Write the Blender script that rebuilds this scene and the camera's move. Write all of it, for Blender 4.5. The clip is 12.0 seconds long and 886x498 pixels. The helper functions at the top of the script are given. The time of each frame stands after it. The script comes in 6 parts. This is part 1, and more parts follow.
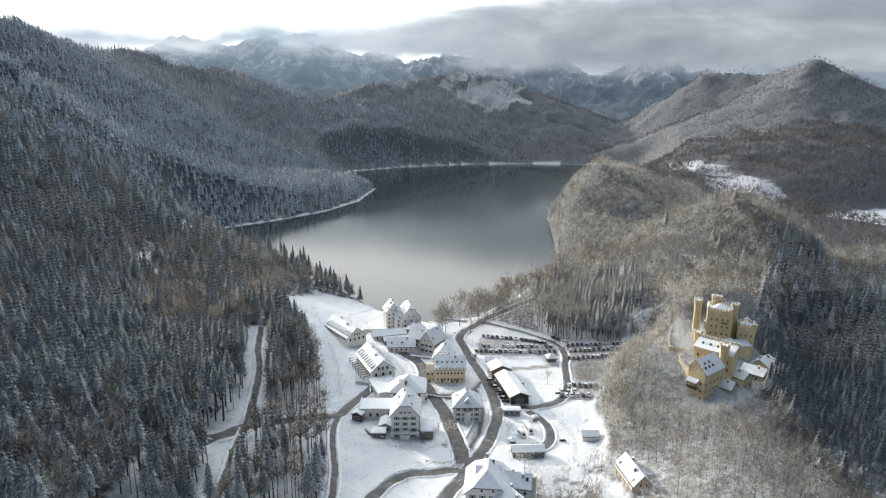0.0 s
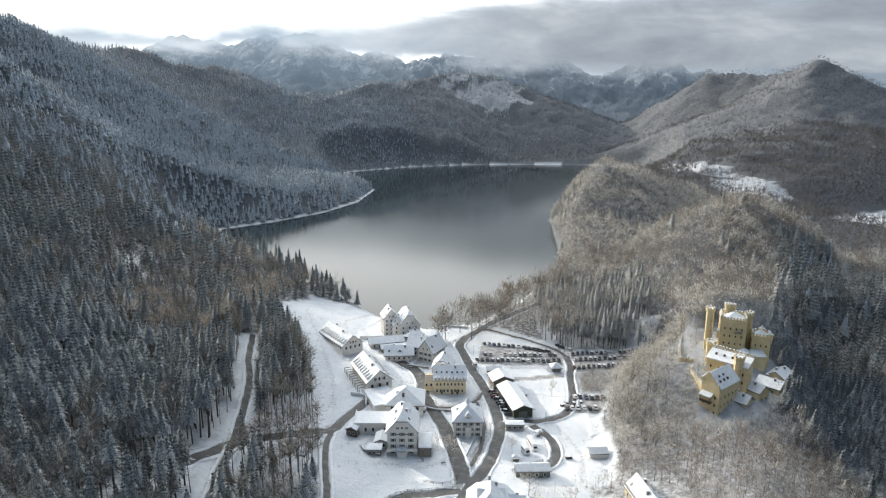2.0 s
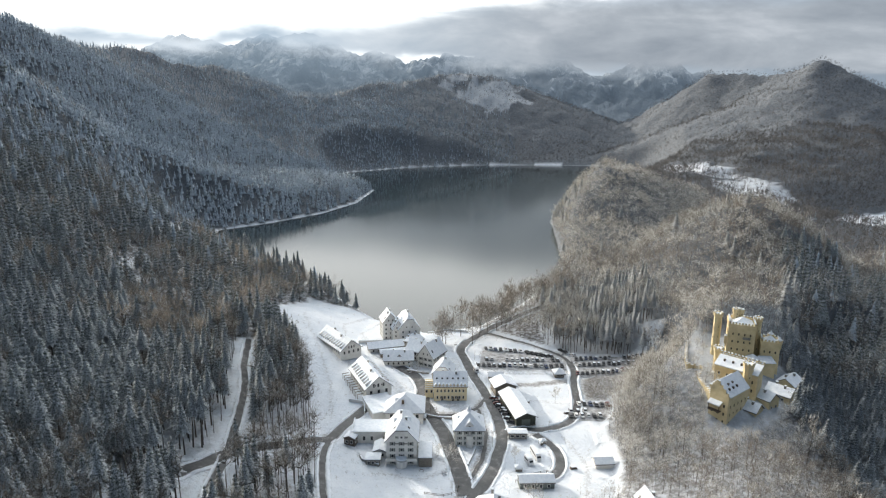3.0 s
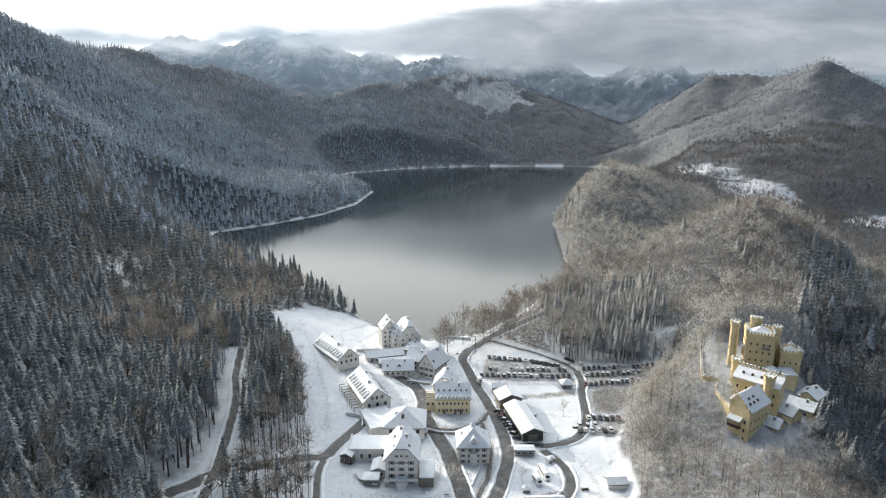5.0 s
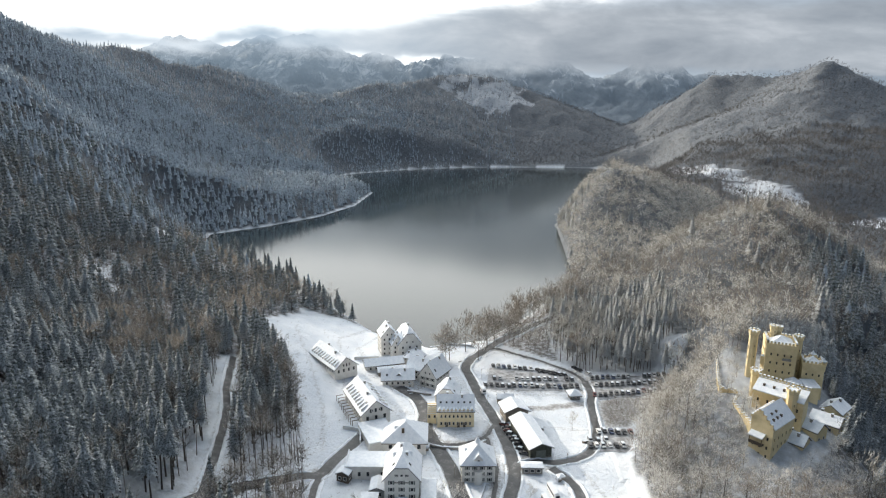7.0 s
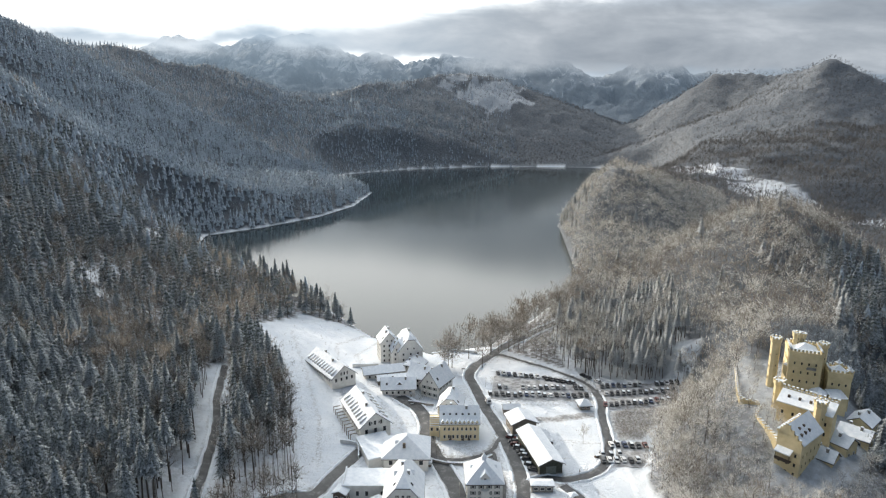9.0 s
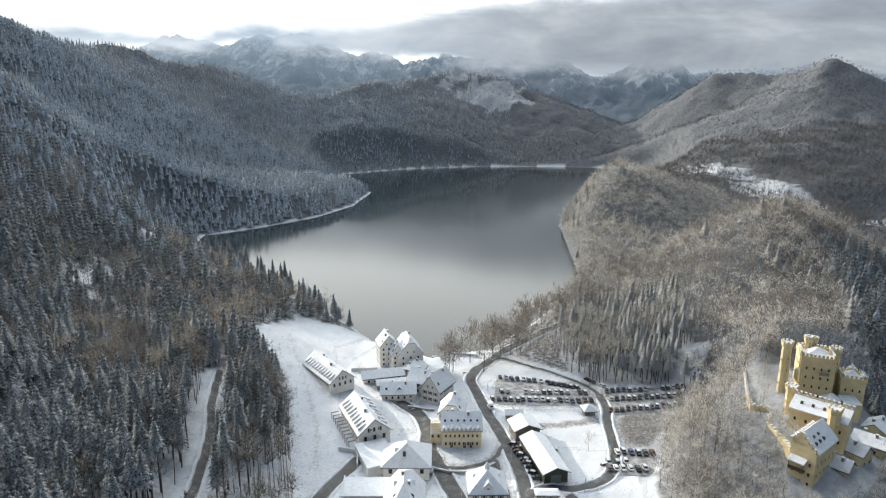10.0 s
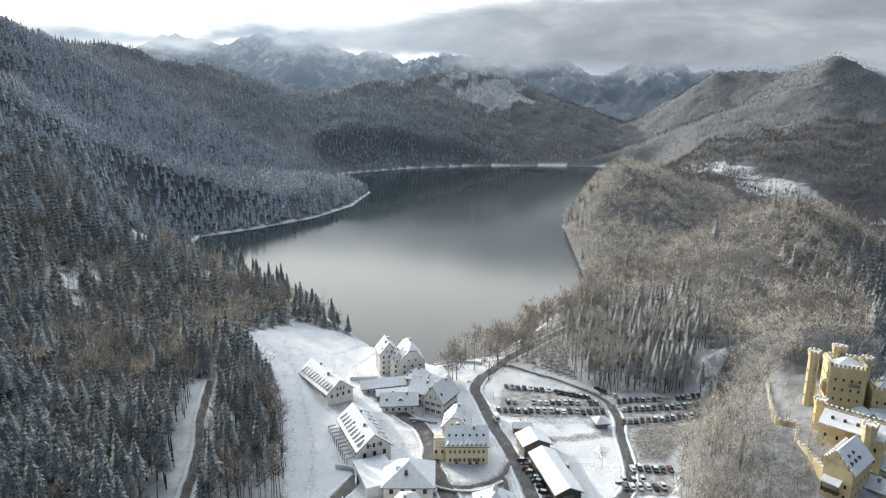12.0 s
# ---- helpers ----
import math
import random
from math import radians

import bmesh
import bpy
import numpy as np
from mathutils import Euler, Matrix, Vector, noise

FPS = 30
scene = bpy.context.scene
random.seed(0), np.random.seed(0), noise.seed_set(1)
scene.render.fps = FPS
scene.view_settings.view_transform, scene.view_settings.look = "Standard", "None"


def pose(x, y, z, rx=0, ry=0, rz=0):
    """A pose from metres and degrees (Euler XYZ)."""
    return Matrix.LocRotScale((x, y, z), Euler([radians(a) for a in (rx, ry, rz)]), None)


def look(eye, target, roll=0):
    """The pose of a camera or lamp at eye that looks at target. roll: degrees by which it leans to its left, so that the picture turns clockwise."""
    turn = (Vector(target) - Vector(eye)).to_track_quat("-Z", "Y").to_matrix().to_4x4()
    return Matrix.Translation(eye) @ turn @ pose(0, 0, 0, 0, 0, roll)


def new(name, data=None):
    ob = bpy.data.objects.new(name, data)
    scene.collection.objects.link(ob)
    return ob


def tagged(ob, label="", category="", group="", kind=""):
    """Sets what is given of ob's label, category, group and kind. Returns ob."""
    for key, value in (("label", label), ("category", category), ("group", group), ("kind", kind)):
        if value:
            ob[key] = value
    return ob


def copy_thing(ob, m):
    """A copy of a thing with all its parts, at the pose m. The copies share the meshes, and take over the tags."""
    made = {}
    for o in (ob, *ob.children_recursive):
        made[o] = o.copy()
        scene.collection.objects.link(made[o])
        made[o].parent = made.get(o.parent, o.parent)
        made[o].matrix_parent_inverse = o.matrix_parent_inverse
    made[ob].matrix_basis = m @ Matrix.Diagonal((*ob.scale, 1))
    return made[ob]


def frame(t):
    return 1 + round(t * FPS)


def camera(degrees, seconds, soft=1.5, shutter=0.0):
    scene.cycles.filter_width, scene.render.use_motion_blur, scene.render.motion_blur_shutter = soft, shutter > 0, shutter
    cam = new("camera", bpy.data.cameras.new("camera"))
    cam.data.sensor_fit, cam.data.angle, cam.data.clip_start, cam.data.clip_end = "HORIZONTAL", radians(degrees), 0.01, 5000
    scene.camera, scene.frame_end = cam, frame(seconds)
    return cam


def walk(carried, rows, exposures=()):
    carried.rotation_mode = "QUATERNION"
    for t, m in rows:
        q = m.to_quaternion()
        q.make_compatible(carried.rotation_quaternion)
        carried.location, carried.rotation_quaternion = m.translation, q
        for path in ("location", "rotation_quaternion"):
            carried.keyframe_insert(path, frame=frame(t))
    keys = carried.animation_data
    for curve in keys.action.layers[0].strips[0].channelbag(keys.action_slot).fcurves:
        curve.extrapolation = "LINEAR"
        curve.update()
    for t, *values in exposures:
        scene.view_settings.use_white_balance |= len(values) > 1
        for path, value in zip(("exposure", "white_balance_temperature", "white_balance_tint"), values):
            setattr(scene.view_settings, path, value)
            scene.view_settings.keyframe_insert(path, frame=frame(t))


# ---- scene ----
cam = camera(71.2, 12.0, 1.2)
PATH = [
    (0, (0.668, -0.656, 142.628), (0.613, 1.293, 142.186), 0.3),
    (0.5, (0.858, 3.268, 142.386), (0.802, 5.218, 141.943), 0.3),
    (1, (0.906, 7.073, 142.196), (0.85, 9.022, 141.753), 0.4),
    (1.5, (0.75, 10.666, 141.831), (0.694, 12.616, 141.389), 0.4),
    (2, (0.527, 14.308, 141.579), (0.471, 16.258, 141.138), 0.4),
    (2.5, (0.157, 18.082, 141.339), (0.102, 20.032, 140.899), 0.5),
    (3, (-0.399, 22.043, 141.185), (-0.453, 23.993, 140.745), 0.5),
    (5, (-1.906, 37.107, 139.627), (-1.959, 39.058, 139.191), 0.5),
    (5.5, (-2.405, 40.797, 139.172), (-2.457, 42.748, 138.737), 0.5),
    (6, (-2.898, 44.406, 138.717), (-2.949, 46.357, 138.283), 0.6),
    (6.5, (-3.316, 48.039, 138.272), (-3.368, 49.99, 137.838), 0.6),
    (7, (-3.741, 51.692, 137.836), (-3.792, 53.644, 137.403), 0.6),
    (9, (-5.631, 66.657, 135.696), (-5.68, 68.609, 135.263), 0.5),
    (9.5, (-6.131, 70.316, 135.225), (-6.178, 72.268, 134.793), 0.5),
    (10, (-6.545, 73.926, 134.735), (-6.592, 75.878, 134.302), 0.5),
    (10.5, (-6.913, 77.698, 134.213), (-6.96, 79.65, 133.779), 0.5),
    (11, (-7.241, 81.681, 133.724), (-7.289, 83.633, 133.29), 0.4),
    (11.5, (-7.839, 85.534, 133.312), (-7.886, 87.486, 132.877), 0.4),
    (12, (-8.451, 89.062, 133.072), (-8.497, 91.014, 132.637), 0.4),
]
walk(cam, [(t, look(eye, target, roll)) for t, eye, target, roll in PATH])


# ---- light: low winter sun behind thin cloud --------------------------------
SUN_AZIMUTH, SUN_HEIGHT = -46.0, 17.5  # degrees: clockwise from +y, above the horizon
to_sun = Vector((math.sin(radians(SUN_AZIMUTH)) * math.cos(radians(SUN_HEIGHT)), math.cos(radians(SUN_AZIMUTH)) * math.cos(radians(SUN_HEIGHT)), math.sin(radians(SUN_HEIGHT))))
sun = new("sun", bpy.data.lights.new("sun", "SUN"))
sun.data.energy, sun.data.angle, sun.data.color = 5.0, radians(0.55), (1.0, 0.88, 0.71)
sun.rotation_euler = (-to_sun).to_track_quat("-Z", "Y").to_euler()
scene.view_settings.exposure = 0.02
scene.view_settings.use_white_balance = True
scene.view_settings.white_balance_temperature = 6270


def wire(tree, a, out, b, inp):
    tree.links.new(a.outputs[out], b.inputs[inp])


def math_node(tree, operation, second=0.0, third=0.0):
    n = tree.nodes.new("ShaderNodeMath")
    n.operation = operation
    n.inputs[1].default_value, n.inputs[2].default_value = second, third
    return n


world = bpy.data.worlds.new("winter_sky")
scene.world = world
world.use_nodes = True
wt = world.node_tree
wt.nodes.clear()
w_out = wt.nodes.new("ShaderNodeOutputWorld")
sky = wt.nodes.new("ShaderNodeTexSky")
sky.sky_type = "NISHITA"
sky.sun_disc, sky.sun_elevation, sky.sun_rotation = False, radians(SUN_HEIGHT), radians(SUN_AZIMUTH)
clear = wt.nodes.new("ShaderNodeBackground")
clear.inputs[1].default_value = 0.10
wire(wt, sky, 0, clear, 0)
where = wt.nodes.new("ShaderNodeTexCoord")
flat = wt.nodes.new("ShaderNodeMapping")
flat.inputs["Scale"].default_value = (1.0, 1.0, 6.5)
wire(wt, where, "Generated", flat, 0)
puffs = wt.nodes.new("ShaderNodeTexNoise")
puffs.inputs["Scale"].default_value, puffs.inputs["Detail"].default_value, puffs.inputs["Roughness"].default_value = 3.6, 8.0, 0.58
puffs.inputs["Distortion"].default_value = 0.6
wire(wt, flat, 0, puffs, "Vector")
# the cloud is thin and bright on the sun's side, thick and grey away from it and near the horizon
thin_cloud = Vector((math.sin(radians(-17)) * math.cos(radians(24)), math.cos(radians(-17)) * math.cos(radians(24)), math.sin(radians(24))))
near_sun = wt.nodes.new("ShaderNodeVectorMath")
near_sun.operation = "DOT_PRODUCT"
near_sun.inputs[1].default_value = thin_cloud
wire(wt, where, "Generated", near_sun, 0)
glow = wt.nodes.new("ShaderNodeMapRange")
glow.inputs[1].default_value, glow.inputs[2].default_value = 0.40, 1.0
glow.inputs[3].default_value, glow.inputs[4].default_value = 0.0, 0.88
wire(wt, near_sun, "Value", glow, 0)
mixed = math_node(wt, "MULTIPLY_ADD", 0.74, -0.175)
wire(wt, puffs, 0, mixed, 0)
height = wt.nodes.new("ShaderNodeSeparateXYZ")
wire(wt, where, "Generated", height, 0)
lifted = math_node(wt, "MULTIPLY_ADD", 1.0, 0.90)
wire(wt, height, "Z", lifted, 0)
glowing = math_node(wt, "MULTIPLY")
wire(wt, glow, 0, glowing, 0)
wire(wt, lifted, 0, glowing, 1)
summed = math_node(wt, "ADD")
wire(wt, mixed, 0, summed, 0)
wire(wt, glowing, 0, summed, 1)
# overhead the cloud is thinner and brighter than along the horizon
overhead = math_node(wt, "MULTIPLY")
wire(wt, height, "Z", overhead, 0)
wire(wt, height, "Z", overhead, 1)
opened = math_node(wt, "MULTIPLY_ADD", 0.335)
wire(wt, overhead, 0, opened, 0)
wire(wt, summed, 0, opened, 2)
tones = wt.nodes.new("ShaderNodeValToRGB")
stops = tones.color_ramp.elements
stops[0].position, stops[0].color = 0.16, (0.25, 0.325, 0.425, 1)
stops[1].position, stops[1].color = 1.0, (4.5, 4.45, 4.2, 1)
for at, c in ((0.42, (0.35, 0.435, 0.545, 1)), (0.62, (0.58, 0.69, 0.815, 1)), (0.78, (1.22, 1.38, 1.55, 1)), (0.89, (2.0, 2.07, 2.1, 1))):
    stops.new(at).color = c
wire(wt, opened, 0, tones, 0)
cloud = wt.nodes.new("ShaderNodeBackground")
cloud.inputs[1].default_value = 0.64
wire(wt, tones, 0, cloud, 0)
cover = wt.nodes.new("ShaderNodeMixShader")
cover.inputs[0].default_value = 0.93
wire(wt, clear, 0, cover, 1)
wire(wt, cloud, 0, cover, 2)
wire(wt, cover, 0, w_out, 0)


# ---- materials ----------------------------------------------------------
def material(name, rough=0.8, metal=0.0):
    m = bpy.data.materials.new(name)
    m.use_nodes = True
    b = m.node_tree.nodes["Principled BSDF"]
    b.inputs["Roughness"].default_value, b.inputs["Metallic"].default_value = rough, metal
    return m, m.node_tree, b


def noise_node(t, scale, detail=4.0, rough=0.6, space="Object"):
    co = t.nodes.new("ShaderNodeTexCoord")
    n = t.nodes.new("ShaderNodeTexNoise")
    n.inputs["Scale"].default_value, n.inputs["Detail"].default_value, n.inputs["Roughness"].default_value = scale, detail, rough
    wire(t, co, space, n, "Vector")
    return n


def ramp_node(t, source, out, *stops):
    r = t.nodes.new("ShaderNodeValToRGB")
    el = r.color_ramp.elements
    el[0].position, el[0].color = stops[0][0], (*stops[0][1], 1)
    el[1].position, el[1].color = stops[-1][0], (*stops[-1][1], 1)
    for at, c in stops[1:-1]:
        el.new(at).color = (*c, 1)
    wire(t, source, out, r, 0)
    return r


def mix_node(t, fac, fac_out, a, b, blend="MIX"):
    """Mix of two colours; a and b are nodes with a colour output 0, or colours."""
    m = t.nodes.new("ShaderNodeMixRGB")
    m.blend_type = blend
    if fac_out is None:
        m.inputs[0].default_value = fac
    else:
        wire(t, fac, fac_out, m, 0)
    for slot, v in ((1, a), (2, b)):
        if isinstance(v, tuple):
            m.inputs[slot].default_value = (*v, 1)
        else:
            wire(t, v, 0, m, slot)
    return m


def bump(t, source, out, bsdf, strength, distance):
    b = t.nodes.new("ShaderNodeBump")
    b.inputs["Strength"].default_value, b.inputs["Distance"].default_value = strength, distance
    wire(t, source, out, b, "Height")
    wire(t, b, 0, bsdf, "Normal")


def simple(name, dark, light, scale=2.0, rough=0.8, metal=0.0, relief=0.0, vary=0.0):
    """Two tones mixed by noise at two scales, with fine relief; vary: change from piece to piece."""
    m, t, b = material(name, rough, metal)
    n = noise_node(t, scale, 6.0, 0.65)
    r = ramp_node(t, n, 0, (0.32, dark), (0.68, light))
    out = r
    if vary:
        info = t.nodes.new("ShaderNodeObjectInfo")
        tone = ramp_node(t, info, "Random", (0.0, (1 - vary,) * 3), (1.0, (1 + vary,) * 3))
        out = mix_node(t, 1.0, None, r, tone, "MULTIPLY")
    wire(t, out, 0, b, "Base Color")
    if relief:
        fine = noise_node(t, scale * 8, 4.0)
        bump(t, fine, 0, b, 0.6, relief)
    return m


def make_ground():
    """Snow in the open, leaf litter, rock and thin snow under the woods, bare alpine flanks far off."""
    m, t, b = material("snowy_ground", 0.75)
    woods = t.nodes.new("ShaderNodeAttribute")
    woods.attribute_name = "woods"
    alpine = t.nodes.new("ShaderNodeAttribute")
    alpine.attribute_name = "alpine"
    drift = noise_node(t, 0.05, 6.0)
    snow = ramp_node(t, drift, 0, (0.35, (0.61, 0.66, 0.725)), (0.65, (0.78, 0.81, 0.85)))
    tufts = noise_node(t, 0.6, 6.0, 0.7)
    grassy = ramp_node(t, tufts, 0, (0.58, (0.0, 0.0, 0.0)), (0.74, (0.5, 0.5, 0.5)))
    open_snow = mix_node(t, grassy, 0, snow, (0.30, 0.27, 0.22))
    litter = noise_node(t, 0.35, 7.0, 0.7)
    floor_mix = ramp_node(t, litter, 0, (0.34, (0.08, 0.068, 0.058)), (0.48, (0.19, 0.185, 0.185)), (0.62, (0.55, 0.58, 0.63)))
    trodden = t.nodes.new("ShaderNodeAttribute")
    trodden.attribute_name = "trodden"
    tracks = noise_node(t, 0.9, 8.0, 0.78)
    slush = math_node(t, "MULTIPLY_ADD", 0.55)
    wire(t, trodden, "Fac", slush, 0)
    wire(t, tracks, 0, slush, 2)
    worn = ramp_node(t, slush, 0, (0.70, (0.0, 0.0, 0.0)), (1.0, (0.9, 0.9, 0.9)))
    open_snow = mix_node(t, worn, 0, open_snow, (0.17, 0.155, 0.14))
    remote = t.nodes.new("ShaderNodeAttribute")
    remote.attribute_name = "remote"
    under = noise_node(t, 0.15, 8.0, 0.72)
    # undergrowth of the far hills, its colour tinted blue for haze
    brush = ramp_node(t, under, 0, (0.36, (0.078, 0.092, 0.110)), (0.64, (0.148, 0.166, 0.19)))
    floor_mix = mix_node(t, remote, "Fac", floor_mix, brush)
    land = mix_node(t, woods, "Fac", open_snow, floor_mix)
    co = t.nodes.new("ShaderNodeTexCoord")
    fall = t.nodes.new("ShaderNodeMapping")
    fall.inputs["Scale"].default_value = (1.0, 0.5, 0.42)
    wire(t, co, "Object", fall, 0)
    crag = t.nodes.new("ShaderNodeTexNoise")
    crag.inputs["Scale"].default_value, crag.inputs["Detail"].default_value, crag.inputs["Roughness"].default_value, crag.inputs["Distortion"].default_value = 0.016, 10.0, 0.68, 0.5
    wire(t, fall, 0, crag, "Vector")
    face = t.nodes.new("ShaderNodeNewGeometry")
    split = t.nodes.new("ShaderNodeSeparateXYZ")
    wire(t, face, "Normal", split, 0)
    place = t.nodes.new("ShaderNodeSeparateXYZ")
    wire(t, face, "Position", place, 0)
    high = t.nodes.new("ShaderNodeMapRange")
    high.inputs[1].default_value, high.inputs[2].default_value = 150, 520
    high.inputs[3].default_value, high.inputs[4].default_value = -0.10, 0.16
    wire(t, place, "Z", high, 0)
    lift = math_node(t, "ADD")
    wire(t, crag, 0, lift, 0)
    wire(t, high, 0, lift, 1)
    # high rock and snow, blue haze mixed into their base colours
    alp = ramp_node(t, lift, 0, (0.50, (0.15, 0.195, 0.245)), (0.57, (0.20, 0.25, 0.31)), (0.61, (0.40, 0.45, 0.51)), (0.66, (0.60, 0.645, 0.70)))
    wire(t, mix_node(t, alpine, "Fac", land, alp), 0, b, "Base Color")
    lumps = noise_node(t, 0.55, 7.0, 0.72)
    # low growth on the far hills, rock ribs on the high mountains
    growth = math_node(t, "MULTIPLY")
    wire(t, remote, "Fac", growth, 0)
    wire(t, under, 0, growth, 1)
    grown = math_node(t, "MULTIPLY_ADD", 4.5)
    wire(t, growth, 0, grown, 0)
    wire(t, lumps, 0, grown, 2)
    ribs = math_node(t, "MULTIPLY")
    wire(t, alpine, "Fac", ribs, 0)
    wire(t, crag, 0, ribs, 1)
    ribbed = math_node(t, "MULTIPLY_ADD", 42.0)
    wire(t, ribs, 0, ribbed, 0)
    wire(t, grown, 0, ribbed, 2)
    bump(t, ribbed, 0, b, 0.9, 1.1)
    return m


def make_water():
    m, t, b = material("lake_water", 0.10)
    b.inputs["Base Color"].default_value = (0.022, 0.034, 0.038, 1)
    b.inputs["IOR"].default_value = 1.33
    co = t.nodes.new("ShaderNodeTexCoord")
    n = t.nodes.new("ShaderNodeTexNoise")
    n.inputs["Scale"].default_value, n.inputs["Detail"].default_value = 0.35, 3.0
    wire(t, co, "Object", n, "Vector")
    bump(t, n, 0, b, 0.05, 0.3)
    # a breeze ruffles the near and eastern water; the far corner under the mountain lies calm
    wide = noise_node(t, 0.006, 5.0)
    spot = t.nodes.new("ShaderNodeSeparateXYZ")
    wire(t, co, "Object", spot, 0)
    slant = math_node(t, "MULTIPLY_ADD", -1.6)
    wire(t, spot, "X", slant, 0)
    wire(t, spot, "Y", slant, 2)
    gusts = math_node(t, "MULTIPLY_ADD", 260.0)
    wire(t, wide, 0, gusts, 0)
    wire(t, slant, 0, gusts, 2)
    r = t.nodes.new("ShaderNodeMapRange")
    r.interpolation_type = "SMOOTHSTEP"
    r.inputs[1].default_value, r.inputs[2].default_value, r.inputs[3].default_value, r.inputs[4].default_value = 1130, 1250, 0.12, 0.05
    wire(t, gusts, 0, r, 0)
    wire(t, r, 0, b, "Roughness")
    return m


def make_foliage(name, dark, light, frost, amount, size=0.9, thin=0.25):
    """Needles or twigs, tree by tree in their own tone, with frost and snow on what faces up."""
    m, t, b = material(name, 0.85)
    geo = t.nodes.new("ShaderNodeNewGeometry")
    own = ramp_node(t, geo, "Random Per Island", (0.0, dark), (1.0, light))
    stand = noise_node(t, 0.02, 3.0)
    tone = ramp_node(t, stand, 0, (0.35, (0.75, 0.75, 0.75)), (0.65, (1.25, 1.2, 1.15)))
    body = mix_node(t, 1.0, None, own, tone, "MULTIPLY")
    n = noise_node(t, size, 4.0, 0.7)
    split = t.nodes.new("ShaderNodeSeparateXYZ")
    wire(t, geo, "Normal", split, 0)
    up = t.nodes.new("ShaderNodeMapRange")
    up.inputs[1].default_value, up.inputs[2].default_value, up.inputs[3].default_value, up.inputs[4].default_value = -0.2, 0.9, -0.12, 0.14
    wire(t, split, "Z", up, 0)
    both = math_node(t, "ADD")
    wire(t, n, 0, both, 0)
    wire(t, up, 0, both, 1)
    white = ramp_node(t, both, 0, (0.60 - amount, (0.0, 0.0, 0.0)), (0.78 - amount, (1.0, 1.0, 1.0)))
    colour = mix_node(t, white, 0, body, frost)
    wire(t, colour, 0, b, "Base Color")
    b.inputs["Specular IOR Level"].default_value = 0.15
    through_light = t.nodes.new("ShaderNodeBsdfTranslucent")
    wire(t, colour, 0, through_light, 0)
    both_sides = t.nodes.new("ShaderNodeMixShader")
    both_sides.inputs[0].default_value = thin
    wire(t, b, 0, both_sides, 1)
    wire(t, through_light, 0, both_sides, 2)
    wire(t, both_sides, 0, t.nodes["Material Output"], 0)
    return m


M_GROUND = make_ground()
M_WATER = make_water()
M_NEEDLES = make_foliage("snow_dusted_needles", (0.062, 0.078, 0.066), (0.125, 0.142, 0.116), (0.62, 0.65, 0.68), 0.09, 2.2)
# spruces of the hollow: its shade is put into these duller, less frosted needles
M_SHADED_NEEDLES = make_foliage("shaded_needles", (0.062, 0.074, 0.078), (0.118, 0.134, 0.138), (0.44, 0.48, 0.52), 0.06, 2.2)
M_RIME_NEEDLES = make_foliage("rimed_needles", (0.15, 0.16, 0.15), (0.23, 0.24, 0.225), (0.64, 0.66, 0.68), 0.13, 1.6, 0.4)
M_TWIGS = make_foliage("frosted_twigs", (0.22, 0.205, 0.176), (0.42, 0.40, 0.352), (0.78, 0.77, 0.74), 0.20, 0.5, 0.45)
M_BROWN = make_foliage("bare_brown_twigs", (0.16, 0.142, 0.122), (0.265, 0.24, 0.21), (0.60, 0.59, 0.57), 0.09, 0.8, 0.45)
# frosted spruces far up the valley, with blue haze put into their colour
M_FAR_SPRUCE = make_foliage("hazed_distant_spruce", (0.30, 0.355, 0.405), (0.40, 0.46, 0.51), (0.62, 0.68, 0.74), 0.15, 0.3)
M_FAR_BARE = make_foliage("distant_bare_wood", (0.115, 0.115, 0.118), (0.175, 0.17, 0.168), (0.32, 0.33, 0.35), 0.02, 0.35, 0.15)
# rimed bare wood, lightened and blued in its colour to stand for haze
M_HAZED_BARE = make_foliage("hazed_rimed_wood", (0.185, 0.22, 0.258), (0.262, 0.302, 0.345), (0.50, 0.55, 0.60), 0.08, 0.35, 0.2)
M_PALE_BARK = simple("frosted_bark", (0.085, 0.075, 0.065), (0.20, 0.185, 0.17), 1.5, 0.9)
M_BARK = simple("bark", (0.05, 0.042, 0.035), (0.115, 0.098, 0.085), 1.5, 0.9)
M_SNOW = simple("fresh_snow", (0.64, 0.69, 0.75), (0.81, 0.84, 0.88), 0.7, 0.7, relief=0.22)


def make_asphalt():
    """Wet asphalt with worn wheel lanes and leftover packed snow."""
    m, t, b = material("wet_asphalt", 0.6)
    n = noise_node(t, 0.28, 8.0, 0.72)
    wire(t, ramp_node(t, n, 0, (0.30, (0.018, 0.020, 0.023)), (0.55, (0.058, 0.060, 0.064)), (0.66, (0.16, 0.162, 0.168)), (0.74, (0.46, 0.48, 0.52))), 0, b, "Base Color")
    fine = noise_node(t, 3.0, 4.0)
    bump(t, fine, 0, b, 0.6, 0.02)
    return m


M_ASPHALT = make_asphalt()
M_SLUSH = simple("slushy_gravel", (0.10, 0.095, 0.09), (0.50, 0.51, 0.53), 0.35, 0.7, relief=0.03)
M_WHITE = simple("white_render", (0.62, 0.60, 0.56), (0.76, 0.75, 0.72), 0.4, 0.85, relief=0.004)
M_YELLOW = simple("ochre_render", (0.61, 0.50, 0.285), (0.75, 0.63, 0.385), 0.35, 0.85, relief=0.006)
M_PALEYELLOW = simple("pale_yellow_render", (0.66, 0.555, 0.35), (0.78, 0.675, 0.46), 0.35, 0.85, relief=0.004)
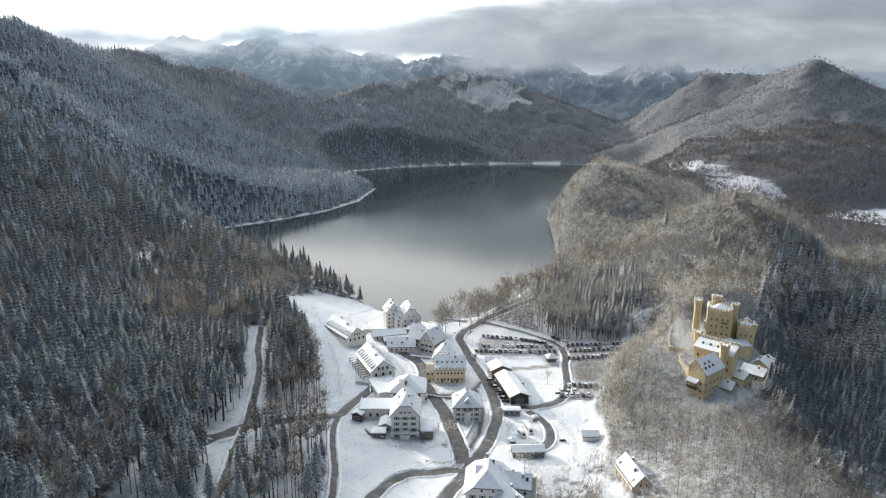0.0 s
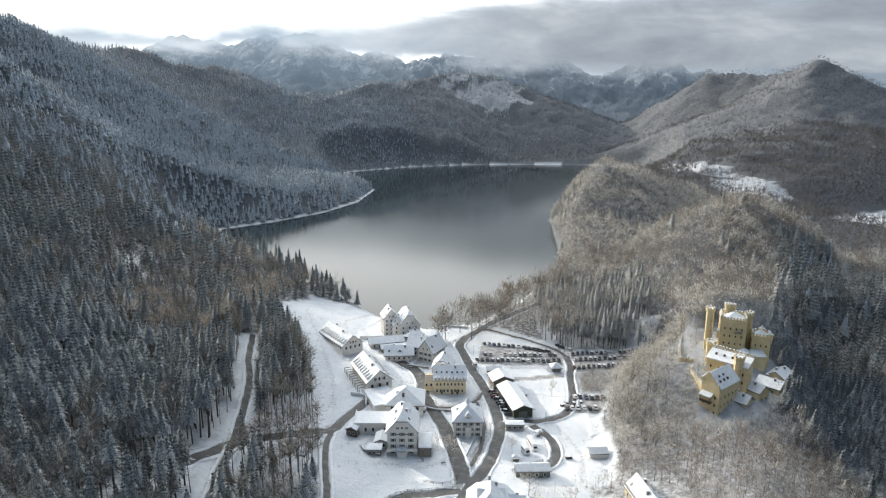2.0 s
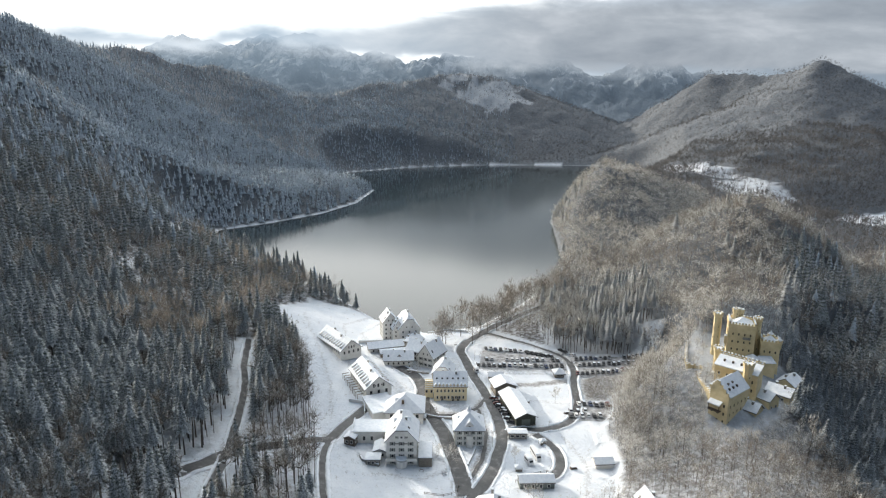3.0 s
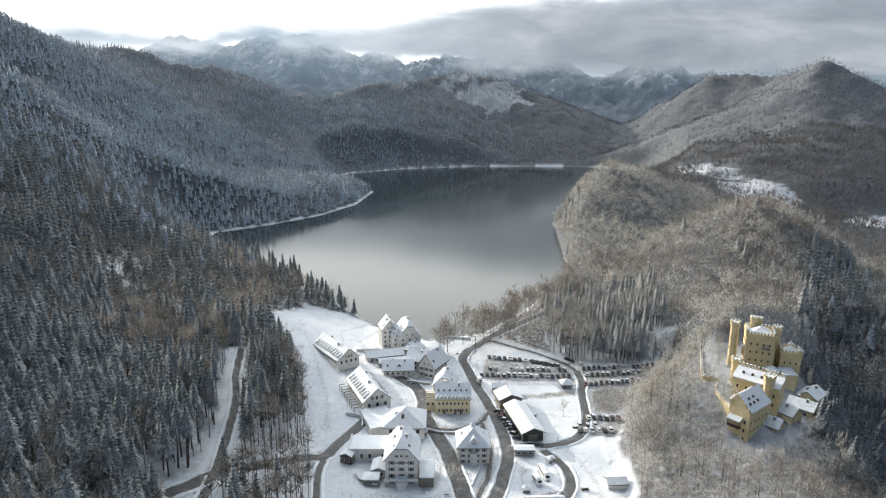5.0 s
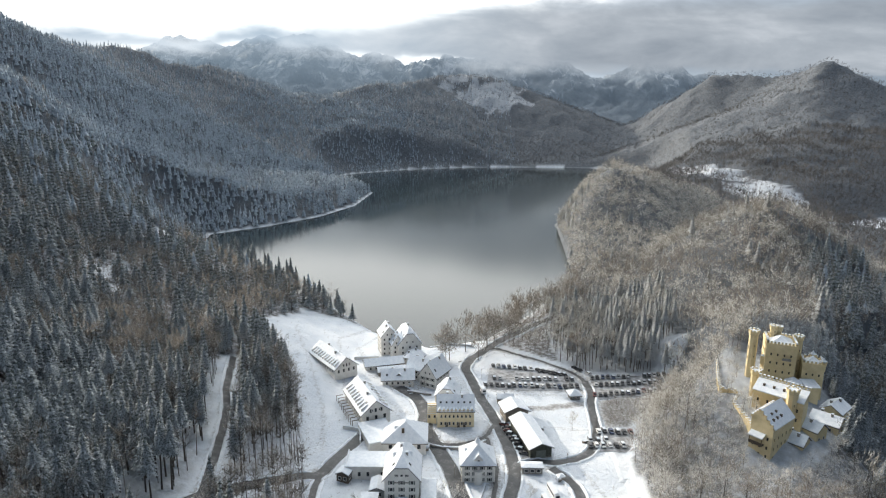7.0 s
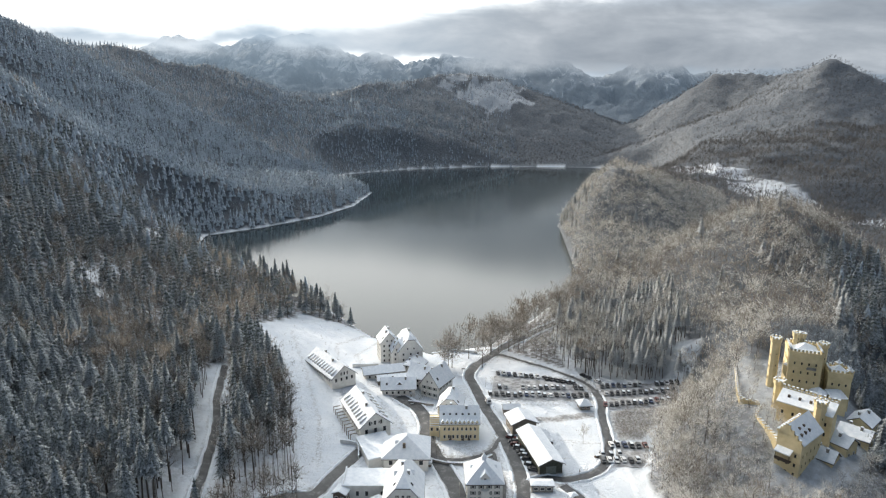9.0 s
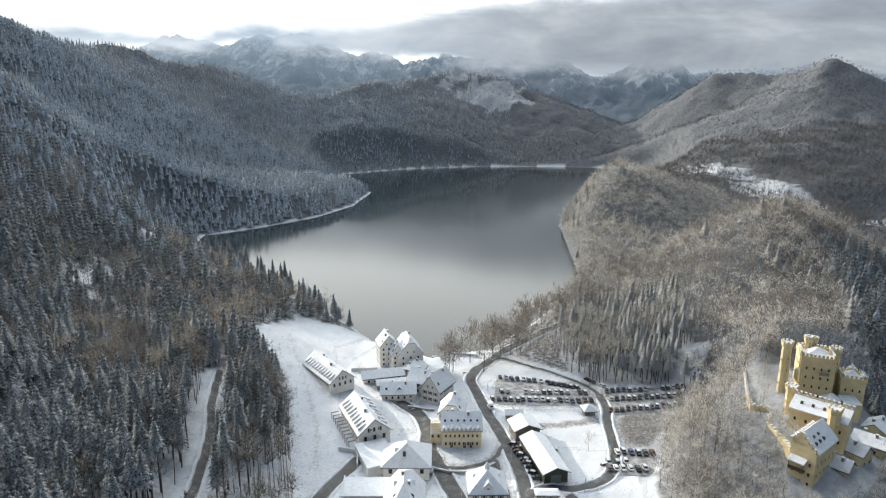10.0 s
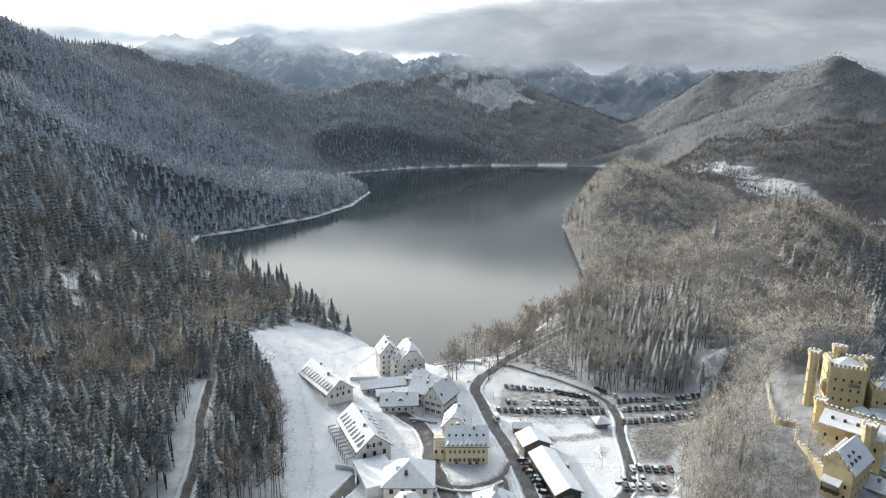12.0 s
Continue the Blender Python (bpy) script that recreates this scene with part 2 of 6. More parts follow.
M_WOOD = simple("dark_weathered_wood", (0.055, 0.042, 0.032), (0.13, 0.10, 0.075), 1.2, 0.8, relief=0.01)
M_GREEN_BOARD = simple("dark_green_boards", (0.030, 0.036, 0.028), (0.066, 0.072, 0.056), 1.2, 0.8, relief=0.01)
M_BOARD = simple("grey_boarding", (0.16, 0.14, 0.115), (0.27, 0.24, 0.20), 1.0, 0.8, relief=0.01)
M_TILE = simple("dark_roof_tiles", (0.075, 0.065, 0.06), (0.14, 0.12, 0.11), 0.8, 0.7, relief=0.02)
M_GLASS = simple("dark_window_glass", (0.018, 0.02, 0.024), (0.035, 0.038, 0.044), 0.8, 0.08)
M_FRAME = simple("painted_window_frame", (0.60, 0.58, 0.54), (0.72, 0.70, 0.66), 1.0, 0.6)
M_SHUTTER = simple("grey_green_shutter", (0.10, 0.12, 0.11), (0.16, 0.18, 0.165), 1.0, 0.6)
M_STONE = simple("grey_stone", (0.20, 0.19, 0.175), (0.36, 0.34, 0.31), 0.7, 0.9, relief=0.02)


# ---- building blocks ------------------------------------------------------
def mesh_of(name, verts, faces, mats, index=None):
    me = bpy.data.meshes.new(name)
    me.from_pydata([tuple(v) for v in verts], [], [tuple(f) for f in faces])
    for m in mats if isinstance(mats, (list, tuple)) else [mats]:
        me.materials.append(m)
    if index is not None:
        me.polygons.foreach_set("material_index", index)
    me.update()
    return me


def fast_mesh(name, verts, tris, mats, index=None):
    """A triangle mesh from arrays."""
    me = bpy.data.meshes.new(name)
    me.vertices.add(len(verts))
    me.vertices.foreach_set("co", np.ascontiguousarray(verts, np.float32).ravel())
    me.loops.add(3 * len(tris))
    me.loops.foreach_set("vertex_index", np.ascontiguousarray(tris, np.int32).ravel())
    me.polygons.add(len(tris))
    me.polygons.foreach_set("loop_start", np.arange(0, 3 * len(tris), 3, dtype=np.int32))
    for m in mats:
        me.materials.append(m)
    if index is not None:
        me.polygons.foreach_set("material_index", np.ascontiguousarray(index, np.int32))
    me.update(calc_edges=True)
    return me


def thing(name, at, label, category, group="", turn=0.0):
    """An empty at the thing's base, to carry its parts."""
    ob = new(name)
    ob.matrix_basis = pose(*at, 0, 0, turn)
    return tagged(ob, label, category, group)


def child(name, me, parent, m=None, label=""):
    ob = new(name, me)
    ob.parent = parent
    if m is not None:
        ob.matrix_basis = m
    return tagged(ob, label)


def box_data(x0, y0, z0, x1, y1, z1):
    v = [(x, y, z) for z in (z0, z1) for x, y in ((x0, y0), (x1, y0), (x1, y1), (x0, y1))]
    f = [(3, 2, 1, 0), (4, 5, 6, 7), (0, 1, 5, 4), (1, 2, 6, 5), (2, 3, 7, 6), (3, 0, 4, 7)]
    return v, f


def join(*parts):
    verts, faces = [], []
    for v, f in parts:
        k = len(verts)
        verts += list(v)
        faces += [tuple(i + k for i in q) for q in f]
    return verts, faces


def box(name, b, mat):
    return mesh_of(name, *box_data(*b), mat)


def tower_data(r, z0, z1, sides=8, r1=None, at=(0, 0), turn=0.0):
    r1 = r if r1 is None else r1
    ring = [(math.cos(2 * math.pi * (i + 0.5) / sides + turn), math.sin(2 * math.pi * (i + 0.5) / sides + turn)) for i in range(sides)]
    v = [(at[0] + r * c, at[1] + r * s, z0) for c, s in ring] + [(at[0] + r1 * c, at[1] + r1 * s, z1) for c, s in ring]
    f = [(i, (i + 1) % sides, sides + (i + 1) % sides, sides + i) for i in range(sides)]
    return v, f + [tuple(range(sides - 1, -1, -1)), tuple(range(sides, 2 * sides))]


def slab(top, faces, thick):
    """A sheet of that thickness below the given top faces."""
    n = len(top)
    v = list(top) + [(x, y, z - thick) for x, y, z in top]
    out, edges = [tuple(f) for f in faces], {}
    for f in faces:
        out.append(tuple(i + n for i in reversed(f)))
        for a, b in zip(f, f[1:] + f[:1]):
            edges[(a, b)] = edges.get((a, b), 0) + 1
    for a, b in edges:
        if (b, a) not in edges:
            out.append((b, a, a + n, b + n))
    return v, out


def smooth_line(points, step=4.0):
    """A smooth line through points of the plan."""
    p = np.array(points, float)
    p = np.vstack([2 * p[0] - p[1], p, 2 * p[-1] - p[-2]])
    out = []
    for a, b, c, d in zip(p, p[1:], p[2:], p[3:]):
        k = max(2, int(np.hypot(*(c - b)[:2]) / step))
        for s in np.linspace(0, 1, k, endpoint=False):
            out.append(0.5 * (2 * b + (c - a) * s + (2 * a - 5 * b + 4 * c - d) * s ** 2 + (3 * b - a - 3 * c + d) * s ** 3))
    return np.array(out + [p[-2]])


# ---- the lie of the land -------------------------------------------------
LAKE_SHORE = [(-20, 398), (14, 414), (45, 462), (80, 530), (98, 590), (101, 622), (108, 700), (113, 760), (117, 822),
              (150, 930), (250, 1080), (420, 1400), (430, 1600), (330, 1665), (200, 1668), (20, 1640), (-135, 1555),
              (-260, 1420), (-240, 1250), (-154, 1118), (-160, 960), (-190, 860), (-240, 780), (-285, 730),
              (-265, 640), (-165, 540), (-100, 482), (-58, 424)]
POND_SHORE = [(462, 800), (520, 740), (600, 700), (760, 770), (760, 960), (629, 925), (515, 876)]
VALLEY = [(-46, 185), (-52, 240), (-60, 270), (-66, 300), (-88, 352), (-113, 391), (-110, 440), (-60, 430), (-15, 400),
          (14, 414), (38, 440), (75, 410), (112, 362), (108, 338), (75, 297), (63, 275), (62, 250), (60, 225), (45, 205), (30, 140), (-45, 140)]
EAST_HOLLOW = [(170, 100), (160, 235), (176, 285), (200, 335), (238, 388), (290, 430), (560, 470), (560, 100)]
# crest lines: points (x, y, height), reach of the flank, hollowness of the flank
RIDGES = [
    ([(-420, -250, 150), (-500, 200, 190), (-560, 450, 220), (-620, 620, 235), (-680, 780, 250)], 470, 1.3),
    ([(-680, 780, 250), (-560, 745, 195), (-439, 700, 128), (-380, 690, 95), (-320, 690, 62), (-270, 690, 40), (-235, 680, 22), (-205, 645, 12)], 190, 0.9),
    ([(-400, 700, 92), (-375, 740, 76), (-340, 900, 50), (-270, 1010, 34), (-165, 1112, 10)], 260, 1.3),
    ([(-1750, 700, 700), (-1150, 960, 480), (-905, 1155, 300), (-857, 1190, 297), (-843, 1260, 286), (-852, 1400, 274), (-864, 1580, 282), (-844, 1650, 281), (-750, 1700, 255), (-666, 1800, 247), (-636, 1900, 236), (-573, 1910, 204), (-498, 1880, 174), (-430, 1780, 170)], 600, 1.15),
    # steep crest out of view, added to cast shade on the near western slope
    ([(-1160, 630, 760), (-905, 870, 560)], 125, 0.5),
    ([(138, 352, 34), (130, 340, 31), (112, 300, 26.5), (109, 282, 25)], 36, 0.5),
    ([(-430, 1780, 165), (-330, 1920, 195), (-245, 2030, 222), (-45, 2250, 257), (90, 2268, 258), (240, 2240, 208), (351, 2187, 125), (418, 2130, 70), (500, 2070, 35)], 540, 1.0),
    ([(98, 110, 20), (99, 200, 19), (104, 230, 16), (108, 246, 15), (112, 262, 16), (122, 282, 25), (130, 303, 29), (160, 345, 31)], 54, 0.85),
    ([(160, 345, 31), (190, 415, 32), (205, 485, 42), (235, 555, 45)], 100, 1.0),
    ([(200, 480, 44), (222, 545, 61), (258, 556, 60)], 70, 0.6),
    ([(150, 690, 20), (165, 770, 50), (195, 840, 66), (300, 960, 40), (400, 1060, 44)], 120, 0.95),
    ([(400, 1060, 44), (520, 1180, 62), (700, 1350, 120), (800, 1560, 195), (870, 1660, 232), (925, 1700, 250), (960, 1700, 244), (1010, 1690, 208), (1080, 1690, 152), (1250, 1750, 70)], 520, 1.0),
    ([(925, 1700, 250), (870, 1850, 240), (800, 1920, 258), (740, 1950, 252), (690, 2010, 200), (600, 2080, 100)], 380, 1.15),
]
FAR_RIDGES = [
    ([(-2700, 3700, 360), (-1950, 3900, 500), (-1700, 3900, 570), (-1250, 3900, 570), (-900, 3900, 570), (-560, 3900, 480), (-330, 3900, 400), (-150, 4100, 360)], 1300, 1.1),
    ([(-280, 3700, 410), (-90, 3900, 480), (150, 3900, 500), (400, 3900, 500), (600, 3800, 430), (780, 3700, 330)], 900, 1.1),
    ([(780, 3700, 330), (980, 3900, 440), (1130, 3900, 490), (1290, 3900, 430), (1500, 3900, 350), (1700, 4000, 310), (2900, 3700, 210)], 900, 1.1),
]


def shore_distance(px, py, ring):
    """Metres outside (plus) or inside (minus) a closed shore line."""
    best, inside = np.full(px.shape, 1e9), np.zeros(px.shape, bool)
    for (x0, y0), (x1, y1) in zip(ring, ring[1:] + ring[:1]):
        dx, dy = x1 - x0, y1 - y0
        s = np.clip(((px - x0) * dx + (py - y0) * dy) / (dx * dx + dy * dy), 0, 1)
        best = np.minimum(best, np.hypot(px - x0 - s * dx, py - y0 - s * dy))
        if y0 != y1:
            inside ^= ((y0 > py) != (y1 > py)) & (px < x0 + (py - y0) * dx / dy)
    return np.where(inside, -best, best)


def ridge_height(px, py, line, reach, hollow):
    """Height of the flanks of one crest line, highest at the crest."""
    out = np.full(px.shape, -50.0)
    for (x0, y0, z0), (x1, y1, z1) in zip(line, line[1:]):
        dx, dy = x1 - x0, y1 - y0
        s = np.clip(((px - x0) * dx + (py - y0) * dy) / (dx * dx + dy * dy), 0, 1)
        d = np.sqrt((px - x0 - s * dx) ** 2 + (py - y0 - s * dy) ** 2 + 16.0) - 4.0
        out = np.maximum(out, (z0 + s * (z1 - z0)) * np.clip(1 - d / reach, 0, 1) ** hollow)
    return out


def waves(px, py, size, seed, octaves=4):
    """Smooth uneven noise, about -1 to 1, of that size in metres."""
    rng = np.random.RandomState(seed)
    out, amp = np.zeros(np.shape(px)), 1.0
    for _ in range(octaves):
        for _ in range(5):
            a, ph = rng.uniform(0, 2 * math.pi), rng.uniform(0, 6.28)
            k = 2 * math.pi / (size * rng.uniform(0.7, 1.5))
            out = out + 0.3 * amp * np.sin(k * (px * math.cos(a) + py * math.sin(a)) + ph + 1.3 * np.sin(0.6 * k * (px * math.sin(a) - py * math.cos(a)) + 2 * ph))
        size, amp = size * 0.5, amp * 0.5
    return out


def ramp(v, a, b):
    s = np.clip((v - a) / (b - a), 0, 1)
    return s * s * (3 - 2 * s)


def ground(px, py):
    """Height of the ground, snow included."""
    px, py = np.asarray(px, float), np.asarray(py, float)
    floor = 2.5 + 0.30 * np.clip(-62 - px, 0, 60) * (1 - ramp(py, 380, 470)) + 3.0 * ramp(-px, 20, 62) * (1 - ramp(py, 340, 420))
    floor = floor + 3.0 * (1 - ramp(py, 190, 260)) + 10 * ramp(-px, 95, 200) * ramp(py, 380, 470) * (1 - ramp(py, 560, 700))
    total, rough = floor, np.zeros(px.shape)
    for line, reach, hollow in RIDGES:
        h = ridge_height(px, py, line, reach, hollow)
        total = np.where(h > 0, (total ** 8 + np.maximum(h, 0) ** 8) ** 0.125, total)
    for line, reach, hollow in FAR_RIDGES:
        total = np.maximum(total, ridge_height(px, py, line, reach, hollow))
    v = np.maximum(shore_distance(px, py, VALLEY), 0)
    total = np.minimum(total, floor + 1.1 * v + 0.03 * v ** 2)
    e = np.maximum(shore_distance(px, py, EAST_HOLLOW), 0)
    total = np.where(px > 138, np.minimum(total, -12 + 0.8 * e + 0.02 * e ** 2), total)
    rise = ramp(total, 9, 60)
    total = total + rise * (4.5 * waves(px, py, 70, 3) + 6 * waves(px, py, 260, 5, 3) * ramp(py, 500, 900))
    high = ramp(py, 2850, 3400)
    total = total + high * ramp(total, 20, 300) * (22 * waves(px, py, 620, 9, 5) - 36 * np.abs(waves(px, py, 420, 11, 3)) - 16 * np.abs(waves(px + 60, py, 130, 12, 3)) + 10)
    d = shore_distance(px, py, LAKE_SHORE)
    steep = 0.35 + 0.9 * ramp(px, 60, 95) * (1 - ramp(py, 880, 1000)) * ramp(py, 480, 560)
    total = np.where(d < 0, -3.0, np.minimum(total, 0.4 + np.maximum(d, 0) * steep + 0.006 * np.maximum(d, 0) ** 2))
    total = np.where((d < 0) & (d > -10), -0.3 * -d, total)
    p = shore_distance(px, py, POND_SHORE)
    total = total + (0.22 * waves(px, py, 11, 51, 2) + 0.05 * waves(px, py, 4.5, 52, 2)) * (d > 3)
    return np.where(p < 0, -1.0, np.minimum(total, 0.4 + 0.4 * np.maximum(p, 0)) )


# ---- ground, lake, roads ----------------------------------------------------
MAIN_ROAD = [(-9, 186), (-5, 195), (2, 210), (6, 221), (12, 235), (16, 249), (19, 266), (18, 284), (14, 307), (8, 330), (4, 350), (1, 364), (4, 377), (10, 387), (21, 405), (33, 420), (46.5, 437), (60.5, 453), (82, 482)]
STREET = [(3, 222), (1, 237), (-2, 252), (-6, 268), (-11, 282), (-17, 299), (-18, 314), (-23, 328), (-33, 338)]
BEND_ROAD = [(-36, 182), (-30, 196), (-25, 206), (-19, 212), (-10, 214), (2, 217)]
FOOT_PATH = [(-43, 186), (-46, 209), (-51, 230), (-54, 245), (-54, 258)]
WEST_ROAD = [(-43, 288), (-50, 270), (-54, 258), (-63, 253), (-75, 241), (-84, 232), (-91, 219), (-96, 209), (-106, 190)]
WOOD_ROAD = [(-112, 330), (-105, 302), (-97, 279), (-90, 247), (-87, 232), (-84, 209), (-81, 192), (-80, 175)]
LOT_LANE = [(10, 387), (18, 394), (30, 386), (42, 377), (52, 368), (59, 359), (62.5, 350)]
LOT_ROAD = [(62.5, 351), (62.5, 336), (60, 324), (59, 312), (56.5, 295), (51.5, 283), (44, 276.5), (35, 274), (26.5, 274), (19, 268)]
LOOP_ROAD = [(34, 270), (41, 258), (41, 245), (36, 236), (26, 234)]
RING_PATH = [(-17, 300), (-15.5, 293), (-9.6, 286.3), (0.3, 286.7), (8.4, 292.8), (13.5, 304)]
SIDE_PATH = [(9.2, 292), (10.2, 285.2), (12.0, 270.4), (10.4, 251.7), (6.2, 237.2), (2.5, 229)]
FIELD_LANE = [(24, 319), (36, 320), (47, 323), (58, 326)]
ROADS = [("road_main", MAIN_ROAD, 4.7), ("road_street", STREET, 6.0), ("road_bend", BEND_ROAD, 4.0), ("path_west", FOOT_PATH, 2.3), ("road_west", WEST_ROAD, 4.4),
         ("road_wood", WOOD_ROAD, 2.7), ("road_lot", LOT_ROAD, 3.3), ("path_lot", LOT_LANE, 1.9), ("road_loop", LOOP_ROAD, 3.5), ("path_ring", RING_PATH, 1.8), ("path_side", SIDE_PATH, 1.7)]
FIELD = [(-46, 175), (-54, 240), (-63, 262), (-70, 290), (-78, 318), (-93, 345), (-118, 388), (-108, 450), (-62, 432), (-18, 404), (12, 408), (28, 398), (66, 364),
         (104, 362), (106, 344), (84, 318), (73, 292), (66, 274), (66, 250), (62, 228), (50, 217), (34, 217), (25, 212), (34, 175)]


def road_distance(px, py):
    best = np.full(np.shape(px), 1e9)
    for _, line, wide in ROADS:
        for (x0, y0), (x1, y1) in zip(line, line[1:]):
            dx, dy = x1 - x0, y1 - y0
            s = np.clip(((px - x0) * dx + (py - y0) * dy) / (dx * dx + dy * dy), 0, 1)
            best = np.minimum(best, np.hypot(px - x0 - s * dx, py - y0 - s * dy) - wide / 2)
    return best


GATE_CLEARING = [[(30, 214), (42, 217), (52, 212), (57, 203), (58, 192)], [(34, 206), (44, 204)]]
TRACKS = [[(-57, 275), (-64, 308), (-78, 345), (-100, 398)], [(-52, 300), (-60, 340), (-74, 396), (-60, 424)], [(-45, 345), (-62, 385), (-50, 415)], [(24, 303), (56, 300)], [(26, 333), (60, 336)], [(-28, 262), (-34, 285), (-40, 330)],
          [(46, 268), (52, 246), (48, 226)], [(60, 300), (70, 312)], [(-33, 338), (-26, 356), (-12, 366), (2, 362)], [(-30, 236), (-14, 232), (-4, 240)], [(-62, 389), (-58, 381), (-55, 374)]]


def line_distance(px, py, lines):
    best = np.full(np.shape(px), 1e9)
    for line in lines:
        for (x0, y0), (x1, y1) in zip(line, line[1:]):
            dx, dy = x1 - x0, y1 - y0
            s = np.clip(((px - x0) * dx + (py - y0) * dy) / (dx * dx + dy * dy), 0, 1)
            best = np.minimum(best, np.hypot(px - x0 - s * dx, py - y0 - s * dy))
    return best


def meadow(px, py):
    """The snowy clearing on the hill beyond the lake, plus inside."""
    a = 1 - ((px - 425) / 55) ** 2 - ((py - 930) / 70) ** 2
    b = 1 - ((px - 405) / 48) ** 2 - ((py - 1090) / 95) ** 2
    return np.maximum(a, b) + 0.35 * waves(px, py, 60, 21, 3)


def glade(px, py):
    """Small snowy clearings on the western slope, plus inside."""
    out = np.full(np.shape(px), -9.0)
    for x, y, a, b in ((-214, 408, 7, 20), (-196, 372, 5, 14), (-232, 520, 8, 22), (-176, 486, 5, 16), (-300, 640, 8, 24)):
        out = np.maximum(out, 1 - ((px - x) / a) ** 2 - ((py - y) / b) ** 2)
    return out


def bald_top(px, py):
    """The thinly wooded snowy face below the far hill's top."""
    return (1 - ((px - 95) / 125) ** 2 - ((py - 2130) / 120) ** 2 + 0.8 * waves(px, py, 90, 23, 3)) > 0.1


def edge_wood(px, py):
    """The thin stand of tall trunks between the road and the western slope."""
    return (px > -112 - 0.10 * (py - 200)) & (px < -52) & (py < 322)


def back_stand(px, py):
    """Tall spaced trunks on snow behind the parking ground."""
    return (px > 52) & (px < 112 + 0.22 * (py - 355)) & (py > 355) & (py < 445 - 0.2 * (px - 60))


def wooded(px, py):
    """1 where woods stand, 0 in the open."""
    out = (shore_distance(px, py, FIELD) > 0) & (shore_distance(px, py, LAKE_SHORE) > np.where(px > 60, np.where(py > 1100, 1.5, 0.3), np.where((px < -100) & (py > 700) & (py < 1300), 3, 1.5))) & (shore_distance(px, py, POND_SHORE) > 2)
    out &= (road_distance(px, py) > np.where((px < -60) & (py < 330), 4.0, 1.6)) & (line_distance(px, py, GATE_CLEARING) > 4.5) & ~((px > -62) & (px < 42) & (py < 182))
    return out


def gully(px, py):
    """The treeless snowy gully between the parking ground and the castle hill."""
    return shore_distance(px, py, [(98, 363), (113, 361), (122, 372), (125, 386), (115, 388), (108, 376)]) < 0


CASTLE_RING = [(103, 262), (99, 254), (109, 248), (128, 256), (144, 271), (158, 286), (157, 300), (146, 312), (128, 326), (119, 327), (110, 304), (107.5, 292), (108.5, 276)]


def castle_yard(px, py):
    """Inside the castle and its terraces."""
    return shore_distance(px, py, CASTLE_RING) < 0


def make_ground_sheet():
    rows = np.concatenate([np.arange(-600, 120, 40), np.arange(120, 180, 6), np.arange(180, 470, 2.4), np.arange(470, 760, 6),
                           np.arange(760, 1200, 8), np.arange(1200, 2700, 18), np.arange(2700, 4900, 30)])
    s = np.linspace(-1, 1, 341)
    cols = s * (0.22 + 0.78 * np.abs(s) ** 1.6)
    gy, u = np.meshgrid(rows, cols, indexing="ij")
    gx = u * (430 + 0.95 * np.maximum(gy, 0))
    gz = ground(gx, gy)
    n, k = gx.shape
    i = (np.arange(n - 1)[:, None] * k + np.arange(k - 1)[None]).ravel()
    tris = np.concatenate([np.stack([i, i + 1, i + k + 1], 1), np.stack([i, i + k + 1, i + k], 1)])
    me = fast_mesh("ground", np.stack([gx, gy, gz], -1).reshape(-1, 3), tris, [M_GROUND])
    woods = me.attributes.new("woods", "FLOAT", "POINT")
    woods.data.foreach_set("value", ((wooded(gx, gy) | ((shore_distance(gx, gy, LAKE_SHORE) < 4) & (((gy > 470) & (gx > 60) & (gy < 1100)) | ((gx < -110) & (gy < 700))))) * np.where(bald_top(gx, gy), 0.5, np.where(meadow(gx, gy) > 0, 0.2, np.where((glade(gx, gy) > 0) | gully(gx, gy), 0.1, 1.0))) * np.where(edge_wood(gx, gy), 0.35, 1.0) * np.where(back_stand(gx, gy), 0.35, 1.0) * np.where(castle_yard(gx, gy), 0.55, 1.0) * np.where((gx > 60) & (gx < 135) & (gy < 335), 0.85, 1.0)).astype(np.float32).ravel())
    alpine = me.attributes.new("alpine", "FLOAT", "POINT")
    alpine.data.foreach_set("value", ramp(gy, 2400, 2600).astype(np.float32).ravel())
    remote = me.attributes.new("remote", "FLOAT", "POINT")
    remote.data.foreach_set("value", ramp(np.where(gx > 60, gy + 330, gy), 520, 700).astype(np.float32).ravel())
    trodden = me.attributes.new("trodden", "FLOAT", "POINT")
    near_road = 1 - ramp(road_distance(gx, gy), 0.0, 3.5)
    yards = ramp(-shore_distance(gx, gy, [(-30, 240), (14, 236), (30, 262), (14, 330), (-4, 372), (-40, 380), (-62, 340), (-46, 290)]), 0, 5) * ramp(waves(gx, gy, 24, 33, 3), -0.35, 0.5)
    scrub = ramp(-shore_distance(gx, gy, [(64, 331), (60, 312), (62, 303), (74, 303), (82, 315), (92, 323), (97, 334), (86, 337)]), -1, 3)
    dirt = 1 - ramp(line_distance(gx, gy, [FIELD_LANE]), 1.5, 4.5)
    busy = ramp(gx, 8, 14) * (1 - ramp(gx, 60, 70)) * ramp(gy, 332, 338) * (1 - ramp(gy, 364, 370))
    trodden.data.foreach_set("value", np.maximum(np.maximum(0.75 * near_road, 0.62 * busy), np.maximum(np.maximum(0.42 * yards, 0.8 * np.maximum(dirt, scrub)), 0.5 * (1 - ramp(line_distance(gx, gy, TRACKS), 0.6, 3.0)))).astype(np.float32).ravel())
    me.polygons.foreach_set("use_smooth", np.ones(len(tris), bool))
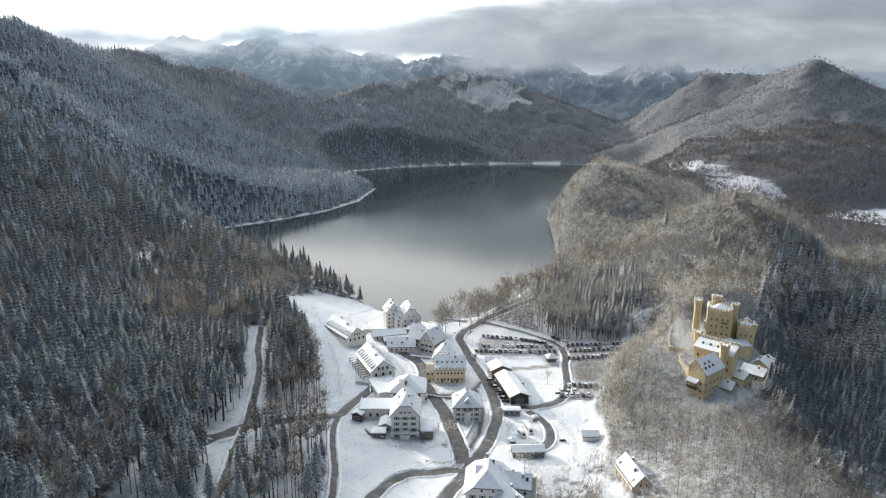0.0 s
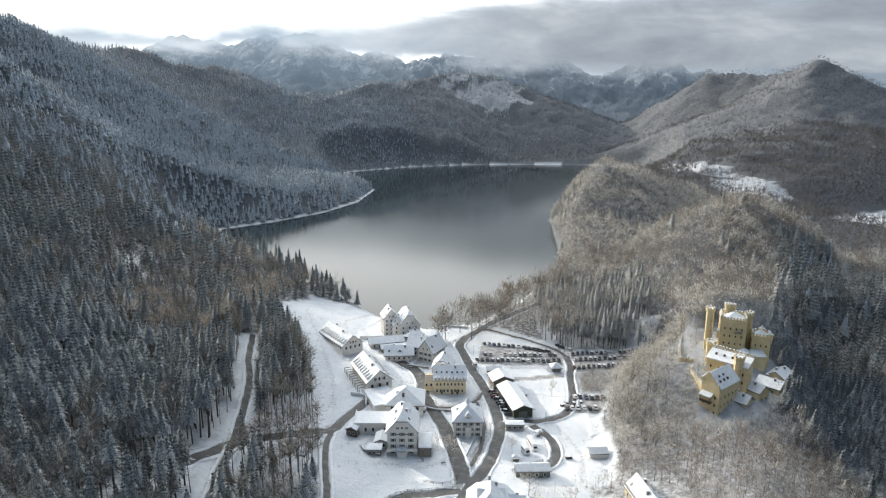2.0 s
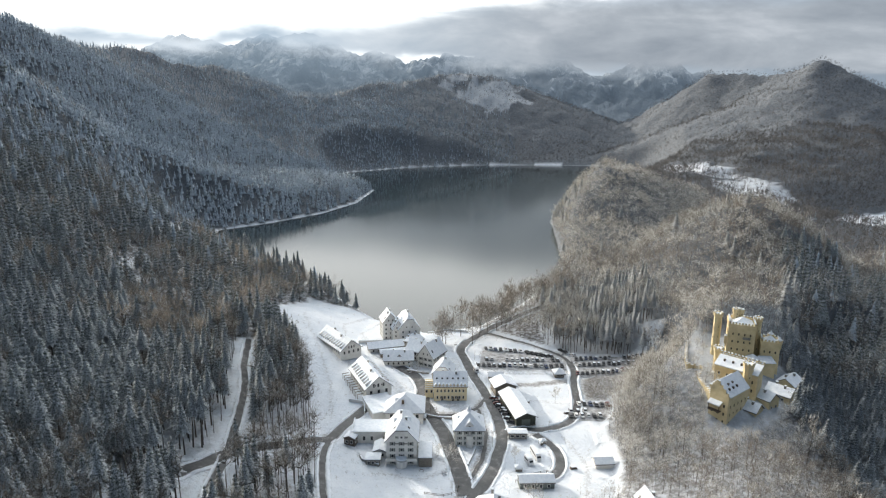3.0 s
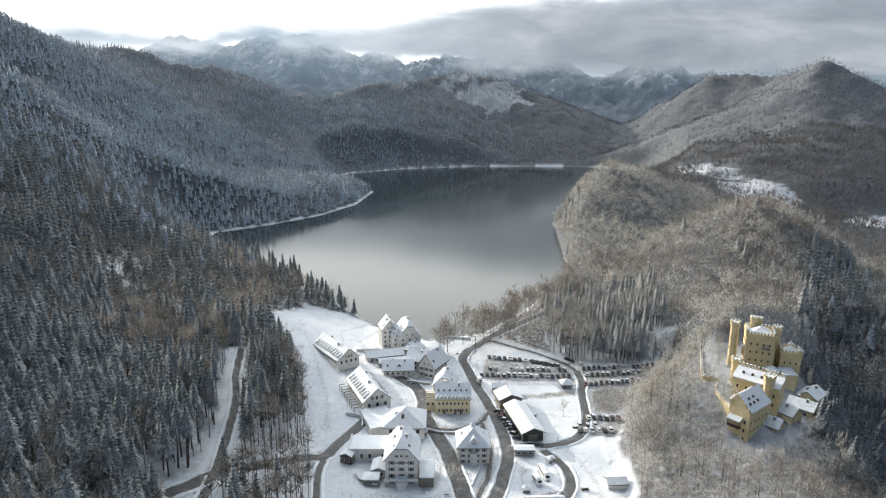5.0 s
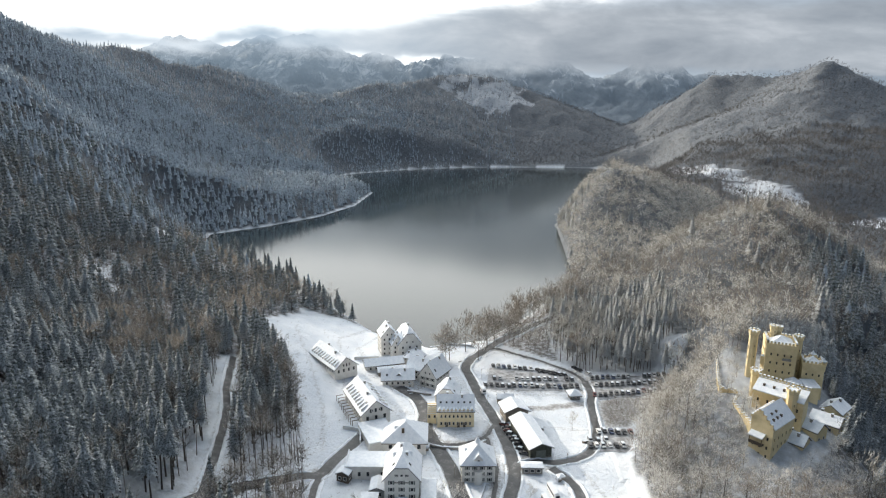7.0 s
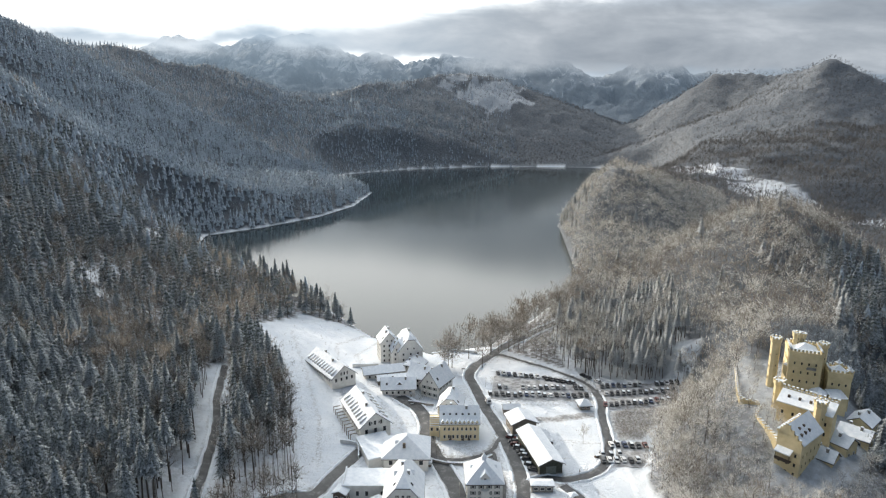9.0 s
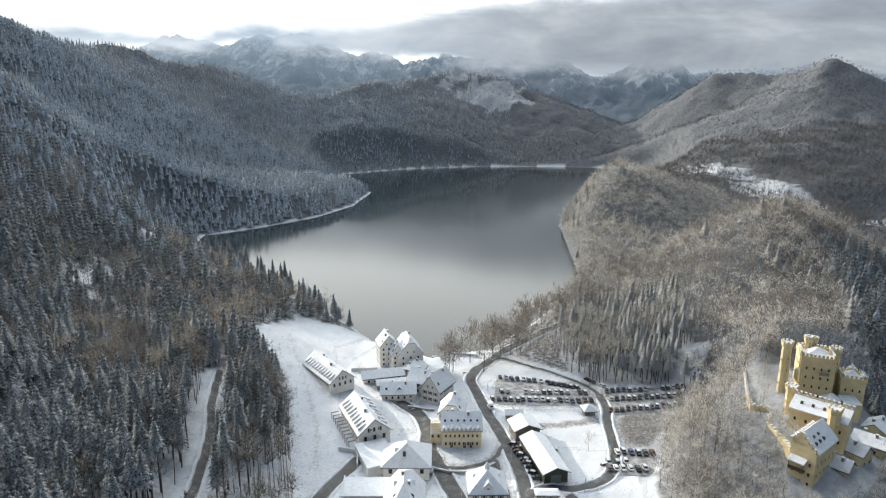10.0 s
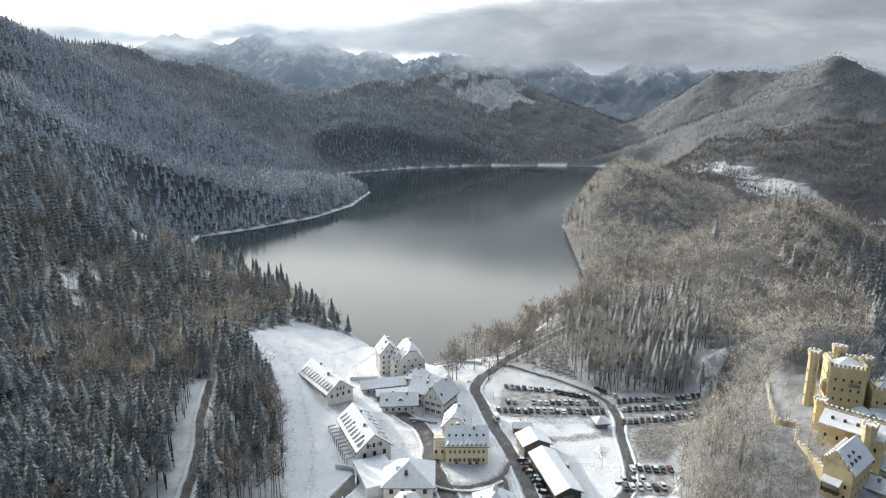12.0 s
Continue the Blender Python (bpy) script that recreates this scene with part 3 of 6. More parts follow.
    return tagged(new("ground", me), "snow covered valley floor with wooded mountain slopes", "ground", kind="structure")


make_ground_sheet()
lake = new("water", mesh_of("water", [(-420, 380, 0), (60, 380, 0), (125, 560, 0), (140, 760, 0), (190, 900, 0), (560, 1300, 0), (560, 1760, 0), (-420, 1760, 0)], [tuple(range(8))], M_WATER))
tagged(lake, "calm dark mountain lake mirroring the bright cloud", "lake", kind="structure")
pond = new("water", mesh_of("water", [(440, 680, 0.02), (800, 680, 0.02), (800, 990, 0.02), (440, 990, 0.02)], [(0, 1, 2, 3)], M_SNOW))
tagged(pond, "frozen snow covered pond among dark woods", "pond", kind="structure")


def make_road(name, line, wide):
    p = smooth_line(line, 2.5)
    d = np.gradient(p, axis=0)
    side = np.stack([-d[:, 1], d[:, 0]], 1) / np.linalg.norm(d, axis=1)[:, None]
    edge = 0.35 * waves(p[:, 0], p[:, 1], 14, 31, 3)
    offs = np.linspace(-0.5, 0.5, 5)
    verts, faces = [], []
    for j, (q, s) in enumerate(zip(p, side)):
        for o in offs:
            x, y = q + s * (o * wide + (edge[j] if abs(o) > 0.4 else 0))
            verts.append((x, y, float(ground(x, y)) + 0.22 - 0.10 * abs(o)))
        if j:
            a = (j - 1) * 5
            faces += [(a + c, a + 5 + c, a + 6 + c, a + 1 + c) for c in range(4)]
    return tagged(new(name, mesh_of(name, verts, faces, M_ASPHALT)), "wet dark asphalt road cleared of snow", "road", kind="structure")


def make_bank(line, wide, seed):
    """Ploughed snow heaped unevenly along both sides of a road."""
    rng = np.random.RandomState(seed)
    p = smooth_line(line, 1.6)
    d = np.gradient(p, axis=0)
    side = np.stack([-d[:, 1], d[:, 0]], 1) / np.linalg.norm(d, axis=1)[:, None]
    for sgn in (-1, 1):
        verts, faces = [], []
        for j, (q, s) in enumerate(zip(p, side)):
            clear = min([float(np.min(np.hypot(*(np.array(o) - q).T))) - w / 2 for _, o, w in ROADS if o is not line] + [9])
            h = (0.15 + 0.55 * rng.uniform(0.2, 1.0)) * (1.0 if clear > 3.5 else 0.05)
            base = float(ground(*(q + s * sgn * (wide / 2 + 0.6))))
            for off, up in ((0.05, -0.1), (0.45, 0.8), (0.9, 1.0), (1.7, -0.15)):
                x, y = q + s * sgn * (wide / 2 + off + rng.uniform(-0.12, 0.12))
                verts.append((x, y, base + (h * up if up > 0 else up)))
            if j:
                a = (j - 1) * 4
                quad = [(a + c, a + 4 + c, a + 5 + c, a + 1 + c) for c in range(3)]
                faces += quad if sgn < 0 else [tuple(reversed(f)) for f in quad]
        tagged(new("snow_bank", mesh_of("snow_bank", verts, faces, M_SNOW)), "ploughed snow heaped along the roadside", "snow bank", kind="structure")


for number, (road_name, road_line, road_width) in enumerate(ROADS):
    make_road(road_name, road_line, road_width)
    if road_width > 2.0:
        make_bank(road_line, road_width, 300 + number)


# ---- cloud bank over the far mountains ------------------------------------------
def make_cloud_bank():
    """A wide bank of low cloud far behind the last hills, ragged below, thin on the sun's side, with a glowing veil for
    haze beneath.
    """
    m = bpy.data.materials.new("low_cloud_and_haze")
    m.use_nodes = True
    t = m.node_tree
    t.nodes.clear()
    out = t.nodes.new("ShaderNodeOutputMaterial")
    co = t.nodes.new("ShaderNodeTexCoord")
    flat = t.nodes.new("ShaderNodeMapping")
    flat.inputs["Scale"].default_value = (0.36, 1.0, 1.0)
    wire(t, co, "Object", flat, 0)
    puff = t.nodes.new("ShaderNodeTexNoise")
    puff.inputs["Scale"].default_value, puff.inputs["Detail"].default_value, puff.inputs["Roughness"].default_value, puff.inputs["Distortion"].default_value = 0.0042, 7.0, 0.56, 0.25
    wire(t, flat, 0, puff, "Vector")
    spot = t.nodes.new("ShaderNodeSeparateXYZ")
    wire(t, co, "Object", spot, 0)

    def sums(a, a_out, b, b_out, op="ADD"):
        n = math_node(t, op)
        wire(t, a, a_out, n, 0)
        wire(t, b, b_out, n, 1)
        return n

    def span(a, a_out, x0, x1, y0, y1):
        n = t.nodes.new("ShaderNodeMapRange")
        n.interpolation_type = "SMOOTHSTEP"
        for k, v in enumerate((x0, x1, y0, y1)):
            n.inputs[k + 1].default_value = v
        wire(t, a, a_out, n, 0)
        return n

    ragged = math_node(t, "MULTIPLY_ADD", 240.0, -120.0)
    wire(t, puff, 0, ragged, 0)
    level = sums(spot, "Z", ragged, 0)
    drift = math_node(t, "MULTIPLY_ADD", 900.0, -450.0)
    wire(t, puff, 0, drift, 0)
    along = sums(spot, "X", drift, 0)
    thick = span(along, 0, -1100, 700, 0.0, 1.0)  # 0 on the sun's side, 1 away from it
    base = math_node(t, "MULTIPLY_ADD", 115.0)
    wire(t, thick, 0, base, 0)
    wire(t, level, 0, base, 2)
    under = span(base, 0, 375, 490, 0.0, 1.0)
    roof = math_node(t, "MULTIPLY_ADD", -170.0)
    wire(t, thick, 0, roof, 0)
    wire(t, level, 0, roof, 2)
    above = span(roof, 0, 470, 640, 1.0, 0.0)
    body = sums(under, 0, above, 0, "MULTIPLY")
    # haze before the mountains, painted as a thin glowing blue-grey veil
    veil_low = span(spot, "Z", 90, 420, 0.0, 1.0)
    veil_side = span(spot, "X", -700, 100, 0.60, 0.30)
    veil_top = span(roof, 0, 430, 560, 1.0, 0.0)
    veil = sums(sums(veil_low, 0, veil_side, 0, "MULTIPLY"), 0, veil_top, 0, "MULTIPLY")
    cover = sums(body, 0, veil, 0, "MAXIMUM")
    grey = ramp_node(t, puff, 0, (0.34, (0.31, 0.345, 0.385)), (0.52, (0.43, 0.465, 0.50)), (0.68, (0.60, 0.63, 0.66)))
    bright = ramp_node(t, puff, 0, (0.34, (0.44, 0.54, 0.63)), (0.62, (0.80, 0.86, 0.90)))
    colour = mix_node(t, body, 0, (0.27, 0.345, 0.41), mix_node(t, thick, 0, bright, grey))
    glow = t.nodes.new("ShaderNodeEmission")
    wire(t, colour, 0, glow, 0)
    gap = t.nodes.new("ShaderNodeBsdfTransparent")
    both = t.nodes.new("ShaderNodeMixShader")
    wire(t, cover, 0, both, 0)
    wire(t, gap, 0, both, 1)
    wire(t, glow, 0, both, 2)
    wire(t, both, 0, out, 0)
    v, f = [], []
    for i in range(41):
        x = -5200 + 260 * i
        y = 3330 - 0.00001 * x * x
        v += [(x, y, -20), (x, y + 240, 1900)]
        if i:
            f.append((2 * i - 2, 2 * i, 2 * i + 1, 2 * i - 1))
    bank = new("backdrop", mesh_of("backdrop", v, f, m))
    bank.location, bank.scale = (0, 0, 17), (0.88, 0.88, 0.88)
    tagged(bank, "bank of low grey winter cloud on the mountain tops with a glowing haze veil below", "cloud", kind="structure")


make_cloud_bank()


# ---- trees ------------------------------------------------------------------
def conifer(rng, tall, tiers, jags, bare, wide):
    """Verts, triangles and material index (0 bark, 1 needles) of one spruce."""
    v, f, mi = [], [], []
    sides = 5 if tiers > 4 else 3
    for z, r in ((0, 0.014 * tall), (tall * 0.8, 0.004 * tall)):
        v += [(r * math.cos(6.283 * i / sides), r * math.sin(6.283 * i / sides), z) for i in range(sides)]
    for i in range(sides):
        j = (i + 1) % sides
        f += [(i, j, sides + j), (i, sides + j, sides + i)]
    mi += [0] * len(f)
    for k in range(tiers):
        a = k / tiers
        z0 = tall * (bare + (1 - bare) * a)
        z1 = z0 + tall * (1 - bare) * (1.7 / tiers) * (1.0 - 0.35 * a)
        r = wide * (1 - a) ** 0.88 * rng.uniform(0.82, 1.15) + 0.006 * tall
        c, off = len(v), rng.uniform(0, 6)
        v.append((rng.uniform(-0.1, 0.1), rng.uniform(-0.1, 0.1), z1))
        m = 2 * jags
        for i in range(m):
            q = r * (rng.uniform(0.85, 1.15) if i % 2 else rng.uniform(0.45, 0.62))
            t = off + 6.283 * i / m
            v.append((q * math.cos(t), q * math.sin(t), z0 - (0.10 * r if i % 2 else -0.14 * r) + rng.uniform(-0.15, 0.15)))
        for i in range(m):
            f.append((c, c + 1 + i, c + 1 + (i + 1) % m))
            mi.append(1)
    return np.array(v), np.array(f), np.array(mi)


def sliver(v, f, a, b, r):
    """A thin three-sided tapering twig from a to b."""
    d = b - a
    n = np.cross(d, (0.31, 0.77, 0.55))
    n = n / (np.linalg.norm(n) + 1e-9)
    m = np.cross(d, n) / (np.linalg.norm(d) + 1e-9)
    c = len(v)
    for t in (0.0, 2.09, 4.19):
        v.append(tuple(a + r * (math.cos(t) * n + math.sin(t) * m)))
    v.append(tuple(b))
    f += [(c, c + 1, c + 3), (c + 1, c + 2, c + 3), (c + 2, c, c + 3)]


def broadleaf(rng, tall, limbs, branches, twigs, fat=1.0, low=0.28, spread=1.0):
    """A bare winter tree: trunk, limbs, branches and a crown of fine twigs."""
    v, f = [], []
    foot, fork = np.zeros(3), np.array([rng.uniform(-0.4, 0.4), rng.uniform(-0.4, 0.4), tall * 0.92])
    sliver(v, f, foot, fork, (0.016 if low < 0.4 else 0.0095) * tall * min(fat, 1.2))
    bark = len(f)
    for i in range(limbs):
        a = rng.uniform(low, 0.78)
        start = foot + (fork - foot) * a
        turn = i * 2.4 + rng.uniform(-0.4, 0.4)
        reach = tall * (0.34 - 0.22 * abs(a - 0.45)) * rng.uniform(0.75, 1.1) * spread
        end = start + np.array([math.cos(turn) * reach, math.sin(turn) * reach, reach * rng.uniform(0.55, 1.1)])
        end[2] = min(end[2], tall * 0.97)
        sliver(v, f, start, end, 0.007 * tall * fat)
        bark = len(f)
    mi = [0] * bark
    ends = [(np.array(v[4 + 4 * i]), np.array(v[7 + 4 * i])) for i in range(limbs)] + [(fork * 0.55, fork)]
    for a, b in ends:
        for _ in range(branches):
            s = a + (b - a) * rng.uniform(0.3, 1.0)
            e = s + rng.normal(0, 1, 3) * tall * 0.075 + (b - a) * 0.16 + np.array([0, 0, 0.045 * tall])
            sliver(v, f, s, e, 0.0035 * tall * fat)
            for _ in range(twigs):
                p = s + (e - s) * rng.uniform(0.2, 1.0)
                sliver(v, f, p, p + rng.normal(0, 1, 3) * tall * 0.035 + np.array([0, 0, 0.022 * tall]), 0.0030 * tall * fat)
    mi += [1] * (len(f) - bark)
    return np.array(v), np.array(f), np.array(mi)


def blade(v, f, a, b, r):
    """One fine flat twig, a tapering sliver from a to b."""
    d = b - a
    n = np.cross(d, (0.53, -0.21, 0.82))
    n = n / (np.linalg.norm(n) + 1e-9) * r
    c = len(v)
    v += [tuple(a - n), tuple(a + n), tuple(b)]
    f.append((c, c + 1, c + 2))


def twig_crown(rng, tall, limbs, blades, fat, wide=0.27, low=0.32, length=0.085):
    """A bare tree: trunk, rising limbs, and fine twigs in clumps round the limbs."""
    v, f = [], []
    top = np.array([rng.uniform(-0.4, 0.4), rng.uniform(-0.4, 0.4), tall * 0.9])
    sliver(v, f, np.zeros(3), top, 0.012 * tall)
    lines = [(top * 0.6, top * 1.08)]
    for i in range(limbs):
        a, turn = rng.uniform(low, 0.7), i * 2.4 + rng.uniform(-0.5, 0.5)
        out = tall * wide * rng.uniform(0.75, 1.15) * (1.15 - 0.5 * abs(a - 0.45))
        s = top * a
        e = s + np.array([math.cos(turn) * out, math.sin(turn) * out, tall * rng.uniform(0.16, 0.30)])
        e[2] = min(e[2], tall * 0.98)
        sliver(v, f, s, e, 0.0045 * tall)
        lines.append((s, e))
    bark = len(f)
    for i in range(blades):
        a, b = lines[i % len(lines)]
        p = a + (b - a) * rng.uniform(0.35, 1.08) + rng.normal(0, 1, 3) * tall * 0.05
        out = (p - np.array([0, 0, tall * 0.5])) / tall
        q = p + (out * 1.2 + rng.normal(0, 0.55, 3) + np.array([0, 0, 0.55])) * tall * length
        blade(v, f, p, q, tall * fat * rng.uniform(0.6, 1.3))
    return np.array(v), np.array(f), np.array([0] * bark + [1] * (len(f) - bark))


def plant(name, label, spots, templates, mats, seed, grow=(0.75, 1.15)):
    """All those trees in one mesh, which nobody could count."""
    rng = np.random.RandomState(seed)
    kind = rng.randint(0, len(templates), len(spots))
    allv, allf, alli, base = [], [], [], 0
    for k, (v, f, mi) in enumerate(templates):
        at = spots[kind == k]
        n = len(at)
        if not n:
            continue
        sc, a = rng.uniform(*grow, n), rng.uniform(0, 6.283, n)
        lx, ly = rng.normal(0, 0.025, n), rng.normal(0, 0.025, n)
        c, s = np.cos(a) * sc, np.sin(a) * sc
        x = c[:, None] * v[None, :, 0] - s[:, None] * v[None, :, 1] + lx[:, None] * v[None, :, 2] + at[:, 0:1]
        y = s[:, None] * v[None, :, 0] + c[:, None] * v[None, :, 1] + ly[:, None] * v[None, :, 2] + at[:, 1:2]
        z = sc[:, None] * v[None, :, 2] + at[:, 2:3] - 0.2
        allv.append(np.stack([x, y, z], -1).reshape(-1, 3))
        allf.append((f[None] + (base + np.arange(n) * len(v))[:, None, None]).reshape(-1, 3))
        alli.append(np.tile(mi, n))
        base += n * len(v)
    me = fast_mesh(name, np.concatenate(allv), np.concatenate(allf), mats, np.concatenate(alli))
    return tagged(new(name, me), label, "trees", kind="stuff")


def spots_in(x0, x1, y0, y1, gap, seed):
    """Uneven spots over a stretch of the plan, on the ground, inside the wooded land that lies ahead."""
    rng = np.random.RandomState(seed)
    gx, gy = np.meshgrid(np.arange(x0, x1, gap), np.arange(y0, y1, gap))
    gx = gx.ravel() + rng.uniform(-0.5, 0.5, gx.size) * gap
    gy = gy.ravel() + rng.uniform(-0.5, 0.5, gy.size) * gap
    keep = (np.abs(gx) < 0.74 * gy + 45) & wooded(gx, gy) & (glade(gx, gy) < 0) & ~gully(gx, gy) & ~castle_yard(gx, gy) & (np.hypot(gx - 65, gy - 205) > 13) & (~bald_top(gx, gy) | (rng.uniform(0, 1, gx.size) < 0.8)) & ((meadow(gx, gy) < 0) | (rng.uniform(0, 1, gx.size) < 0.16))
    gx, gy = gx[keep], gy[keep]
    return np.stack([gx, gy, ground(gx, gy)], 1)


tree_rng = np.random.RandomState(5)
NEAR_SPRUCE = [conifer(tree_rng, tree_rng.uniform(18, 23), 9, 9, b, tree_rng.uniform(4.3, 5.6)) for b in (0.14, 0.2, 0.28, 0.36, 0.46)]
MID_SPRUCE = [conifer(tree_rng, tree_rng.uniform(16, 21), 6, 6, b, tree_rng.uniform(3.9, 5.0)) for b in (0.1, 0.15, 0.2, 0.25)]
FAR_SPRUCE = [conifer(tree_rng, tree_rng.uniform(14, 19), 3, 3, 0.05, tree_rng.uniform(3.4, 4.4)) for _ in range(4)]
NEAR_BARE = [twig_crown(tree_rng, tree_rng.uniform(15, 21), 8, 420, 0.0048) for _ in range(5)]
WOOD_BARE = [twig_crown(tree_rng, tree_rng.uniform(15, 21), 6, 170, 0.0065) for _ in range(6)]
POLES = [broadleaf(tree_rng, tree_rng.uniform(19, 24), 7, 4, 2, 0.95, 0.58, 0.42) for _ in range(5)]
TALL_SPRUCE = [conifer(tree_rng, tree_rng.uniform(21, 26), 10, 9, b, tree_rng.uniform(2.8, 3.6)) for b in (0.26, 0.42, 0.52, 0.36)]
SHRUBS = [twig_crown(tree_rng, tree_rng.uniform(3, 5), 5, 60, 0.012, 0.45, 0.05, 0.14) for _ in range(5)]
LAKE_BARE = [twig_crown(tree_rng, tree_rng.uniform(17, 20), 11, 620, 0.0060, 0.25, 0.22, 0.075) for _ in range(3)]
MID_BARE = [twig_crown(tree_rng, tree_rng.uniform(14, 19), 5, 90, 0.0105) for _ in range(6)]
FAR_BARE = [twig_crown(tree_rng, tree_rng.uniform(14, 18), 2, 26, 0.026, 0.27, 0.2, 0.13) for _ in range(5)]


def mostly_spruce(px, py):
    """Share of spruce in the woods: many on the shaded western flank, few on the castle hill."""
    n = waves(px, py, 90, 41, 3)
    west = np.where(px < 0, np.where(py < 600, 0.70, 0.80), -0.03)
    west = np.where((px < -60) & (px > -230) & (py > 300) & (py < 560), 0.42, west)
    west = np.where((px > 60) & (px < 112 + 0.22 * (py - 355)) & (py > 350) & (py < 480), 0.6, west)
    west = np.where((px > 138) & (py < 520) & (px > 0.5 * py), 0.5, west)
    west = np.where((py > 760) & (px > -150), np.where(px > 150, -0.1, 0.25), west)
    return np.clip(west + np.where(px > 0, np.where(py < 760, 0.16, 0.05), 0.35) * n, 0, 1)


def split_kinds(spots, seed):
    r = np.random.RandomState(seed).uniform(0, 1, len(spots))
    pick = r < mostly_spruce(spots[:, 0], spots[:, 1])
    return spots[pick], spots[~pick]


def castle_hill(px, py):
    return (px > 20) & (py < 330)


near = spots_in(-260, 270, 150, 345, 4.2, 1)
mid = spots_in(-520, 520, 345, 600, 5.2, 2)
far = spots_in(-1000, 1000, 600, 1320, 6.2, 3)
spur_wood = spots_in(60, 330, 600, 900, 5.6, 12)
far = far[(far[:, 0] < 60) | (far[:, 0] > 330) | (far[:, 1] > 900)]
remote = np.concatenate([spots_in(-1150, 1500, 1320, 2400, 9.8, 4), spots_in(-560, 420, 1480, 1850, 8.5, 15)])
pick_rng = np.random.RandomState(8)
thin = edge_wood(near[:, 0], near[:, 1])
hill = castle_hill(near[:, 0], near[:, 1]) & (near[:, 0] < 142)
close_set = spots_in(-150, -38, 165, 325, 3.5, 11)
pillars = spots_in(50, 152, 353, 447, 3.9, 14)
pillars = pillars[back_stand(pillars[:, 0], pillars[:, 1])]
mid = mid[~back_stand(mid[:, 0], mid[:, 1])]
stand = close_set[edge_wood(close_set[:, 0], close_set[:, 1])]
stand = stand[pick_rng.uniform(0, 1, len(stand)) < np.clip(0.85 + 0.5 * waves(stand[:, 0], stand[:, 1], 26, 71, 2), 0.3, 1)]
slope = spots_in(20, 142, 150, 331, 3.9, 13)
slope = slope[castle_hill(slope[:, 0], slope[:, 1])]
kept_low = (shore_distance(slope[:, 0], slope[:, 1], CASTLE_RING) < 17) & (slope[:, 1] < 318)
hedge, slope = slope[kept_low], slope[~kept_low]
near = near[~thin & ~hill]
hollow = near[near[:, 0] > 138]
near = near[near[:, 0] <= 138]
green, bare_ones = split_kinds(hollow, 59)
# the hollow's shade and haze are carried by the colours of these two materials
plant("spruce_wood", "shaded spruces in the hollow behind the castle", green, NEAR_SPRUCE, [M_BARK, M_SHADED_NEEDLES], 67, (0.5, 0.85))
plant("broadleaf_wood", "shaded bare trees in the hollow behind the castle", bare_ones, WOOD_BARE, [M_BARK, M_HAZED_BARE], 68, (0.5, 0.8))

s, b = split_kinds(spur_wood, 58)
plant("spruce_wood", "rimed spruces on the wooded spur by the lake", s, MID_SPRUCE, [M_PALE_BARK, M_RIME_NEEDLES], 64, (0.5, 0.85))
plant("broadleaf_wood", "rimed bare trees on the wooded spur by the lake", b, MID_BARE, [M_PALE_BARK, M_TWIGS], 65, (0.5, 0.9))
for k, (spots, spruce, bare) in enumerate(((near, NEAR_SPRUCE, WOOD_BARE), (mid, MID_SPRUCE, MID_BARE), (far, FAR_SPRUCE, FAR_BARE), (remote, FAR_SPRUCE, FAR_BARE))):
    s, b = split_kinds(spots, 60 + k)
    grow = ((0.5, 0.95), (0.5, 0.95), (0.5, 0.9), (0.38, 0.66))[k]
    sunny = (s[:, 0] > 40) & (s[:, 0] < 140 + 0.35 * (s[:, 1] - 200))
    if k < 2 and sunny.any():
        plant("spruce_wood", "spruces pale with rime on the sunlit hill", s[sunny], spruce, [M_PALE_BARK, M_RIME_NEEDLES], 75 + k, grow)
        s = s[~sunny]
    # farther up the valley more trees take the rimed colours with blue haze mixed in
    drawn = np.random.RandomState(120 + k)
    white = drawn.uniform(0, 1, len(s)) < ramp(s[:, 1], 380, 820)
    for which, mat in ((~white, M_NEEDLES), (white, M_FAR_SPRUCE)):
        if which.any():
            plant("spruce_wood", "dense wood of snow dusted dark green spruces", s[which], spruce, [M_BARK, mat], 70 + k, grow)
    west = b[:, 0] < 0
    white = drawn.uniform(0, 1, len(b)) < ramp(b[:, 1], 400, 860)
    for which, mat in ((west & ~white, M_BROWN), (west & white, M_HAZED_BARE)):
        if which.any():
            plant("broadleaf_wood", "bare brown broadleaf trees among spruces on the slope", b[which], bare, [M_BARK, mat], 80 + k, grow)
    if k == 1:
        plain = ~west & (np.random.RandomState(86).uniform(0, 1, len(b)) < np.clip(0.45 + 0.6 * waves(b[:, 0], b[:, 1], 60, 87, 3), 0.05, 0.95))
        plant("broadleaf_wood", "bare brown broadleaf trees on the hill behind the castle", b[plain], bare, [M_BARK, M_BROWN], 88, grow)
        b, west = b[~plain], west[~plain]
    if (~west).any():
        plant("broadleaf_wood", "frosted bare broadleaf trees on the sunlit hill", b[~west], bare, [M_PALE_BARK, M_TWIGS if k < 2 else M_FAR_BARE], 90 + k, grow)


# trees that can be told apart one by one
def split_mesh(name, template, which, mat):
    v, f, mi = template
    f = f[mi == which]
    used, idx = np.unique(f, return_inverse=True)
    return fast_mesh(name, v[used], idx.reshape(-1, 3), [mat])


def tree_makers(name, templates, mat, label, group, bark=None):
    out = []
    for t in templates:
        ob = thing(name, (0, 0, 0), label, "tree", group)
        child("trunk", split_mesh("trunk", t, 0, bark or M_BARK), ob)
        child("crown", split_mesh("crown", t, 1, mat), ob)
        out.append([ob, False])
    return out


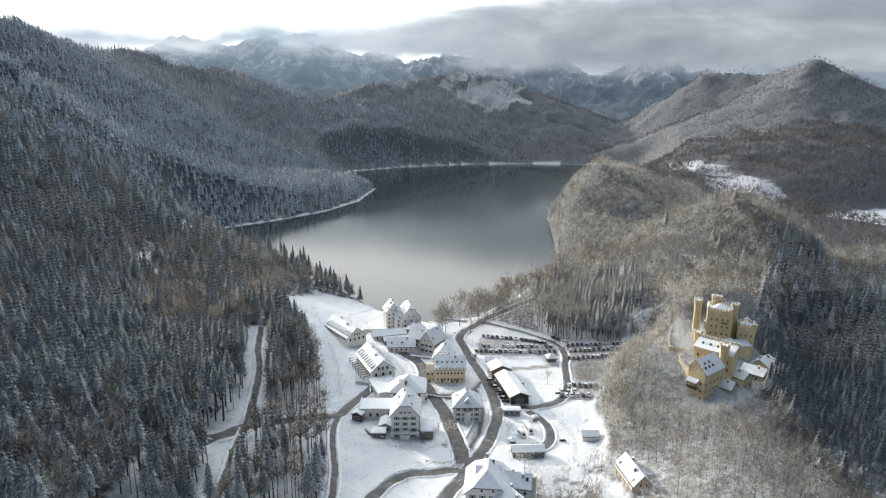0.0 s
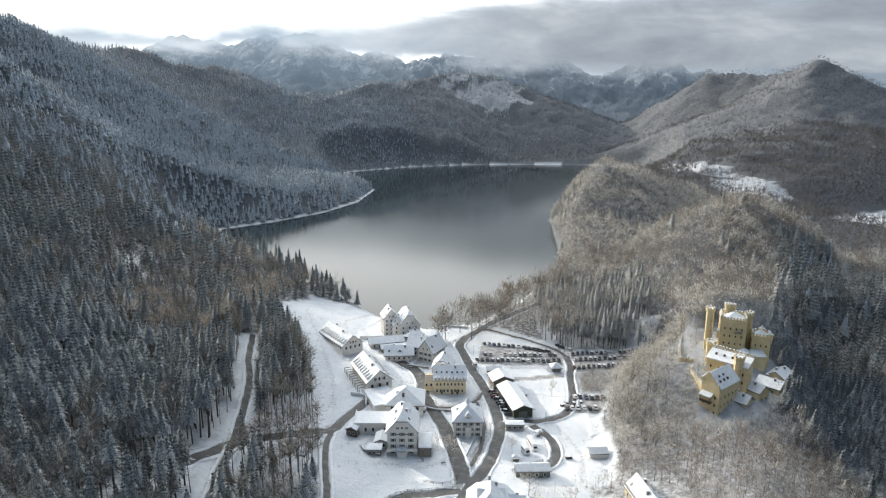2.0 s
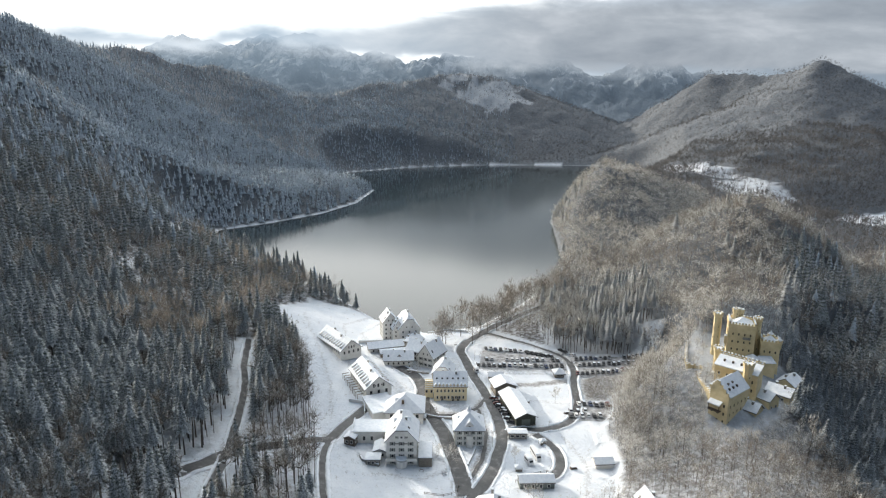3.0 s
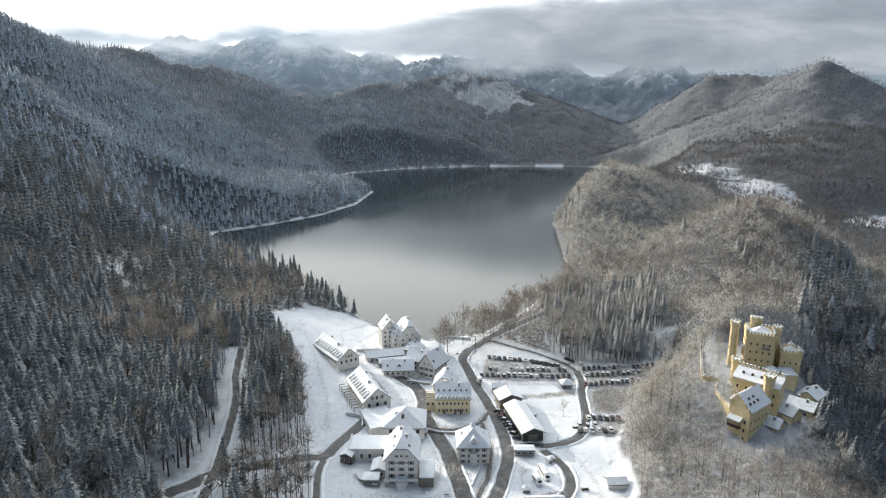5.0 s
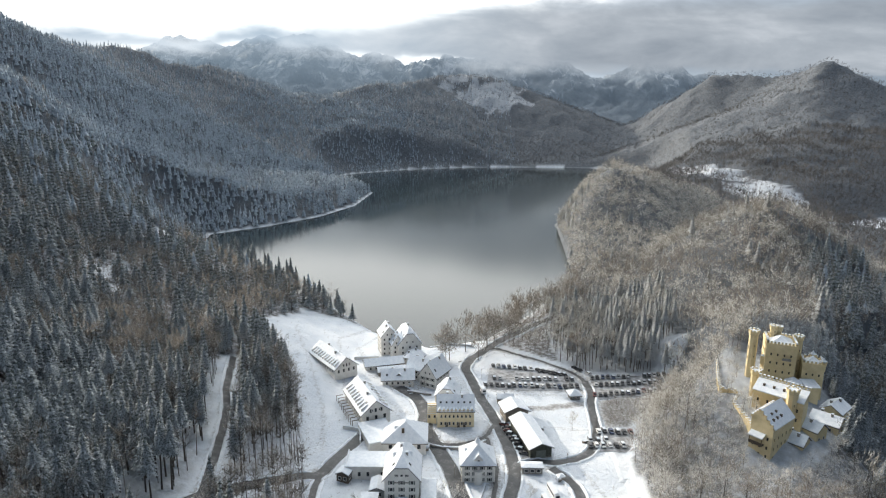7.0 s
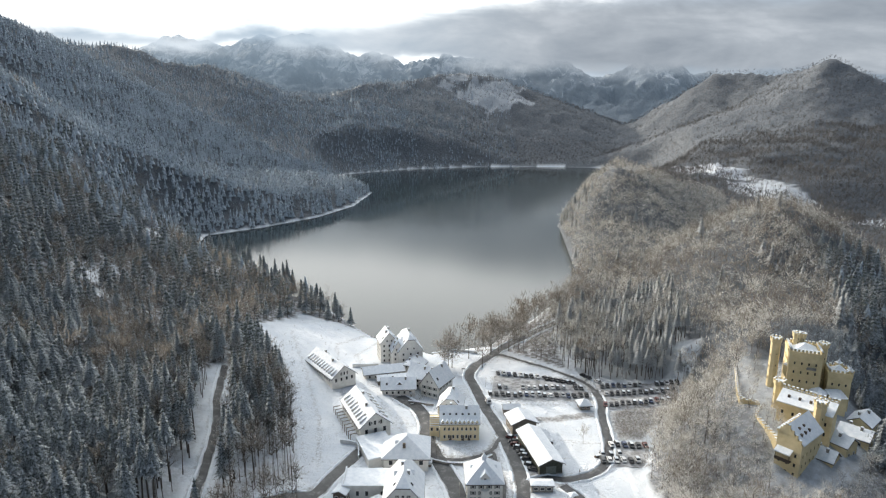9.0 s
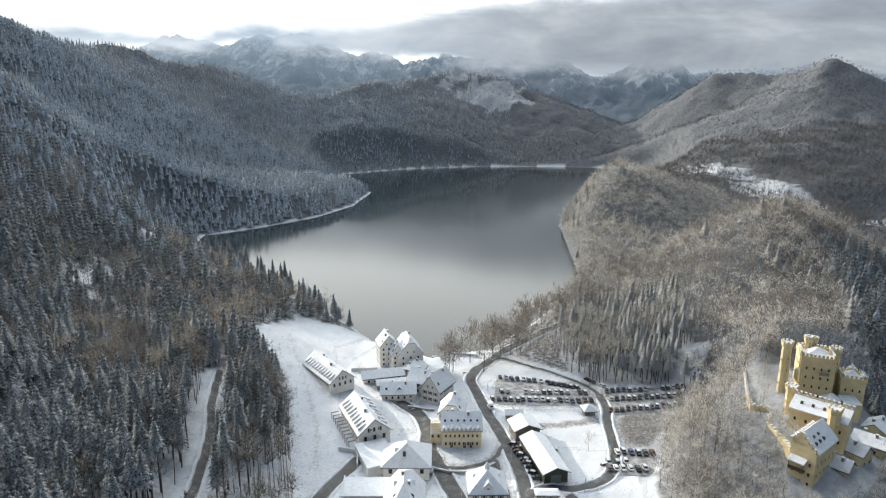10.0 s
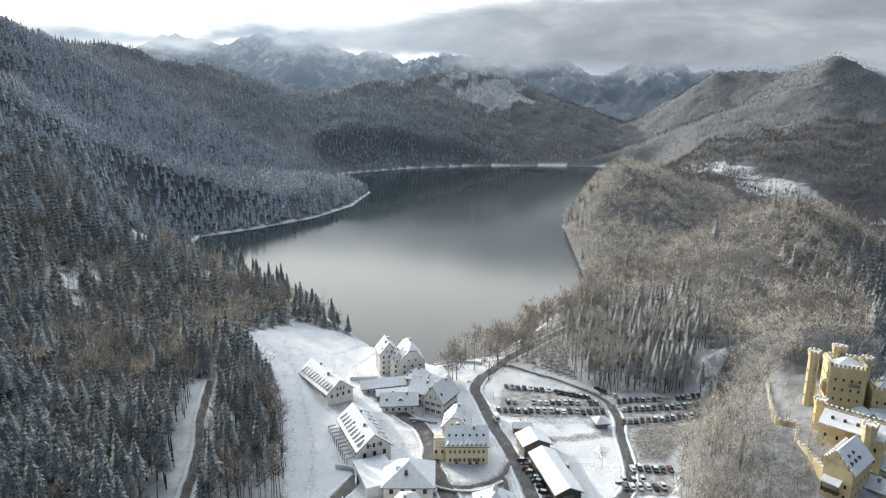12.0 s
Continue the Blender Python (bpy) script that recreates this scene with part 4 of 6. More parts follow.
def set_trees(makers, spots, seed, grow):
    rng = random.Random(seed)
    for x, y, z in spots:
        m = rng.choice(makers)
        at = pose(float(x), float(y), float(z) - 0.2, rng.uniform(-2, 2), rng.uniform(-2, 2), rng.uniform(0, 360))
        s = rng.uniform(*grow)
        if m[1]:
            ob = copy_thing(m[0], at)
        else:
            ob, m[1] = m[0], True
            ob.matrix_basis = at
        ob.scale = (s, s, s)


green_ones = np.random.RandomState(31).uniform(0, 1, len(pillars))
rimed = green_ones < np.where(pillars[:, 0] < 76, 0.12, 0.55)
pillars_a, pillars_b = pillars[rimed], pillars[~rimed]
if len(pillars_a) > 160:
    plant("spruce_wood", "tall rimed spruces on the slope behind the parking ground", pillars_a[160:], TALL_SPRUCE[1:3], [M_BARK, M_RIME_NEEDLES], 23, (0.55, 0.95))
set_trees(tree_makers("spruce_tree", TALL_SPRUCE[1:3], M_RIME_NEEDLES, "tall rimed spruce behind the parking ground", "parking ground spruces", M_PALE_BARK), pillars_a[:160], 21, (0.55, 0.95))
plant("broadleaf_wood", "tall slim rimed trees behind the parking ground", pillars_b, POLES, [M_BARK, M_TWIGS], 22, (0.8, 1.05))
share = pick_rng.uniform(0, 1, len(stand))
evergreen = share < np.where(stand[:, 0] < -80, 0.62, np.where((stand[:, 0] < -62) & (stand[:, 1] < 215), 0.5, 0.05))
set_trees(tree_makers("spruce_tree", TALL_SPRUCE, M_NEEDLES, "tall spruce with a bare trunk and snowy crown", "roadside spruces"), stand[evergreen][:150], 1, (0.8, 1.1))
set_trees(tree_makers("bare_tree", POLES, M_BROWN, "tall slim bare tree with dark trunk", "roadside bare trees"), stand[~evergreen][:260], 2, (0.75, 1.1))
rest = np.concatenate([stand[evergreen][140:], stand[~evergreen][260:]])
if len(rest):
    plant("broadleaf_wood", "tall slim bare trees standing in snow", rest, POLES, [M_BARK, M_BROWN], 97)
close = (slope[:, 1] > 235) & (slope[:, 1] < 322) & (slope[:, 0] < 118)
order = np.argsort(slope[close][:, 0])
chosen = slope[close][order][::2][:170]
left_over = np.concatenate([slope[close][order][1::2], slope[close][order][::2][170:], slope[~close]])
set_trees(tree_makers("frosted_tree", NEAR_BARE, M_TWIGS, "frosted bare broadleaf tree on the castle hill", "castle hill trees", M_PALE_BARK), chosen, 3, (0.45, 0.8))
plant("broadleaf_wood", "young frosted trees kept low below the castle walls", hedge, WOOD_BARE, [M_BARK, M_TWIGS], 102, (0.3, 0.56))
low = left_over[:, 1] < 236
brown_ones = pick_rng.uniform(0, 1, len(left_over)) < np.clip(np.where(left_over[:, 1] < 240, 0.78, 0.5) + 0.5 * waves(left_over[:, 0], left_over[:, 1], 30, 73, 2), 0, 0.85)
for which, mat, tone, seed in ((~brown_ones, M_TWIGS, "frosted", 98), (brown_ones, M_BROWN, "brown", 101)):
    plant("broadleaf_wood", tone + " bare broadleaf trees below the castle", left_over[~low & which], WOOD_BARE, [M_BARK, mat], seed, (0.55, 0.95))
    plant("broadleaf_wood", "low " + tone + " trees at the foot of the hill", left_over[low & which], WOOD_BARE, [M_BARK, mat], seed + 1, (0.35, 0.65))
shore_spots = [(-12, 377), (-8, 375), (14, 397), (8, 376), (13, 392), (18, 398), (24, 400), (30, 418), (36, 426), (1, 388), (62, 372), (30, 404), (-3, 243), (-8, 250), (23, 246), (47, 300)]
set_trees(tree_makers("lakeside_tree", LAKE_BARE, M_BROWN, "bare broadleaf tree by the road near the lake", "lakeside trees"),
          [(x, y, float(ground(x, y))) for x, y in shore_spots[:12] + [(44, 448), (51, 456), (58, 462), (66, 470), (36, 436), (74, 480), (47, 446), (62, 460), (28, 410), (20, 404), (84, 490), (70, 466), (-10, 374)]], 4, (1.0, 1.35))
# a close clump of tall spruces on the point where the western wood meets the lake
point_rng = random.Random(77)
point_spots = []
for i in range(48):
    along, back = point_rng.uniform(0, 1), point_rng.uniform(-22, -2)
    x, y = -214 + 98 * along + back, 600 - 97 * along + back
    if float(ground(x, y)) > 0.3:
        point_spots.append((x, y, float(ground(x, y))))
set_trees(tree_makers("spruce_tree", TALL_SPRUCE, M_NEEDLES, "tall dark spruce on the lake shore", "lake shore spruces"), point_spots, 6, (0.95, 1.3))
set_trees(tree_makers("garden_tree", NEAR_BARE[3:], M_TWIGS, "small bare garden tree in the snow", "garden trees"),
          [(x, y, float(ground(x, y))) for x, y in shore_spots[12:]], 5, (0.35, 0.55))


def thicket(x0, x1, y0, y1, gap, seed, label, mat, inside, size=(0.4, 0.95)):
    rng = np.random.RandomState(seed)
    gx, gy = np.meshgrid(np.arange(x0, x1, gap), np.arange(y0, y1, gap))
    gx, gy = gx.ravel() + rng.uniform(-1, 1, gx.size) * gap * 0.5, gy.ravel() + rng.uniform(-1, 1, gy.size) * gap * 0.5
    ok = inside(gx, gy) & (road_distance(gx, gy) > 1.2) & (rng.uniform(0, 1, gx.size) < 0.6)
    spots = np.stack([gx[ok], gy[ok], ground(gx[ok], gy[ok])], 1)
    tagged(plant("shrubs", label, spots, SHRUBS, [M_BARK, mat], seed, size), category="shrubs")


thicket(60, 100, 296, 336, 1.5, 401, "brown winter shrubs in a snowy hollow", M_BROWN, lambda x, y: shore_distance(x, y, [(65, 322), (63, 303), (74, 303), (86, 318), (95, 333), (70, 330)]) < 0)
thicket(18, 62, 196, 228, 2.2, 402, "frosted shrubs on the slope above the road", M_TWIGS, lambda x, y: (shore_distance(x, y, [(24, 222), (40, 224), (60, 236), (62, 200), (28, 198)]) < 0) & (waves(x, y, 16, 61, 2) > -0.1))
thicket(60, 104, 232, 332, 2.3, 407, "frosted shrubs and young trees on the flank of the castle hill", M_TWIGS, lambda x, y: (shore_distance(x, y, FIELD) > 0) & ~castle_yard(x, y) & (waves(x, y, 18, 65, 2) > -0.25), (0.4, 1.1))
thicket(-42, -5, 232, 262, 1.3, 403, "dark snowy hedges and shrubs round the guest house", M_NEEDLES, lambda x, y: ((np.abs(x + 10.2) < 2.4) & (y > 241)) | (np.hypot(x + 39, y - 243) < 3.5) | (np.abs(y - 236.5 - 0.1 * x) < 0.8), (0.2, 0.42))
thicket(-36, -6, 330, 346, 1.8, 404, "low garden shrubs between the houses", M_BROWN, lambda x, y: waves(x, y, 9, 62, 2) > 0.25)
thicket(-104, -56, 268, 380, 1.9, 405, "scattered dead stalks on the snowy bank", M_BROWN, lambda x, y: (shore_distance(x, y, FIELD) < 0) & (x < -0.35 * (y - 268) - 56) & (waves(x, y, 14, 63, 2) > 0.05), (0.12, 0.5))
thicket(-112, 66, 186, 440, 4.2, 406, "tufts of dry grass and small shrubs sticking out of the snow", M_BROWN,
        lambda x, y: (shore_distance(x, y, FIELD) < -1) & (waves(x, y, 22, 64, 3) > 0.15) & (shore_distance(x, y, [(11, 338), (60, 330), (108, 338), (108, 364), (11, 368)]) > 1), (0.1, 0.38))


# ---- houses -----------------------------------------------------------------
def window_meshes(wide, high, frame_mat):
    """A proud moulded frame with its sill, and the dark pane set back in it."""
    a, b, t = wide / 2, high / 2, 0.11
    v = []
    for x, z, i, k in ((-a, -b, 1, 1), (a, -b, -1, 1), (a, b, -1, -1), (-a, b, 1, -1)):
        out = -0.16 if z < 0 else -0.08
        v += [(x, 0.04, z), (x, out, z), (x + i * t, out, z + k * t), (x + i * t, 0.02, z + k * t)]
    f = []
    for c in range(4):
        n = (c + 1) % 4
        f += [(4 * c + e, 4 * n + e, 4 * n + (e + 1) % 4, 4 * c + (e + 1) % 4) for e in range(4)]
    return mesh_of("window", v, f, frame_mat), box("pane", (-a + 0.05, -0.03, -b + 0.05, a - 0.05, 0.03, b - 0.05), M_GLASS)


SHUTTERS = {}
WINDOWS = {}


def window_at(parent, x, y, z, turn, wide=1.1, high=1.5, frame_mat=None, shutters=False):
    key = (round(wide, 2), round(high, 2), (frame_mat or M_FRAME).name)
    if key not in WINDOWS:
        WINDOWS[key] = window_meshes(wide, high, frame_mat or M_FRAME)
        SHUTTERS[key] = box("shutter", (-wide * 0.24, -0.07, -high / 2, wide * 0.24, 0.0, high / 2), M_SHUTTER)
    w = child("window", WINDOWS[key][0], parent, pose(x, y, z, 0, 0, turn))
    child("pane", WINDOWS[key][1], w)
    if shutters:
        for s in (-1, 1):
            child("shutter", SHUTTERS[key], w, pose(s * wide * 0.76, -0.01, 0))


def roof_top(w, d, eave, ridge, hip, rake):
    """Top faces of a roof with its ridge along y. hip: how far the ends are hipped (0 gable, 1 full hip); rake: how far the ridge ends draw in."""
    a, b = w / 2, d / 2
    top = ridge - (ridge - eave) * hip
    ax = a * (top - eave and 1 - (top - eave) / (ridge - eave) or 1.0)
    k = rake if hip > 0 else 0.0
    v = [(-a, -b, eave), (a, -b, eave), (a, b, eave), (-a, b, eave), (0, -b + k, ridge), (0, b - k, ridge)]
    if hip <= 0:
        return v, [(1, 2, 5, 4), (3, 0, 4, 5)]
    if hip >= 1:
        return v, [(1, 2, 5, 4), (3, 0, 4, 5), (0, 1, 4), (2, 3, 5)]
    v += [(-ax, -b, top), (ax, -b, top), (ax, b, top), (-ax, b, top)]
    return v, [(1, 2, 8, 5, 4, 7), (3, 0, 6, 4, 5, 9), (6, 7, 4), (8, 9, 5)]


def wall_body(w, d, eave, ridge, hip):
    a, b = w / 2, d / 2
    top = ridge - (ridge - eave) * min(hip, 1)
    ax = max(0.05, a * (1 - (top - eave) / (ridge - eave))) if ridge > eave else a
    v = []
    for y in (-b, b):
        v += [(-a, y, -1.5), (a, y, -1.5), (a, y, eave), (ax, y, top), (-ax, y, top), (-a, y, eave)]
    f = [(0, 1, 2, 3, 4, 5), (11, 10, 9, 8, 7, 6)]
    f += [(i, 6 + i, 6 + (i + 1) % 6, (i + 1) % 6) for i in range(6)]
    return v, [tuple(reversed(q)) for q in f[2:]] + f[:2]


def house(name, label, at, turn, w, d, eave, ridge, wall, hip=0.0, rake=3.0, floors=2, across=3, along=4, over=0.7, shutters=False, first=1.7, win=(1.1, 1.5),
          category="house", gable_window=True, chimneys=(), roof_mat=None, foot=None, sides=(0, 1, 3), skylights=True):
    """A house whose ridge runs along its own y; its front gable looks along -y."""
    z = float(ground(*at)) if foot is None else foot
    h = thing(name, (at[0], at[1], z), label, category, turn=turn)
    child("wall", mesh_of("wall", *wall_body(w, d, eave, ridge - 0.25, hip), wall), h)
    slope = (ridge - eave) / (w / 2)
    v, f = roof_top(w + 2 * over, d + 2 * over, eave - slope * over + 0.15, ridge + 0.15, hip, rake + over)
    roof = child("roof", mesh_of("roof", *slab(v, f, 0.22), roof_mat or M_TILE), h)
    v, f = roof_top(w + 2 * over - 0.15, d + 2 * over - 0.15, eave - slope * over + 0.52, ridge + 0.42, hip, rake + over)
    child("snow_cover", mesh_of("snow_cover", *slab(v, f, 0.36), M_SNOW), roof, label="thick fresh snow on the roof")
    high = (eave - 0.6) / max(floors, 1)
    spots = {0: (w, across, 0), 1: (d, along, 90), 2: (w, across, 180), 3: (d, along, 270)}
    for side in sides:
        span, n, ang = spots[side]
        out = (d / 2 if side in (0, 2) else w / 2) + 0.02
        c, s = math.cos(radians(ang)), math.sin(radians(ang))
        for k in range(floors):
            for i in range(n):
                u = (i + 0.5) / n * span * 0.9 - span * 0.45
                x, y = u, -out
                window_at(h, c * x - s * y, s * x + c * y, min(first + k * high, eave - 0.9), ang, *win, shutters=shutters)
        if side == 0 and gable_window and hip < 0.7 and ridge - eave > 3.2:
            for u in (-0.13, 0.13):
                window_at(h, u * w, -out, eave + 1.0, 0, 0.9, 1.2)
    if not chimneys and ridge - eave > 2.4 and hip < 0.9:
        chimneys = ((0.9, d * 0.22), (-1.1, -d * 0.18))
    if ridge - eave > 2.6 and skylights:
        for i in range(0, int(d // 4), 3):
            for s in (-1, 1):
                u, y = 0.24 + 0.10 * ((i * 7 + int(w * 3)) % 3), -d * 0.36 + i * d * 0.72 / max(1, int(d // 4) - 1)
                if hip > 0.5 and abs(y) > d * 0.22:
                    continue
                x = s * u * w
                zc = ridge - abs(x) * slope + 0.42
                k = child("roof_window", mesh_of("roof_window", *slab([(-0.4, -0.45, slope * 0.4 * s + 0.22), (0.4, -0.45, -slope * 0.4 * s + 0.22), (0.4, 0.45, -slope * 0.4 * s + 0.22), (-0.4, 0.45, slope * 0.4 * s + 0.22)], [(0, 1, 2, 3)], 0.35), M_GLASS), roof, pose(x, y, zc))
    for cx, cy in chimneys:
        zr = ridge - abs(cx) * slope
        ch = child("chimney", mesh_of("chimney", *join(box_data(cx - 0.4, cy - 0.4, zr - 0.8, cx + 0.4, cy + 0.4, zr + 1.5), box_data(cx - 0.5, cy - 0.5, zr + 1.3, cx + 0.5, cy + 0.5, zr + 1.5)), M_STONE), h)
        child("snow_cap", box("snow_cap", (cx - 0.48, cy - 0.48, zr + 1.504, cx + 0.48, cy + 0.48, zr + 1.75), M_SNOW), ch)
    return h


def dormer(h, x, y, z, turn, wide=1.8, deep=2.4, high=1.5, wall=None, peak=0.8):
    """A small gabled dormer that looks along its own -y."""
    m = pose(x, y, z, 0, 0, turn)
    d = child("dormer", mesh_of("dormer", *wall_body(wide, deep, high, high + peak, 0), wall or M_WHITE), h, m @ pose(0, deep / 2, 0))
    v, f = roof_top(wide + 0.5, deep + 0.5, high - 0.1, high + peak + 0.12, 0, 0)
    child("dormer_roof", mesh_of("dormer_roof", *slab(v, f, 0.3), M_SNOW), d)
    window_at(d, 0, -deep / 2 - 0.02, high * 0.55, 0, min(1.0, wide * 0.6), high * 0.7)


def slot_dormers(h, w, eave, ridge, d, n, side, wide=0.9):
    """A row of narrow dark lean-to dormers in one roof slope."""
    slope = (ridge - eave) / (w / 2)
    for i in range(n):
        y = -d / 2 + (i + 0.7) * d / (n + 0.4)
        x0, x1 = side * w * 0.47, side * w * 0.24
        za, zb = ridge - abs(x0) * slope, ridge - abs(x1) * slope
        v = [(x0, y - wide / 2, za - 0.3), (x0, y + wide / 2, za - 0.3), (x0, y + wide / 2, za + 1.35), (x0, y - wide / 2, za + 1.35),
             (x1, y - wide / 2, zb - 0.5), (x1, y + wide / 2, zb - 0.5), (x1, y + wide / 2, zb + 0.5), (x1, y - wide / 2, zb + 0.5)]
        f = [(0, 1, 2, 3), (7, 6, 5, 4), (3, 2, 6, 7), (0, 3, 7, 4), (1, 5, 6, 2)]
        if side < 0:
            f = [tuple(reversed(q)) for q in f]
        dm = child("dormer", mesh_of("dormer", v, f, M_WHITE), h)
        child("pane", box("pane", (x0 - 0.03, y - wide * 0.36, za + 0.3, x0 + 0.03, y + wide * 0.36, za + 1.15), M_GLASS), dm)
        snow_v = [(q[0] + (side * 0.15 if k < 2 else 0), q[1], q[2] + 0.02) for k, q in enumerate((v[3], v[2], v[6], v[7]))]
        if side < 0:
            snow_v = snow_v[::-1]
        child("dormer_snow", mesh_of("dormer_snow", *slab([(a, b, c + 0.2) for a, b, c in snow_v], [(0, 1, 2, 3)], 0.2), M_SNOW), dm)


# the big guest house in front, with its terrace, low wing and dark annex
inn = house("guest_house", "large white four storey guest house with snowy half hipped roof", (-22.5, 250.5), 2, 12, 15, 11.2, 18.2, M_WHITE, hip=0.35, rake=4.0, floors=4, across=3, along=4,
            shutters=True, first=1.6, chimneys=((-0.6, 2.0), (1.6, -1.5)), over=0.9)
for dx in (-2.0, 0.0, 2.0):
    window_at(inn, dx, -7.52, 12.3, 0, 1.0, 1.0)
dormer(inn, 3.2, 1.5, 14.0, 90, 1.6, 2.4, 1.3)
dormer(inn, -3.2, 1.0, 14.0, 270, 1.6, 2.4, 1.3)
child("balcony", mesh_of("balcony", *join(box_data(-6.3, -9.2, 2.7, 6.3, -7.5, 2.95), box_data(-6.3, -9.2, 2.95, 6.3, -9.05, 3.9), box_data(-6.3, -9.2, -1, -6.0, -7.5, 2.7), box_data(6.0, -9.2, -1, 6.3, -7.5, 2.7)), M_WHITE), inn)
annex = house("annex", "low flat annex with dark green boarding and snow on top", (-13.0, 248.0), 2, 5.2, 12.0, 4.0, 4.5, M_BOARD, hip=1.0, rake=1.5, floors=1, across=0, along=0, over=0.25)
wing = thing("terrace_wing", (-36.5, 262, float(ground(-36.5, 262))), "white flat roofed wing with deep snow on its terrace", "building", turn=2)
child("wall", mesh_of("wall", *join(box_data(-8.5, -5, -1.5, 7.5, 7, 5.0), box_data(-8.5, -5, 5.0, -8.2, 7, 5.9), box_data(-8.2, -5, 5.0, 7.5, -4.7, 5.9)), M_WHITE), wing)
child("snow_cover", mesh_of("snow_cover", *join(box_data(-8.15, -4.65, 5.004, 7.5, 7, 5.4), box_data(-8.55, -5.05, 5.904, -8.15, 7, 6.1), box_data(-8.1, -5.05, 5.904, 7.5, -4.65, 6.1)), M_SNOW), wing)
for dx in (-3.0, 0.2, 5.5):
    window_at(wing, dx, -5.02, 3.0, 0, 1.2, 2.0)
shed = house("garden_shed", "small dark timber pavilion with a snowy roof", (-44.5, 256.5), -14, 4.6, 5.0, 3.2, 4.2, M_WOOD, floors=1, across=2, along=2, over=0.4, win=(1.2, 1.4), first=1.6, sides=(0, 1))

hall = house("dining_hall", "white hall with a broad hipped roof under snow", (-24.5, 284.5), 2, 17, 15, 5.6, 10.8, M_WHITE, hip=1.0, rake=6.5, floors=1, across=4, along=3, over=0.9, first=3.5, win=(1.6, 2.0))
child("roof_window", box("roof_window", (-1.3, -5.3, 8.2, -0.2, -4.4, 10.0), M_WOOD), hall)
dormer(hall, -4.2, -2.0, 7.6, 270, 1.8, 2.6, 1.2)
porch = house("porch", "low glazed porch with a snowy lean-to roof beside the guest house", (-31.6, 250.5), 2, 5.0, 7.5, 3.0, 4.1, M_WHITE, floors=1, across=2, along=3, over=0.4, first=1.6, win=(1.2, 1.5), skylights=False)
terrace_bar = house("porch", "small terrace bar with a flat snowy roof", (-33.5, 243.2), 2, 5.5, 4.6, 2.6, 3.2, M_BOARD, hip=1.0, rake=2.0, floors=1, across=3, along=2, over=0.4, first=1.4, win=(1.1, 1.2))
child("bay", mesh_of("bay", *tower_data(2.2, -1, 3.2, 12, at=(0, -8.6)), M_WHITE), inn)
child("bay_snow", mesh_of("bay_snow", *tower_data(2.3, 3.904, 4.15, 12, 2.0, at=(0, -8.6)), M_SNOW), inn)
child("sign", box("sign", (-2.6, -7.62, 9.35, 2.6, -7.55, 9.75), M_TILE), inn)
terrace = thing("roof_terrace", (-36.5, 287, float(ground(-36.5, 287))), "white low building with a flat roof under snow", "building", turn=24)
child("wall", box("wall", (-6, -9, -1.5, 6, 9, 3.6), M_WHITE), terrace)
child("snow_cover", box("snow_cover", (-6.2, -9.2, 3.604, 6.2, 9.2, 4.1), M_SNOW), terrace)

long_a = house("long_house", "long white house with rows of dark dormers under snow", (-44.5, 310.5), 26, 13, 27, 5.6, 11.0, M_WHITE, floors=1, across=3, along=9, first=3.2, win=(1.4, 2.2), over=0.8)
slot_dormers(long_a, 13, 5.6, 11.0, 27, 9, -1)
slot_dormers(long_a, 13, 5.6, 11.0, 27, 7, 1)
for dx in (-2.4, -0.2, 2.4):
    window_at(long_a, dx, -13.53, 6.6, 0, 1.2, 2.0)
long_b = house("long_house", "long white house with dark dormers near the meadow", (-68.5, 353.5), 38, 12.5, 29, 4.7, 9.7, M_WHITE, floors=1, across=4, along=10, first=3.0, win=(1.2, 1.9), over=0.8)
slot_dormers(long_b, 12.5, 4.7, 9.7, 29, 11, -1)
for dx in (-1.4, 0.2, 1.8):
    window_at(long_b, dx, -14.53, 5.7, 0, 1.0, 1.8)
# sloping gallery beside the long house
gallery = thing("pergola", (-52.5, 305.5, float(ground(-52.5, 305.5))), "pale timber pergola beside the long house", "pergola", turn=26)
for i in range(10):
    child("post", box("post", (-0.12, -0.12, -1, 0.12, 0.12, 3.0), M_BOARD), gallery, pose(-1.4, -13 + 2.9 * i, 0))
    child("beam", box("beam", (-1.7, -0.1, 3.0, 1.6, 0.1, 3.3), M_BOARD), gallery, pose(0, -13 + 2.9 * i, 0))

# hotel by the shore
tower_a = house("hotel", "tall white hotel wing with a steep snowy roof", (-43.5, 384), 18, 9.5, 11, 11.5, 17.0, M_WHITE, floors=4, across=3, along=4, first=1.6, over=0.5)
for dy in (-3.0, 0.6):
    dormer(tower_a, -2.5, dy, 13.0, 270, 1.3, 2.0, 1.0)
    dormer(tower_a, 2.5, dy, 13.0, 90, 1.3, 2.0, 1.0)
tower_b = house("hotel", "white hotel with stepped gables and steep snowy roofs", (-32.0, 381), 16, 13, 15, 9.5, 17.5, M_WHITE, hip=0.25, floors=3, across=3, along=4, first=1.6, over=0.6, chimneys=((1.0, 3.0),))
dormer(tower_b, -3.4, 0, 11.8, 270, 2.4, 3.0, 2.0)
dormer(tower_b, 3.2, -1.0, 12.0, 90, 2.2, 3.0, 1.8)
front_gable = house("hotel", "white gabled hotel front between the two wings", (-38.0, 378), 18, 6.5, 9, 8.5, 14.0, M_WHITE, floors=3, across=2, along=2, over=0.4)
low_link = house("link_building", "low white link building with a broad snowy roof", (-28, 367), -18, 10, 12, 4.5, 8.0, M_WHITE, hip=0.5, floors=1, across=3, along=3)
